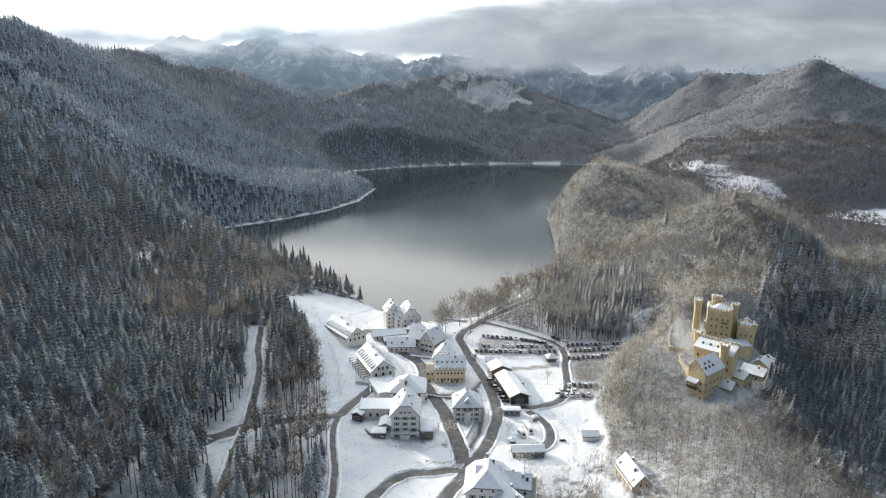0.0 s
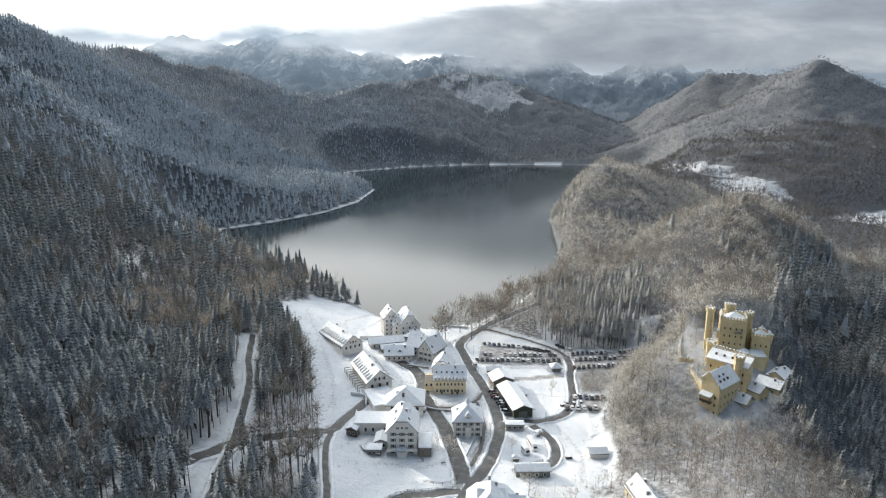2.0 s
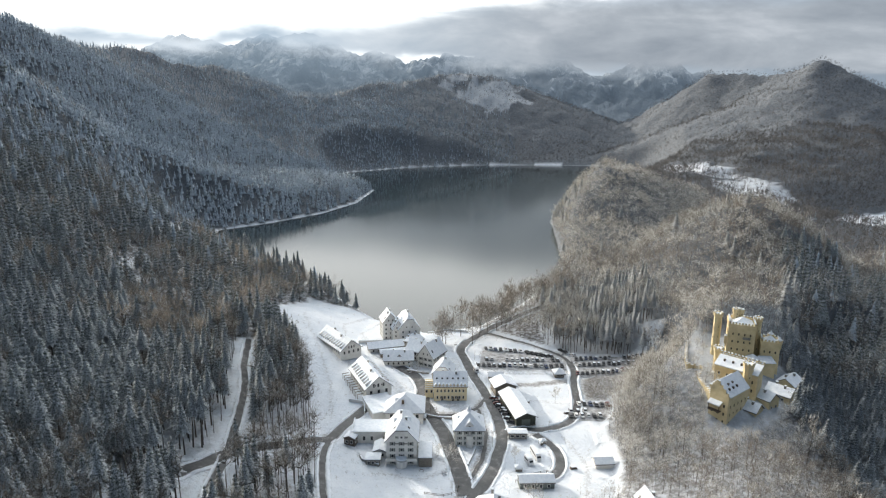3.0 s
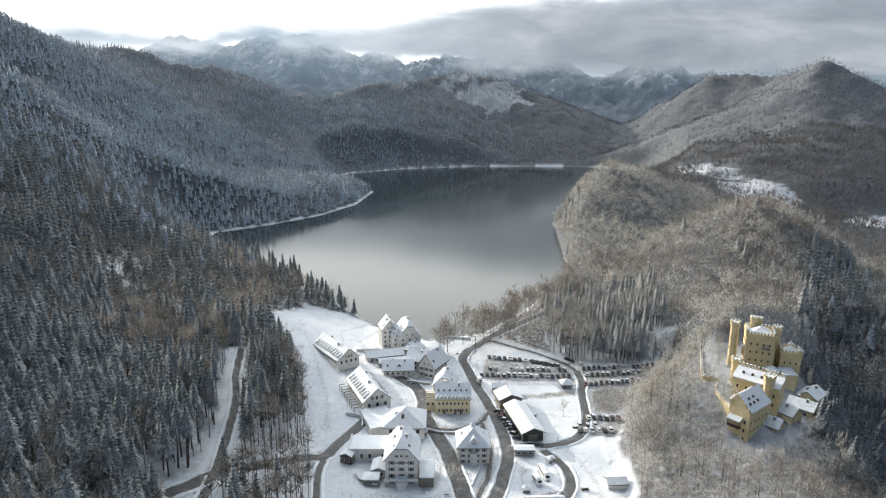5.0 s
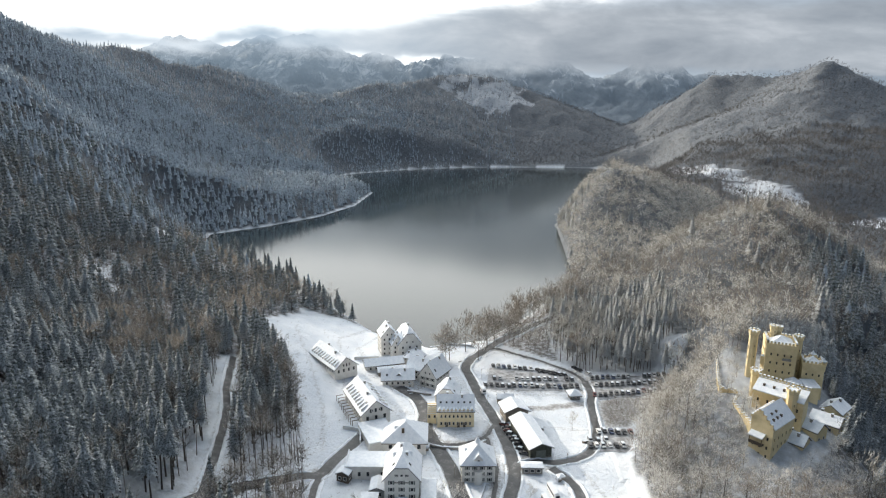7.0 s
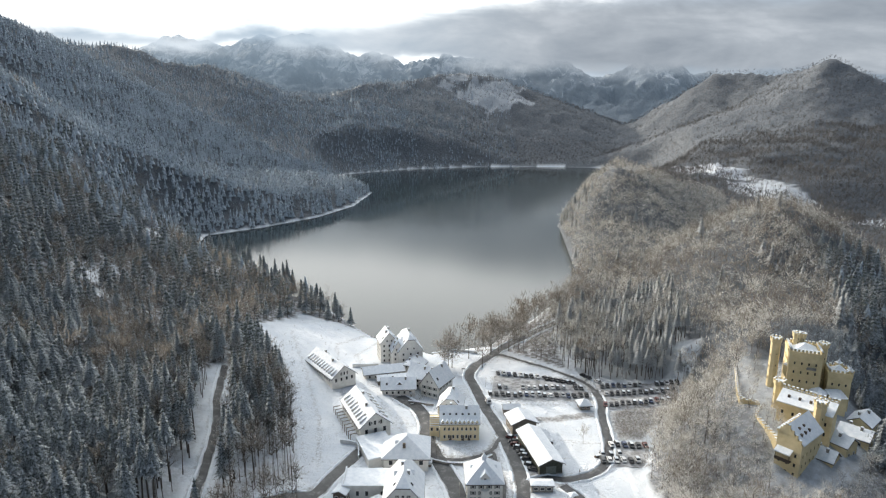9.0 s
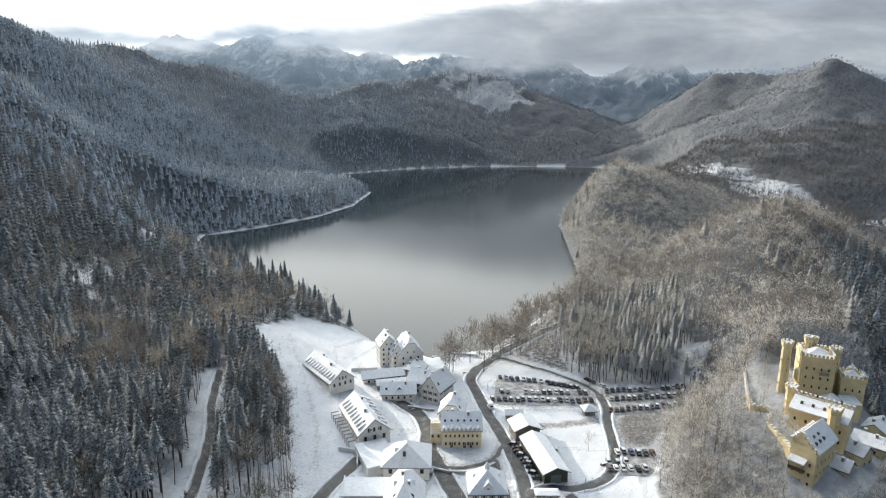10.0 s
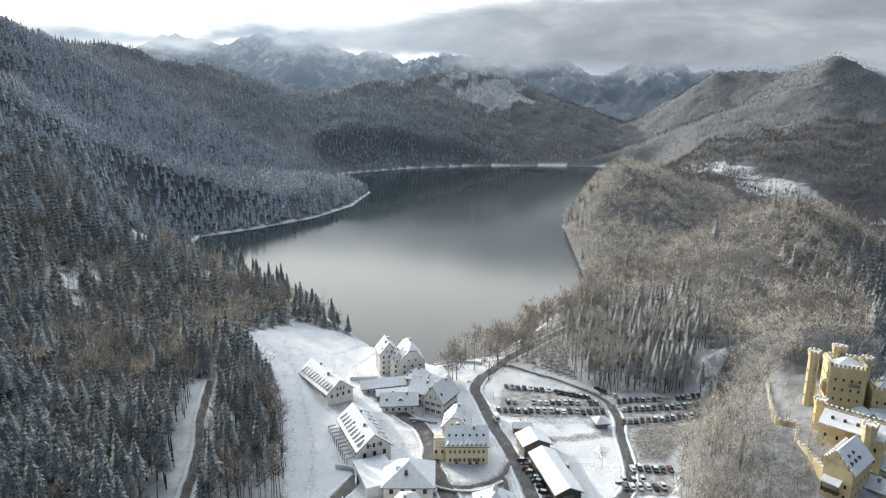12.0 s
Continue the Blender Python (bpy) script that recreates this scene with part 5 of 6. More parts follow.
courtyard = house("courtyard_building", "low pale courtyard building with snow covered roof", (-43.0, 360), -72, 7.5, 20, 3.4, 5.6, M_WHITE, floors=1, across=2, along=6, over=0.8)
glass_roofs = house("courtyard_building", "low pale gallery with snow covered roof", (-37.5, 352.5), -74, 6.0, 15, 3.0, 4.4, M_BOARD, floors=1, across=2, along=4, over=0.5)
cottage = house("cottage", "low white cottage with timbered eaves and small gable", (-33.5, 343.5), -84, 8.5, 15.5, 3.9, 7.4, M_WHITE, floors=1, across=2, along=5, over=0.9)
dormer(cottage, 3.2, 0.5, 4.2, 90, 3.0, 3.6, 1.0, M_WOOD, 1.4)
villa = house("villa", "white villa with steep cross gables under snow", (-15.0, 345.5), -28, 9.5, 14, 6.8, 13.2, M_WHITE, floors=2, across=3, along=4, over=0.8, shutters=True)
villa_side = house("villa", "white side wing of the villa with a snowy roof", (-22.5, 352), 62, 8.5, 12, 6.0, 11.0, M_WHITE, floors=2, across=2, along=3, over=0.7)
white_gable = house("town_house", "narrow white town house with tall snowy gables", (-7.8, 320.5), -6, 10.5, 11, 7.2, 13.0, M_WHITE, hip=0.3, floors=2, across=3, along=3, over=0.6, chimneys=((0.8, 2.0),))
dormer(white_gable, 0, -4.4, 8.5, 0, 3.0, 4.0, 2.4, M_WHITE, 2.0)
dormer(white_gable, 3.2, 1.0, 9.0, 90, 1.8, 2.6, 1.5)

# the yellow house with the stepped gable
yellow = house("yellow_house", "pale yellow house with a long snowy roof and arched doors", (-4.2, 306.5), 93, 12.0, 16.0, 7.6, 12.6, M_PALEYELLOW, floors=2, across=2, along=8, over=0.5, first=1.8,
               win=(0.95, 1.6), sides=(3, 0, 2), skylights=False)
for i in range(9):
    dormer(yellow, -6.3, -7.0 + i * 1.75, 7.2, 270, 1.3, 1.9, 1.1, M_PALEYELLOW, 1.1)
for i in (1, 2, 4):
    child("door", mesh_of("door", *join(box_data(-6.1, -7.0 + i * 2.6, -0.3, -6.0, -5.9 + i * 2.6, 2.3)), M_WOOD), yellow)
for i in range(6):
    child("roof_window", box("roof_window", (-3.5, -6.8 + i * 2.6, 10.2, -2.6, -6.0 + i * 2.6, 10.75), M_GLASS), yellow)
gable = thing("stepped_gable", (-14.6, 306.4, float(ground(-15, 306))), "yellow stepped gable porch of the yellow house", "gable", turn=3)
steps = [box_data(-2.0 - 0.0, -3.4 + 0.55 * i, -1.5, 2.0, 3.4 - 0.55 * i, 4.8 + 0.75 * i) for i in range(5)]
child("wall", mesh_of("wall", *join(*steps), M_PALEYELLOW), gable)
for i in range(5):
    child("snow_cap", box("snow_cap", (-2.0, -3.4 + 0.55 * i, 4.804 + 0.75 * i, 2.0, -2.95 + 0.55 * i, 4.95 + 0.75 * i), M_SNOW), gable)
    child("snow_cap", box("snow_cap", (-2.0, 2.9 - 0.55 * i, 4.804 + 0.75 * i, 2.0, 3.4 - 0.55 * i, 4.95 + 0.75 * i), M_SNOW), gable)
for dy in (-1.2, 1.2):
    window_at(gable, dy, -3.42, 3.4, 0, 1.1, 1.6)

# the small white house at the fork
small = house("guest_house", "white three storey house with turreted snowy roof", (4.6, 265.0), 3, 12.4, 12, 7.8, 13.2, M_WHITE, hip=1.0, rake=4.5, floors=3, across=4, along=4, over=0.7, shutters=True, first=1.5, win=(0.95, 1.35))
dormer(small, 0, -5.6, 7.6, 0, 3.2, 4.2, 2.0, M_WHITE, 2.0)
for dx in (-4.0, 4.0):
    dormer(small, dx, -4.6, 8.2, 0, 1.5, 2.2, 1.2)
dormer(small, -4.6, 1.0, 8.2, 270, 1.8, 2.6, 1.4)
dormer(small, 4.6, 1.0, 8.2, 90, 1.8, 2.6, 1.4)
child("bay", mesh_of("bay", *tower_data(1.6, -1, 5.4, 8, at=(0, -6.1)), M_WHITE), small)
child("roof_turret", mesh_of("roof_turret", *join(tower_data(0.9, 12.0, 14.0, 6), tower_data(1.15, 14.0, 15.8, 6, 0.05)), M_SNOW), small)

# the hotel that stands lowest, by the road
lower = house("hotel", "large white hotel with steep snowy roofs and dormers", (11.5, 195.5), -4, 15, 15, 8.6, 15.2, M_WHITE, hip=0.6, rake=4.0, floors=3, across=4, along=4, over=0.9, shutters=True, chimneys=((1.8, 3.5), (-0.5, 5.0)))
dormer(lower, -4.2, 0.5, 10.2, 270, 3.4, 3.6, 2.2, M_WHITE, 1.8)
dormer(lower, 4.6, 3.5, 10.2, 90, 2.6, 3.2, 1.8)
dormer(lower, 0.0, -5.4, 10.0, 0, 3.2, 3.6, 2.0, M_WHITE, 1.8)
lower_wing = house("hotel", "lower white hotel wing with a snowy gabled roof", (20.0, 185.0), 34, 9, 14, 7.0, 12.0, M_WHITE, floors=2, across=3, along=4, over=0.8, shutters=True)
lower_side = house("hotel", "white hotel side wing with snow on its roof", (22.5, 198.0), 80, 7, 9, 7.0, 10.5, M_WHITE, floors=2, across=2, along=3, over=0.6)
child("bay", mesh_of("bay", *tower_data(1.7, -1, 8.6, 10, at=(2.5, -4.6)), M_WHITE), lower_side)

# barn with the long low roof
barn = house("barn", "long dark green timber barn with a low snowy roof", (27.6, 290.0), 13, 9.0, 26, 4.4, 6.4, M_GREEN_BOARD, floors=0, across=0, along=0, over=0.9)
barn_back = house("barn", "pale boarded rear part of the long barn", (22.5, 312.0), 13, 10.5, 9, 4.6, 6.8, M_BOARD, floors=1, across=2, along=2, over=0.9, first=2.4)
for i in range(14):
    child("board", box("board", (-4.53 + i * 0.65, -13.06, 0.2, -4.53 + i * 0.65 + 0.55, -13.0, 4.3), M_GREEN_BOARD), barn)
child("gate", box("gate", (-2.0, -13.12, -0.2, 2.0, -13.066, 3.3), M_SHUTTER), barn)
child("plinth", box("plinth", (-4.6, -13.04, -1.2, 4.6, 13.04, 0.6), M_STONE), barn)

# sheds, kiosk, tent
house("shed", "small grey shed with a snowy roof", (19.5, 326.0), 92, 5.0, 7.5, 2.6, 3.9, M_BOARD, floors=1, across=1, along=2, over=0.4, first=1.4, win=(0.9, 0.9), category="shed")
house("kiosk", "small ticket kiosk with a pyramid of snow", (53.4, 332.0), 8, 4.6, 4.8, 2.8, 4.4, M_BOARD, hip=1.0, rake=2.3, floors=1, across=2, along=2, over=0.9, first=1.5, win=(1.2, 1.1), category="kiosk")
house("pavilion", "white pitched pavilion roof under snow on the field", (58.0, 246.0), 96, 5.0, 7.5, 2.2, 3.6, M_WHITE, floors=0, across=0, along=0, over=0.3, category="shed")
house("shed", "long low shed with snowy roof and dark end wall", (29.5, 230.5), 94, 5.2, 13.0, 3.0, 4.4, M_SHUTTER, floors=1, across=1, along=4, over=0.4, first=1.5, category="shed")
house("bus_shelter", "grey bus shelter with snow on a flat roof", (25.8, 267.4), 91, 3.4, 7.8, 2.7, 3.1, M_STONE, hip=1.0, rake=1.2, floors=1, across=1, along=3, over=0.5, first=1.4, win=(1.6, 1.2), category="shelter")

# gate house below the castle
gate = house("gate_house", "ochre gate house with a steep snowy roof", (66.0, 206.5), 9, 8.5, 16, 7.5, 12.0, M_YELLOW, floors=2, across=2, along=4, over=0.35, first=2.2, foot=3.0)
dormer(gate, 2.4, -1.0, 8.6, 90, 1.4, 2.0, 1.1, M_YELLOW)
child("parapet", mesh_of("parapet", *join(box_data(-4.35, -8.3, 7.3, -3.7, 8.3, 8.3)), M_STONE), gate)


# ---- castle on the hill -------------------------------------------------------
def crenels(x0, y0, x1, y1, z, step=1.3, thick=0.5, high=0.9):
    """Merlons along one edge, with gaps between."""
    n = max(2, int(math.hypot(x1 - x0, y1 - y0) / step))
    out = []
    for i in range(n + 1):
        x, y = x0 + (x1 - x0) * i / n, y0 + (y1 - y0) * i / n
        out.append(box_data(x - 0.36, y - 0.36, z, x + 0.36, y + 0.36, z + high))
    return out


def crowned_tower(parent, name, x, y, r, z0, z1, flare=0.35, sides=8):
    """A slim tower with a corbelled, crenellated head under snow."""
    body = tower_data(r, z0, z1 - 1.6, sides, at=(x, y))
    neck = tower_data(r, z1 - 1.6, z1 - 1.0, sides, r + flare, at=(x, y))
    head = tower_data(r + flare, z1 - 1.0, z1, sides, at=(x, y))
    teeth = []
    for i in range(sides):
        t = 2 * math.pi * (i + 0.5) / sides
        cx, cy = x + (r + flare - 0.25) * math.cos(t), y + (r + flare - 0.25) * math.sin(t)
        teeth.append(box_data(cx - 0.3, cy - 0.3, z1, cx + 0.3, cy + 0.3, z1 + 0.8))
    tw = child(name, mesh_of(name, *join(body, neck, head, *teeth), M_YELLOW), parent)
    caps = [tower_data(r + flare - 0.45, z1 + 0.004, z1 + 0.3, sides, at=(x, y))] + [box_data(v[0][0] - 0.02, v[0][1] - 0.02, z1 + 0.804, v[1][0] + 0.02, v[2][1] + 0.02, z1 + 1.0) for v, _ in teeth]
    tagged(child("snow_cap", mesh_of("snow_cap", *join(*caps), M_SNOW), tw), kind="stuff")
    for k in range(3):
        z = z0 + (z1 - z0) * (0.35 + 0.2 * k)
        window_at(tw, x, y - r * 0.96, z, 0, 0.5, 1.1, M_YELLOW)
        window_at(tw, x - r * 0.96, y, z - 0.8, 270, 0.5, 1.1, M_YELLOW)
    return tw


def keep(parent, name, w, d, z0, z1, m, rows, across, along, snow=True):
    """A crenellated block with window rows; m: its pose in the castle."""
    a, b = w / 2, d / 2
    teeth = crenels(-a + 0.4, -b + 0.4, a - 0.4, -b + 0.4, z1 + 0.5) + crenels(-a + 0.4, b - 0.4, a - 0.4, b - 0.4, z1 + 0.5) + crenels(-a + 0.4, -b + 0.4, -a + 0.4, b - 0.4, z1 + 0.5) + crenels(a - 0.4, -b + 0.4, a - 0.4, b - 0.4, z1 + 0.5)
    rim = [box_data(-a - 0.25, -b - 0.25, z1 - 0.7, a + 0.25, -b + 0.6, z1 + 0.5), box_data(-a - 0.25, b - 0.6, z1 - 0.7, a + 0.25, b + 0.25, z1 + 0.5),
           box_data(-a - 0.25, -b + 0.6, z1 - 0.7, -a + 0.6, b - 0.6, z1 + 0.5), box_data(a - 0.6, -b + 0.6, z1 - 0.7, a + 0.25, b - 0.6, z1 + 0.5)]
    block = child(name, mesh_of(name, *join(box_data(-a, -b, z0, a, b, z1 - 0.75), *rim, *teeth), M_YELLOW), parent, m)
    if snow:
        caps = [box_data(v[0][0] - 0.03, v[0][1] - 0.03, z1 + 1.404, v[1][0] + 0.03, v[2][1] + 0.03, z1 + 1.62) for v, _ in teeth]
        v, f = roof_top(w - 1.6, d - 1.6, z1 - 0.3, z1 + 2.6, 1.0, min(w, d) * 0.42)
        child("snow_cover", mesh_of("snow_cover", *join(slab(v, f, 0.4), *caps), M_SNOW), block, label="deep snow behind the battlements")
    high = (z1 - z0 - 6) / max(rows, 1)
    for k in range(rows):
        z = z0 + 5.5 + k * high
        for i in range(across):
            window_at(block, (i + 0.5) / across * w * 0.86 - w * 0.43, -b - 0.02, z, 0, 0.8, 1.3, M_YELLOW)
        for i in range(along):
            u = (i + 0.5) / along * d * 0.86 - d * 0.43
            window_at(block, -a - 0.02, u, z, 270, 0.8, 1.3, M_YELLOW)
    return block


castle = thing("castle", (124, 283, 0), "ochre yellow castle with crenellated towers and snowy roofs", "castle")
main = keep(castle, "keep", 11.5, 12.5, 24, 44.6, pose(9.0, 20.0, 0, 0, 0, -20), 4, 4, 4)
child("oriel", mesh_of("oriel", *join(tower_data(1.3, 34.5, 38.0, 6, at=(-5.8, -2.5)), tower_data(0.3, 33.0, 34.5, 6, 1.3, at=(-5.8, -2.5))), M_YELLOW), main)
child("oriel_snow", mesh_of("oriel_snow", *tower_data(1.4, 38.004, 38.8, 6, 0.3, at=(-5.8, -2.5)), M_SNOW), main)
child("balcony", mesh_of("balcony", *join(box_data(0.5, -7.6, 38.6, 3.7, -6.2, 38.85), box_data(0.5, -7.6, 38.85, 3.7, -7.45, 39.7)), M_STONE), main)
crowned_tower(castle, "tower", -1.6, 21.5, 1.8, 24, 48.2)
crowned_tower(castle, "tower", 16.6, 20.0, 1.6, 24, 46.5)
crowned_tower(castle, "tower", 7.4, 23.5, 1.3, 42, 49.6, 0.3)
crowned_tower(castle, "tower", 10.0, 24.0, 1.1, 42, 49.0, 0.3)
side_block = keep(castle, "side_block", 8.0, 8.0, 20, 37.4, pose(20.8, 15.5, 0, 0, 0, -20), 3, 3, 2)
apse = child("apse", mesh_of("apse", *tower_data(3.2, 22, 30.4, 10, at=(11.5, 11.0)), M_YELLOW), castle)
child("apse_snow", mesh_of("apse_snow", *tower_data(3.4, 30.404, 32.2, 10, 0.4, at=(11.5, 11.0)), M_SNOW), apse)
chapel = child("porch", box("porch", (14.5, 6.5, 20, 20.0, 11.5, 29.6), M_YELLOW), castle)
child("porch_snow", mesh_of("porch_snow", *slab([(14.2, 6.2, 29.9), (20.3, 6.2, 29.9), (20.3, 11.8, 31.3), (14.2, 11.8, 31.3)], [(0, 1, 2, 3)], 0.29), M_SNOW), chapel)
for tx, ty, top in ((22.2, 18.0, 41.0), (24.2, 13.5, 39.6)):
    t = crowned_tower(castle, "turret", tx, ty, 1.1, 34, top - 2.0, 0.2, 6)
    child("spire", mesh_of("spire", *tower_data(1.2, top - 2.0, top + 0.6, 6, 0.05, at=(tx, ty)), M_SNOW), t)


def monopitch(parent, name, w, d, z0, low, high, m, snow=True):
    """A block whose roof falls from its -x side to its +x side, with a parapet on the high side."""
    a, b = w / 2, d / 2
    v = [(-a, -b, z0), (a, -b, z0), (a, b, z0), (-a, b, z0), (-a, -b, high), (a, -b, low), (a, b, low), (-a, b, high)]
    f = [(3, 2, 1, 0), (4, 5, 6, 7), (0, 1, 5, 4), (1, 2, 6, 5), (2, 3, 7, 6), (3, 0, 4, 7)]
    parap = box_data(-a - 0.3, -b - 0.2, high - 1.2, -a + 0.35, b + 0.2, high + 0.7)
    teeth = crenels(-a, -b, -a, b, high + 0.7, 1.5)
    block = child(name, mesh_of(name, *join((v, f), parap, *teeth), M_YELLOW), parent, m)
    top = [(-a + 0.36, -b - 0.3, high + 0.35), (a + 0.6, -b - 0.3, low + 0.1), (a + 0.6, b + 0.2, low + 0.1), (-a + 0.36, b + 0.2, high + 0.35)]
    child("snow_cover", mesh_of("snow_cover", *slab(top, [(0, 1, 2, 3)], 0.4), M_SNOW), block)
    caps = [box_data(q[0][0] - 0.03, q[0][1] - 0.03, high + 1.604, q[1][0] + 0.03, q[2][1] + 0.03, high + 1.8) for q, _ in teeth] + [box_data(-a - 0.32, -b - 0.22, high + 0.704, -a + 0.37, b + 0.22, high + 0.8)]
    tagged(child("snow_cap", mesh_of("snow_cap", *join(*caps), M_SNOW), block), kind="stuff")
    return block


def gabled_wing(parent, name, w, d, z0, left, right, ridge, at, m):
    """A wing with an uneven gable roof, ridge along y at x = at; battlements climb the front gable and line the -x eave."""
    a, b = w / 2, d / 2
    v = []
    for y in (-b, b):
        v += [(-a, y, z0), (a, y, z0), (a, y, right), (at, y, ridge), (-a, y, left)]
    f = [(0, 1, 2, 3, 4), (9, 8, 7, 6, 5)] + [((i + 1) % 5, i, 5 + i, 5 + (i + 1) % 5) for i in range(5)]
    teeth = crenels(-a + 0.1, -b, -a + 0.1, b, left + 0.3, 1.5)
    for x0, z_0, x1, z_1 in ((-a, left, at, ridge), (at, ridge, a, right)):
        n = 4
        for i in range(n):
            k = (i + 0.5) / n
            x, z = x0 + (x1 - x0) * k, z_0 + (z_1 - z_0) * k
            teeth.append(box_data(x - 0.32, -b - 0.12, z - 0.6, x + 0.32, -b + 0.4, z + 1.0))
    block = child(name, mesh_of(name, *join((v, f), *teeth), M_YELLOW), parent, m)
    for x0, z_0, x1, z_1, ends in ((-a + 0.5, left + 0.35, at, ridge, 0), (at, ridge, a + 0.5, right - 0.3, 1)):
        top = [(x0, -b + 0.42, z_0 + 0.42), (x1, -b + 0.42, z_1 + 0.42), (x1, b, z_1 + 0.42), (x0, b, z_0 + 0.42)]
        child("snow_cover", mesh_of("snow_cover", *slab(top, [(0, 1, 2, 3)], 0.38), M_SNOW), block)
    caps = [box_data(q[0][0] - 0.03, q[0][1] - 0.03, q[4][2] + 0.004, q[1][0] + 0.03, q[2][1] + 0.03, q[4][2] + 0.2) for q, _ in teeth]
    tagged(child("snow_cap", mesh_of("snow_cap", *join(*caps), M_SNOW), block), kind="stuff")
    return block


front = gabled_wing(castle, "front_wing", 8.0, 16.5, 9, 30.6, 28.6, 34.0, -1.2, pose(-11.2, -19.1, 0, 0, 0, -50))
for k in range(3):
    for i in range(3):
        window_at(front, -2.6 + i * 2.5, -8.27, 17.5 + k * 3.4, 0, 0.9, 1.5, M_YELLOW)
    for i in range(5):
        window_at(front, 4.02, -6.4 + i * 3.1, 17.0 + k * 3.5, 90, 0.9, 1.5, M_YELLOW)
        window_at(front, -4.02, -6.4 + i * 3.1, 20.0 + k * 3.5, 270, 0.9, 1.5, M_YELLOW)
for i in range(3):
    child("roof_window", box("roof_window", (2.0, -5.8 + i * 3.0, 30.4, 2.8, -5.0 + i * 3.0, 31.4), M_WOOD), front)
for i in range(2):
    child("roof_window", box("roof_window", (0.5, -4.4 + i * 3.4, 31.5, 1.3, -3.5 + i * 3.4, 32.7), M_WOOD), front)
child("canopy", mesh_of("canopy", *slab([(-3.6, -10.8, 25.0), (1.6, -10.8, 25.0), (1.6, -8.25, 26.0), (-3.6, -8.25, 26.0)], [(0, 1, 2, 3)], 0.4), M_SNOW), front)
child("balcony", mesh_of("balcony", *join(box_data(-3.4, -10.2, 21.6, 1.4, -8.25, 21.85), box_data(-3.4, -10.2, 21.85, 1.4, -10.08, 22.8), box_data(-3.3, -10.1, 21.85, -3.1, -9.9, 24.8), box_data(1.1, -10.1, 21.85, 1.3, -9.9, 24.8)), M_WOOD), front)
link = monopitch(castle, "link_wing", 6.0, 18.0, 16, 32.6, 35.3, pose(-2.0, -5.5, 0, 0, 0, -134))
for k in range(2):
    for i in range(5):
        window_at(link, 3.02, -7.0 + i * 3.5, 25.0 + k * 3.8, 90, 1.0, 1.6, M_YELLOW)
for i in range(4):
    child("roof_window", box("roof_window", (0.2, -6.4 + i * 3.6, 33.8, 1.0, -5.6 + i * 3.6, 34.9), M_WOOD), link)
crowned_tower(castle, "tower", -6.2, 6.5, 1.9, 18, 36.6, 0.3)
crowned_tower(castle, "tower", -0.5, -11.0, 2.0, 14, 36.6, 0.3)
for (ox, oy, ow, od, oe, orr, ot, oz) in ((18.5, -3.5, 9, 10, 5.0, 7.4, 45, 16), (27.0, 6.0, 8, 10, 5.5, 8.0, -48, 16), (6.6, -10.2, 7, 12, 6.5, 9.0, 32, 16), (-1.2, -17.5, 7, 8, 6.0, 8.6, 42, 14)):
    house("outbuilding", "ochre castle outbuilding with a broad snowy roof", (124 + ox, 283 + oy), ot, ow, od, oe, orr, M_YELLOW, floors=1, across=2, along=2, over=0.6, first=3.0, foot=oz)


def castle_wall(line, z_top, label):
    """A low battlemented garden wall along a line of the plan."""
    w = thing("garden_wall", (line[0][0], line[0][1], 0), label, "wall")
    ox, oy = line[0]
    segs, caps = [], []
    for (x0, y0), (x1, y1) in zip(line, line[1:]):
        x0, y0, x1, y1 = x0 - ox, y0 - oy, x1 - ox, y1 - oy
        long = math.hypot(x1 - x0, y1 - y0)
        nx, ny = -(y1 - y0) / long * 0.4, (x1 - x0) / long * 0.4
        for z0, z1, store in ((z_top - 4, z_top, segs), (z_top + 0.004, z_top + 0.16, caps)):
            v = [(x0 - nx, y0 - ny, z0), (x1 - nx, y1 - ny, z0), (x1 + nx, y1 + ny, z0), (x0 + nx, y0 + ny, z0)]
            v += [(x, y, z1) for x, y, _ in v]
            store.append((v, [(3, 2, 1, 0), (4, 5, 6, 7), (0, 1, 5, 4), (1, 2, 6, 5), (2, 3, 7, 6), (3, 0, 4, 7)]))
        n = max(1, int(long / 1.9))
        for i in range(n):
            x, y = x0 + (x1 - x0) * (i + 0.5) / n, y0 + (y1 - y0) * (i + 0.5) / n
            segs.append(box_data(x - 0.45, y - 0.45, z_top, x + 0.45, y + 0.45, z_top + 0.6))
            caps.append(box_data(x - 0.47, y - 0.47, z_top + 0.604, x + 0.47, y + 0.47, z_top + 0.8))
    child("wall", mesh_of("wall", *join(*segs), M_YELLOW), w)
    child("snow_cap", mesh_of("snow_cap", *join(*caps), M_SNOW), w)


castle_wall([(126, 323), (122, 329), (116, 322), (108.5, 303), (105.5, 293), (111.5, 290)], 27.4, "ochre battlemented garden wall with snow on top")
castle_wall([(111.5, 290), (107, 283), (106.5, 268), (105, 262)], 25.6, "ochre battlemented terrace wall with snow on top")

court_spots = [(113, 299), (117, 304), (111, 295), (121, 316), (117, 312), (112, 280), (110, 272), (114, 286), (124, 320)]
set_trees(tree_makers("garden_tree", NEAR_BARE[:2], M_TWIGS, "frosted bare tree in the castle garden", "castle garden trees", M_PALE_BARK),
          [(x, y, float(ground(x, y))) for x, y in court_spots], 41, (0.3, 0.5))


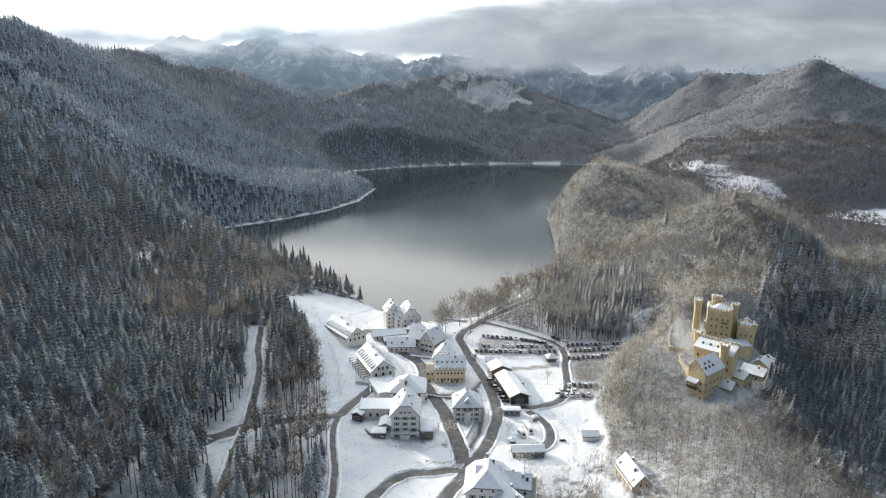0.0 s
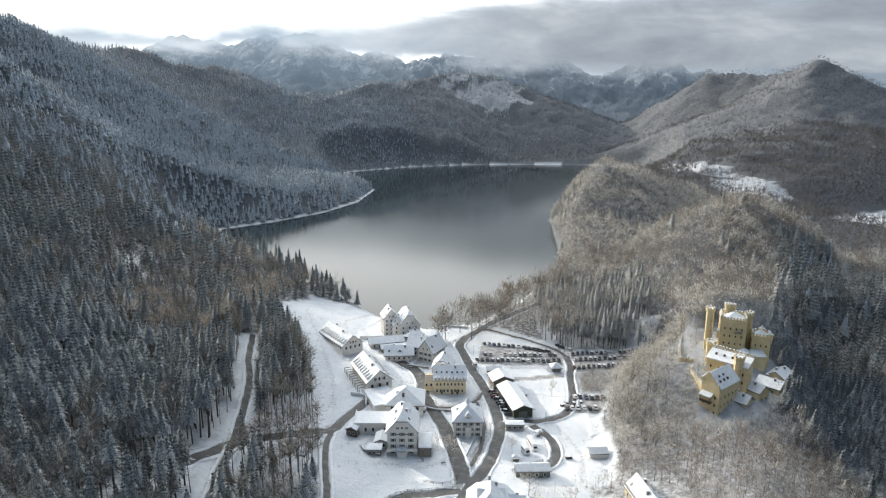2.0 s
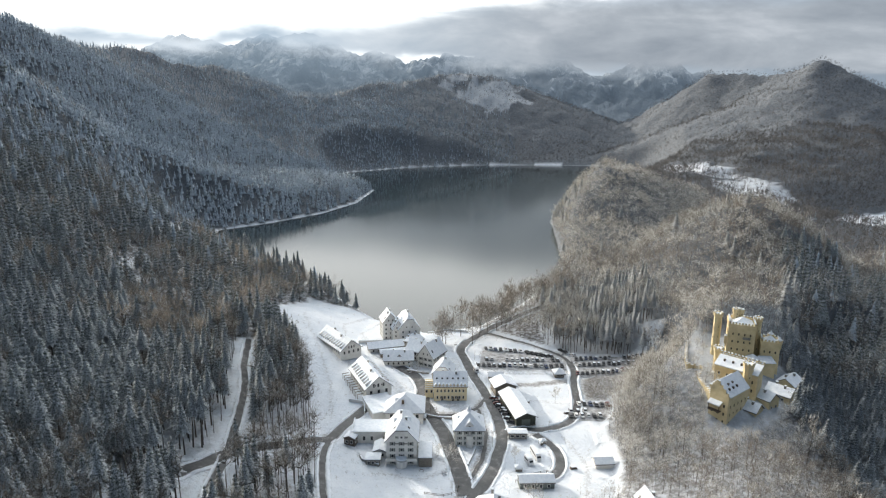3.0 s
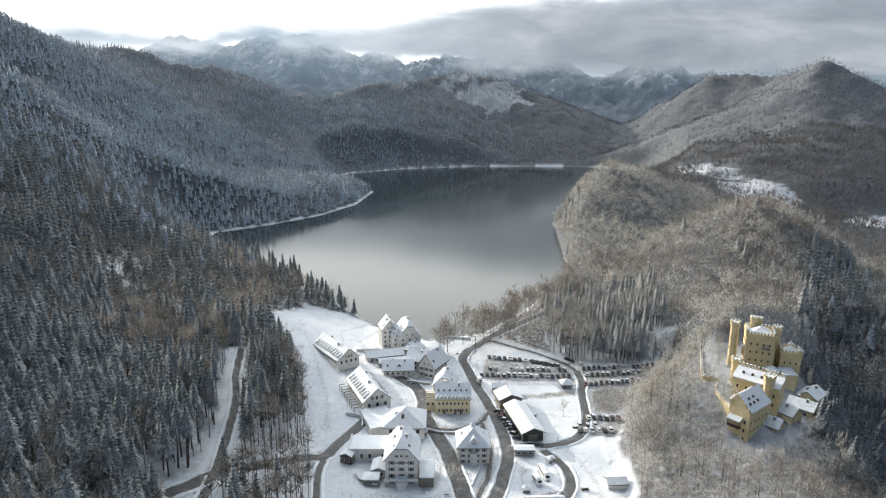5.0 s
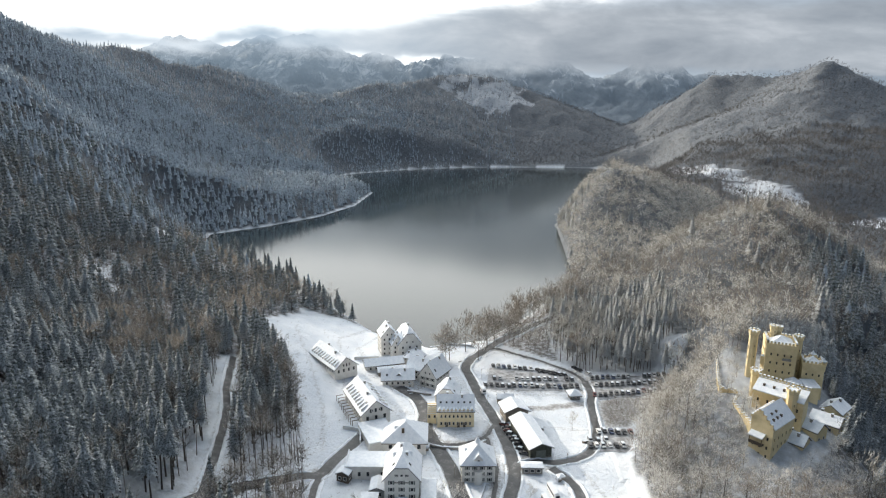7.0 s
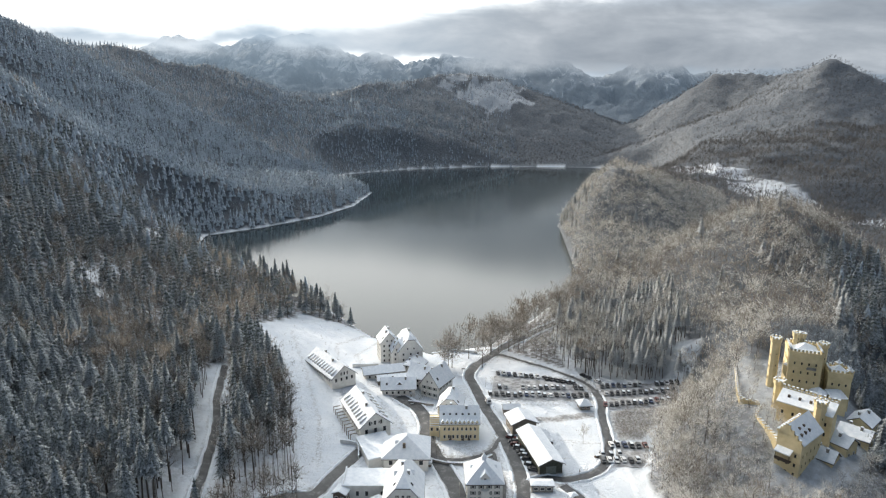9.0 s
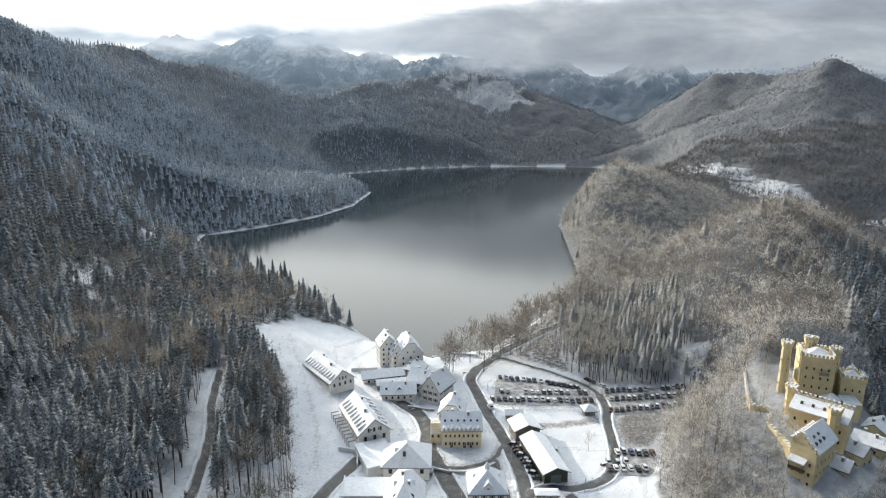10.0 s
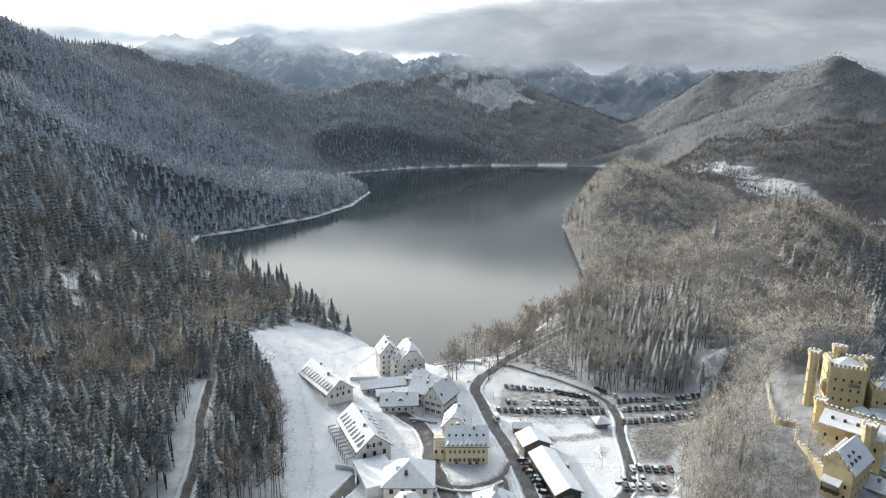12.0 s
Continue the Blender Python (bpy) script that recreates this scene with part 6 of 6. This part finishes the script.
# ---- parked cars ----------------------------------------------------------------
PAINTS = [simple("car_paint_" + n, c, tuple(min(1, v * 1.25) for v in c), 0.6, 0.35) for n, c in
          (("black", (0.015, 0.015, 0.018)), ("graphite", (0.05, 0.052, 0.056)), ("silver", (0.35, 0.36, 0.37)), ("blue", (0.03, 0.05, 0.11)), ("red", (0.09, 0.018, 0.016)), ("white", (0.6, 0.6, 0.6)))]
M_TYRE = simple("tyre_rubber", (0.012, 0.012, 0.012), (0.03, 0.03, 0.03), 3.0, 0.9)
M_LAMP = simple("lamp_lens", (0.55, 0.55, 0.52), (0.7, 0.7, 0.66), 2.0, 0.2)


def loft(rows):
    """A closed body from cross sections (x half width, z low, z high, y) along y, with shoulders drawn in."""
    v, f = [], []
    for hw, lo, hi, y in rows:
        v += [(-hw, y, lo), (hw, y, lo), (hw * 1.0, y, lo + (hi - lo) * 0.6), (hw * 0.86, y, hi), (-hw * 0.86, y, hi), (-hw * 1.0, y, lo + (hi - lo) * 0.6)]
    for r in range(len(rows) - 1):
        a = r * 6
        f += [(a + i, a + (i + 1) % 6, a + 6 + (i + 1) % 6, a + 6 + i) for i in range(6)]
    return v, f + [(5, 4, 3, 2, 1, 0), tuple(len(v) - 6 + i for i in range(6))]


BODY = loft([(0.72, 0.35, 0.70, -2.15), (0.86, 0.25, 0.86, -1.9), (0.9, 0.22, 0.95, -0.9), (0.9, 0.22, 0.98, 0.9), (0.88, 0.25, 1.0, 1.85), (0.76, 0.38, 0.9, 2.15)])
CABIN = loft([(0.74, 0.92, 0.97, -1.25), (0.72, 0.92, 1.42, -0.55), (0.72, 0.92, 1.47, 0.7), (0.7, 0.92, 1.35, 1.35), (0.72, 0.92, 0.98, 1.75)])
WHEEL_ME = mesh_of("wheel", [(y, x, z) for x, z, y in []] or [(sx, 0.33 * math.cos(6.283 * i / 12), 0.33 * math.sin(6.283 * i / 12)) for sx in (-0.1, 0.1) for i in range(12)],
                   [(i, (i + 1) % 12, 12 + (i + 1) % 12, 12 + i) for i in range(12)] + [tuple(range(11, -1, -1)), tuple(range(12, 24))], M_TYRE)
CABIN_ME = mesh_of("window_band", *CABIN, M_GLASS)
SNOWTOP_ME = mesh_of("snow_cover", *loft([(0.66, 1.42, 1.50, -0.6), (0.70, 1.45, 1.60, 0.0), (0.68, 1.43, 1.58, 0.8), (0.6, 1.33, 1.44, 1.3)]), M_SNOW)
ROOF_ME = {}
LAMP_ME = box("headlight", (-0.16, -0.03, -0.07, 0.16, 0.03, 0.07), M_LAMP)
TALE_ME = box("tail_light", (-0.12, -0.03, -0.1, 0.12, 0.03, 0.1), PAINTS[4])


def first_car(paint, snowy, label):
    c = thing("car", (0, 0, 0), label, "car", "parked cars")
    body = child("body", mesh_of("body", *BODY, paint), c)
    child("window_band", CABIN_ME, c)
    child("roof_panel", mesh_of("roof_panel", *loft([(0.68, 1.40, 1.46, -0.55), (0.70, 1.44, 1.50, 0.0), (0.69, 1.44, 1.50, 0.7), (0.64, 1.34, 1.41, 1.3)]), paint), c)
    for x in (-0.82, 0.82):
        for y in (-1.35, 1.35):
            child("wheel", WHEEL_ME, c, pose(x, y, 0.33))
    for x in (-0.55, 0.55):
        child("headlight", LAMP_ME, body, pose(x, -2.1, 0.66))
        child("tail_light", TALE_ME, body, pose(x, 2.1, 0.75))
    if snowy:
        child("snow_cover", SNOWTOP_ME, c)
    return c


NAMES = ["black", "graphite grey", "silver", "dark blue", "dark red", "white"]
CARS = [first_car(p, s, NAMES[i] + (" parked car with snow on its roof" if s else " parked car on the cleared lot")) for i, p in enumerate(PAINTS) for s in (False, True)]
car_rng = random.Random(12)
used_cars = set()


def park(x, y, turn):
    k = car_rng.choices(range(12), weights=(6, 5, 6, 5, 3, 3, 3, 2, 1, 0.5, 2, 1))[0]
    m = pose(x, y, float(ground(x, y)) + 0.2, 0, 0, turn)
    if k not in used_cars:
        used_cars.add(k)
        CARS[k].matrix_basis = m
    else:
        copy_thing(CARS[k], m)


def park_row(x0, y0, x1, y1, turn, step=2.75, fill=0.9):
    n = int(math.hypot(x1 - x0, y1 - y0) / step)
    for i in range(n + 1):
        if car_rng.random() < fill:
            s = i / max(n, 1)
            park(x0 + (x1 - x0) * s + car_rng.uniform(-0.2, 0.2), y0 + (y1 - y0) * s + car_rng.uniform(-0.4, 0.4), turn + car_rng.uniform(-3, 3) + (180 if car_rng.random() < 0.3 else 0))


def lot(name, corners):
    """A slushy parking ground laid on the valley floor."""
    (ax, ay), (bx, by), (cx, cy), (dx, dy) = corners
    n = 14
    v, f = [], []
    for i in range(n + 1):
        for j in range(n + 1):
            s, t = i / n, j / n
            x = (ax * (1 - s) + bx * s) * (1 - t) + (dx * (1 - s) + cx * s) * t
            y = (ay * (1 - s) + by * s) * (1 - t) + (dy * (1 - s) + cy * s) * t
            v.append((x, y, float(ground(x, y)) + 0.14))
    for i in range(n):
        for j in range(n):
            a = i * (n + 1) + j
            f.append((a, a + n + 1, a + n + 2, a + 1))
    tagged(new(name, mesh_of(name, v, f, M_SLUSH)), "slushy gravel parking ground with tyre tracks", "parking lot", kind="structure")


lot("pavement_1", [(11, 339), (59, 339), (54, 362), (14, 366)])
lot("pavement_2", [(62, 330), (98, 337), (107, 361), (64, 357)])
lot("pavement_3", [(51, 283), (69, 283), (74, 302), (57, 302)])
lot("pavement_4", [(21, 275), (26, 277), (19, 308), (14, 306)])
park_row(16, 368, 39, 364, 8)
park_row(40, 363, 53, 357, 25)
park_row(13, 352, 56, 352, 4)
park_row(11, 343.5, 57, 343.5, 4)
park_row(67, 354.5, 106, 360.5, -8)
park_row(67, 346, 101, 351.5, -8)
park_row(64, 334.5, 98, 341.5, -8)
park_row(58, 299, 72, 298.5, 2, fill=0.95)
park_row(52, 287, 66, 287.5, 2, fill=0.95)
park_row(53, 291.5, 60, 292, 2, fill=0.7)
park_row(17.5, 303, 24, 280, 70, fill=0.95)
park_row(60, 366, 66, 360, 30, fill=0.9)
for k in range(12):
    if k not in used_cars:
        CARS[k].matrix_basis = pose(12 + 3 * k, 368, float(ground(12 + 3 * k, 368)) + 0.2, 0, 0, 4)


# ---- small things in the village ------------------------------------------------
def fence(line, label, step=2.4, high=1.1):
    """Posts with two rails along a line of the plan."""
    p = smooth_line(line, step)
    f = thing("fence", (float(p[0][0]), float(p[0][1]), 0), label, "fence")
    post = box("post", (-0.08, -0.08, -0.3, 0.08, 0.08, high), M_WOOD)
    for i, q in enumerate(p):
        x, y = float(q[0] - p[0][0]), float(q[1] - p[0][1])
        z = float(ground(*q))
        child("post", post, f, pose(x, y, z))
        if i:
            px_, py_ = float(p[i - 1][0] - p[0][0]), float(p[i - 1][1] - p[0][1])
            pz = float(ground(*p[i - 1]))
            for up in (0.45, 0.95):
                v = []
                for (ax, ay, az) in ((px_, py_, pz + up), (x, y, z + up)):
                    v += [(ax - 0.04, ay - 0.04, az), (ax + 0.04, ay + 0.04, az), (ax + 0.04, ay + 0.04, az + 0.12), (ax - 0.04, ay - 0.04, az + 0.12)]
                child("rail", mesh_of("rail", v, [(0, 1, 5, 4), (1, 2, 6, 5), (2, 3, 7, 6), (3, 0, 4, 7), (3, 2, 1, 0), (4, 5, 6, 7)], M_WOOD), f)


def low_wall(line, label, high=1.0, mat=None):
    """A low plastered wall with a snow cap, in short lengths that follow the ground."""
    p = smooth_line(line, 3.0)
    w = thing("low_wall", (float(p[0][0]), float(p[0][1]), 0), label, "wall")
    body, cap = [], []
    for a, b in zip(p, p[1:]):
        d = (b - a) / np.hypot(*(b - a))
        n = np.array([-d[1], d[0]]) * 0.22
        for store, up0, up1, k in ((body, -0.6, high, 1.0), (cap, high + 0.004, high + 0.28, 1.25)):
            v = []
            for up in (up0, up1):
                for q, s in ((a, -1), (b, -1), (b, 1), (a, 1)):
                    x, y = q + n * s * k
                    v.append((float(x - p[0][0]), float(y - p[0][1]), float(ground(*q)) + up))
            store.append((v, [(3, 2, 1, 0), (4, 5, 6, 7), (0, 1, 5, 4), (1, 2, 6, 5), (2, 3, 7, 6), (3, 0, 4, 7)]))
    tagged(child("wall", mesh_of("wall", *join(*body), mat or M_STONE), w), kind="stuff")
    tagged(child("snow_cap", mesh_of("snow_cap", *join(*cap), M_SNOW), w), kind="stuff")


fence([(-27, 207.5), (-20, 214.5), (-10, 216.5), (-1, 218.5)], "dark wooden roadside fence along the bend")
fence([(-12, 222), (-5, 221), (0, 224), (0.5, 231)], "dark wooden fence round the snowy garden corner")
fence([(22, 232), (30, 238), (37, 240)], "dark wooden fence beside the loop road")
fence([(60, 312), (57, 300), (52, 288)], "dark wooden fence by the parking road")
low_wall([(-18.5, 292), (-16.5, 285.5), (-9, 282.5), (1, 283), (9, 288.5)], "low curved wall with snow below the yellow house")
low_wall([(-31, 240.5), (-38, 243.5), (-40, 249)], "low garden wall with snow by the guest house")
low_wall([(-52, 292), (-45, 291), (-43, 282)], "low terrace wall with snow between the houses", 1.4, M_WHITE)
low_wall([(4, 243), (7, 255), (7.5, 258)], "low snowy wall in front of the small house", 0.8)
low_wall([(-28, 333), (-16, 331)], "low snowy garden wall among the houses")
low_wall([(-60, 368), (-52, 370), (-47, 372)], "low retaining wall with snow by the hotel", 1.6, M_WHITE)
low_wall([(-20, 400), (-4, 398), (6, 396)], "low white quay wall along the lake", 1.0, M_WHITE)


def street_lamp(x, y):
    lamp = thing("street_lamp", (x, y, float(ground(x, y))), "slim grey street lamp by the road", "street lamp", "street lamps")
    child("pole", mesh_of("pole", *tower_data(0.09, -0.3, 5.5, 8, 0.06), M_STONE), lamp)
    child("arm", box("arm", (-0.05, -0.9, 5.4, 0.05, 0.05, 5.5), M_STONE), lamp)
    child("lamp_head", mesh_of("lamp_head", *loft([(0.1, 5.3, 5.42, -1.3), (0.16, 5.28, 5.46, -0.9), (0.1, 5.32, 5.44, -0.6)]), M_STONE), lamp)
    return lamp


for lx, ly in ((7, 232), (14.5, 258), (15.5, 292), (11, 322), (-4, 262), (-13, 288), (9, 352), (-18, 207), (40, 272)):
    street_lamp(lx, ly)


def bench(x, y, turn):
    b = thing("bench", (x, y, float(ground(x, y))), "snowy wooden bench in the garden", "bench", "benches", turn)
    child("seat", box("seat", (-0.9, -0.25, 0.42, 0.9, 0.25, 0.5), M_WOOD), b)
    child("backrest", box("backrest", (-0.9, 0.2, 0.55, 0.9, 0.26, 0.95), M_WOOD), b)
    for sx in (-0.7, 0.7):
        child("leg", box("leg", (sx - 0.06, -0.22, -0.2, sx + 0.06, 0.24, 0.42), M_STONE), b)
    child("snow_cover", box("snow_cover", (-0.88, -0.24, 0.504, 0.88, 0.19, 0.66), M_SNOW), b)


for bx, by, bt in ((-5, 236, 10), (-14, 238, -20), (-26, 331, 30), (-2, 372, 0), (20, 336, 90)):
    bench(bx, by, bt)


def van(x, y, turn, long, label):
    """A white delivery van or small bus."""
    v = thing("van", (x, y, float(ground(x, y)) + 0.1), label, "van", "", turn)
    h = long / 2
    child("body", mesh_of("body", *loft([(0.95, 0.45, 1.3, -h), (1.05, 0.35, 2.2, -h + 0.7), (1.08, 0.35, 2.6, -h + 1.5), (1.08, 0.35, 2.6, h - 0.2), (1.0, 0.45, 2.4, h)]), PAINTS[5]), v)
    child("windscreen", mesh_of("windscreen", *slab([(-0.8, -h + 0.15, 1.55), (0.8, -h + 0.15, 1.55), (0.75, -h + 0.62, 2.15), (-0.75, -h + 0.62, 2.15)], [(0, 1, 2, 3)], 0.05), M_GLASS), v)
    for s in (-1.1, 1.1):
        child("side_window", box("side_window", (s - 0.03, -h + 1.4, 1.5, s + 0.03, h - 0.6, 2.1), M_GLASS), v)
        for wy in (-h + 1.1, h - 1.1):
            child("wheel", WHEEL_ME, v, pose(s * 0.86, wy, 0.3))
    child("snow_cover", mesh_of("snow_cover", *loft([(0.9, 2.5, 2.72, -h + 1.4), (0.95, 2.55, 2.85, 0), (0.9, 2.5, 2.75, h - 0.2)]), M_SNOW), v)


van(32.0, 252.5, 12, 9.0, "white coach parked on the snowy yard")
van(28.6, 246.5, 20, 5.2, "white delivery van parked on the snowy yard")
van(9.5, 335.0, 12, 5.0, "white delivery van standing on the main road")


def tent(x, y, turn):
    t = thing("market_stall", (x, y, float(ground(x, y))), "small white market stall under snow", "stall", "market stalls", turn)
    for sx in (-1.3, 1.3):
        for sy in (-1.0, 1.0):
            child("post", box("post", (sx - 0.05, sy - 0.05, -0.2, sx + 0.05, sy + 0.05, 2.1), M_BOARD), t)
    v, f = roof_top(3.2, 2.6, 2.1, 2.8, 1.0, 1.2)
    child("canopy", mesh_of("canopy", *slab(v, f, 0.15), M_SNOW), t)
    child("counter", box("counter", (-1.2, -0.95, 0.0, 1.2, -0.75, 1.0), M_BOARD), t)


for tx, ty, tt in ((36, 262, 20), (24, 241, 5), (-12, 336, 15), (-27, 341, 40), (-16, 281, 0)):
    tent(tx, ty, tt)


def wood_pile(x, y, turn):
    w = thing("wood_pile", (x, y, float(ground(x, y))), "stack of logs under snow", "wood pile", "wood piles", turn)
    for row in range(3):
        for i in range(8 - row):
            child("log", LOG_ME, w, pose(-1.4 + 0.36 * i + 0.18 * row, 0, 0.18 + 0.31 * row, 90, 0, 0))
    child("snow_cover", box("snow_cover", (-1.2, -0.55, 1.0, 0.9, 0.55, 1.2), M_SNOW), w)


LOG_ME = mesh_of("log", *tower_data(0.18, -0.6, 0.6, 8), M_WOOD)
wood_pile(46, 243, 10)
wood_pile(34, 300, 80)
wood_pile(51, 290, 20)
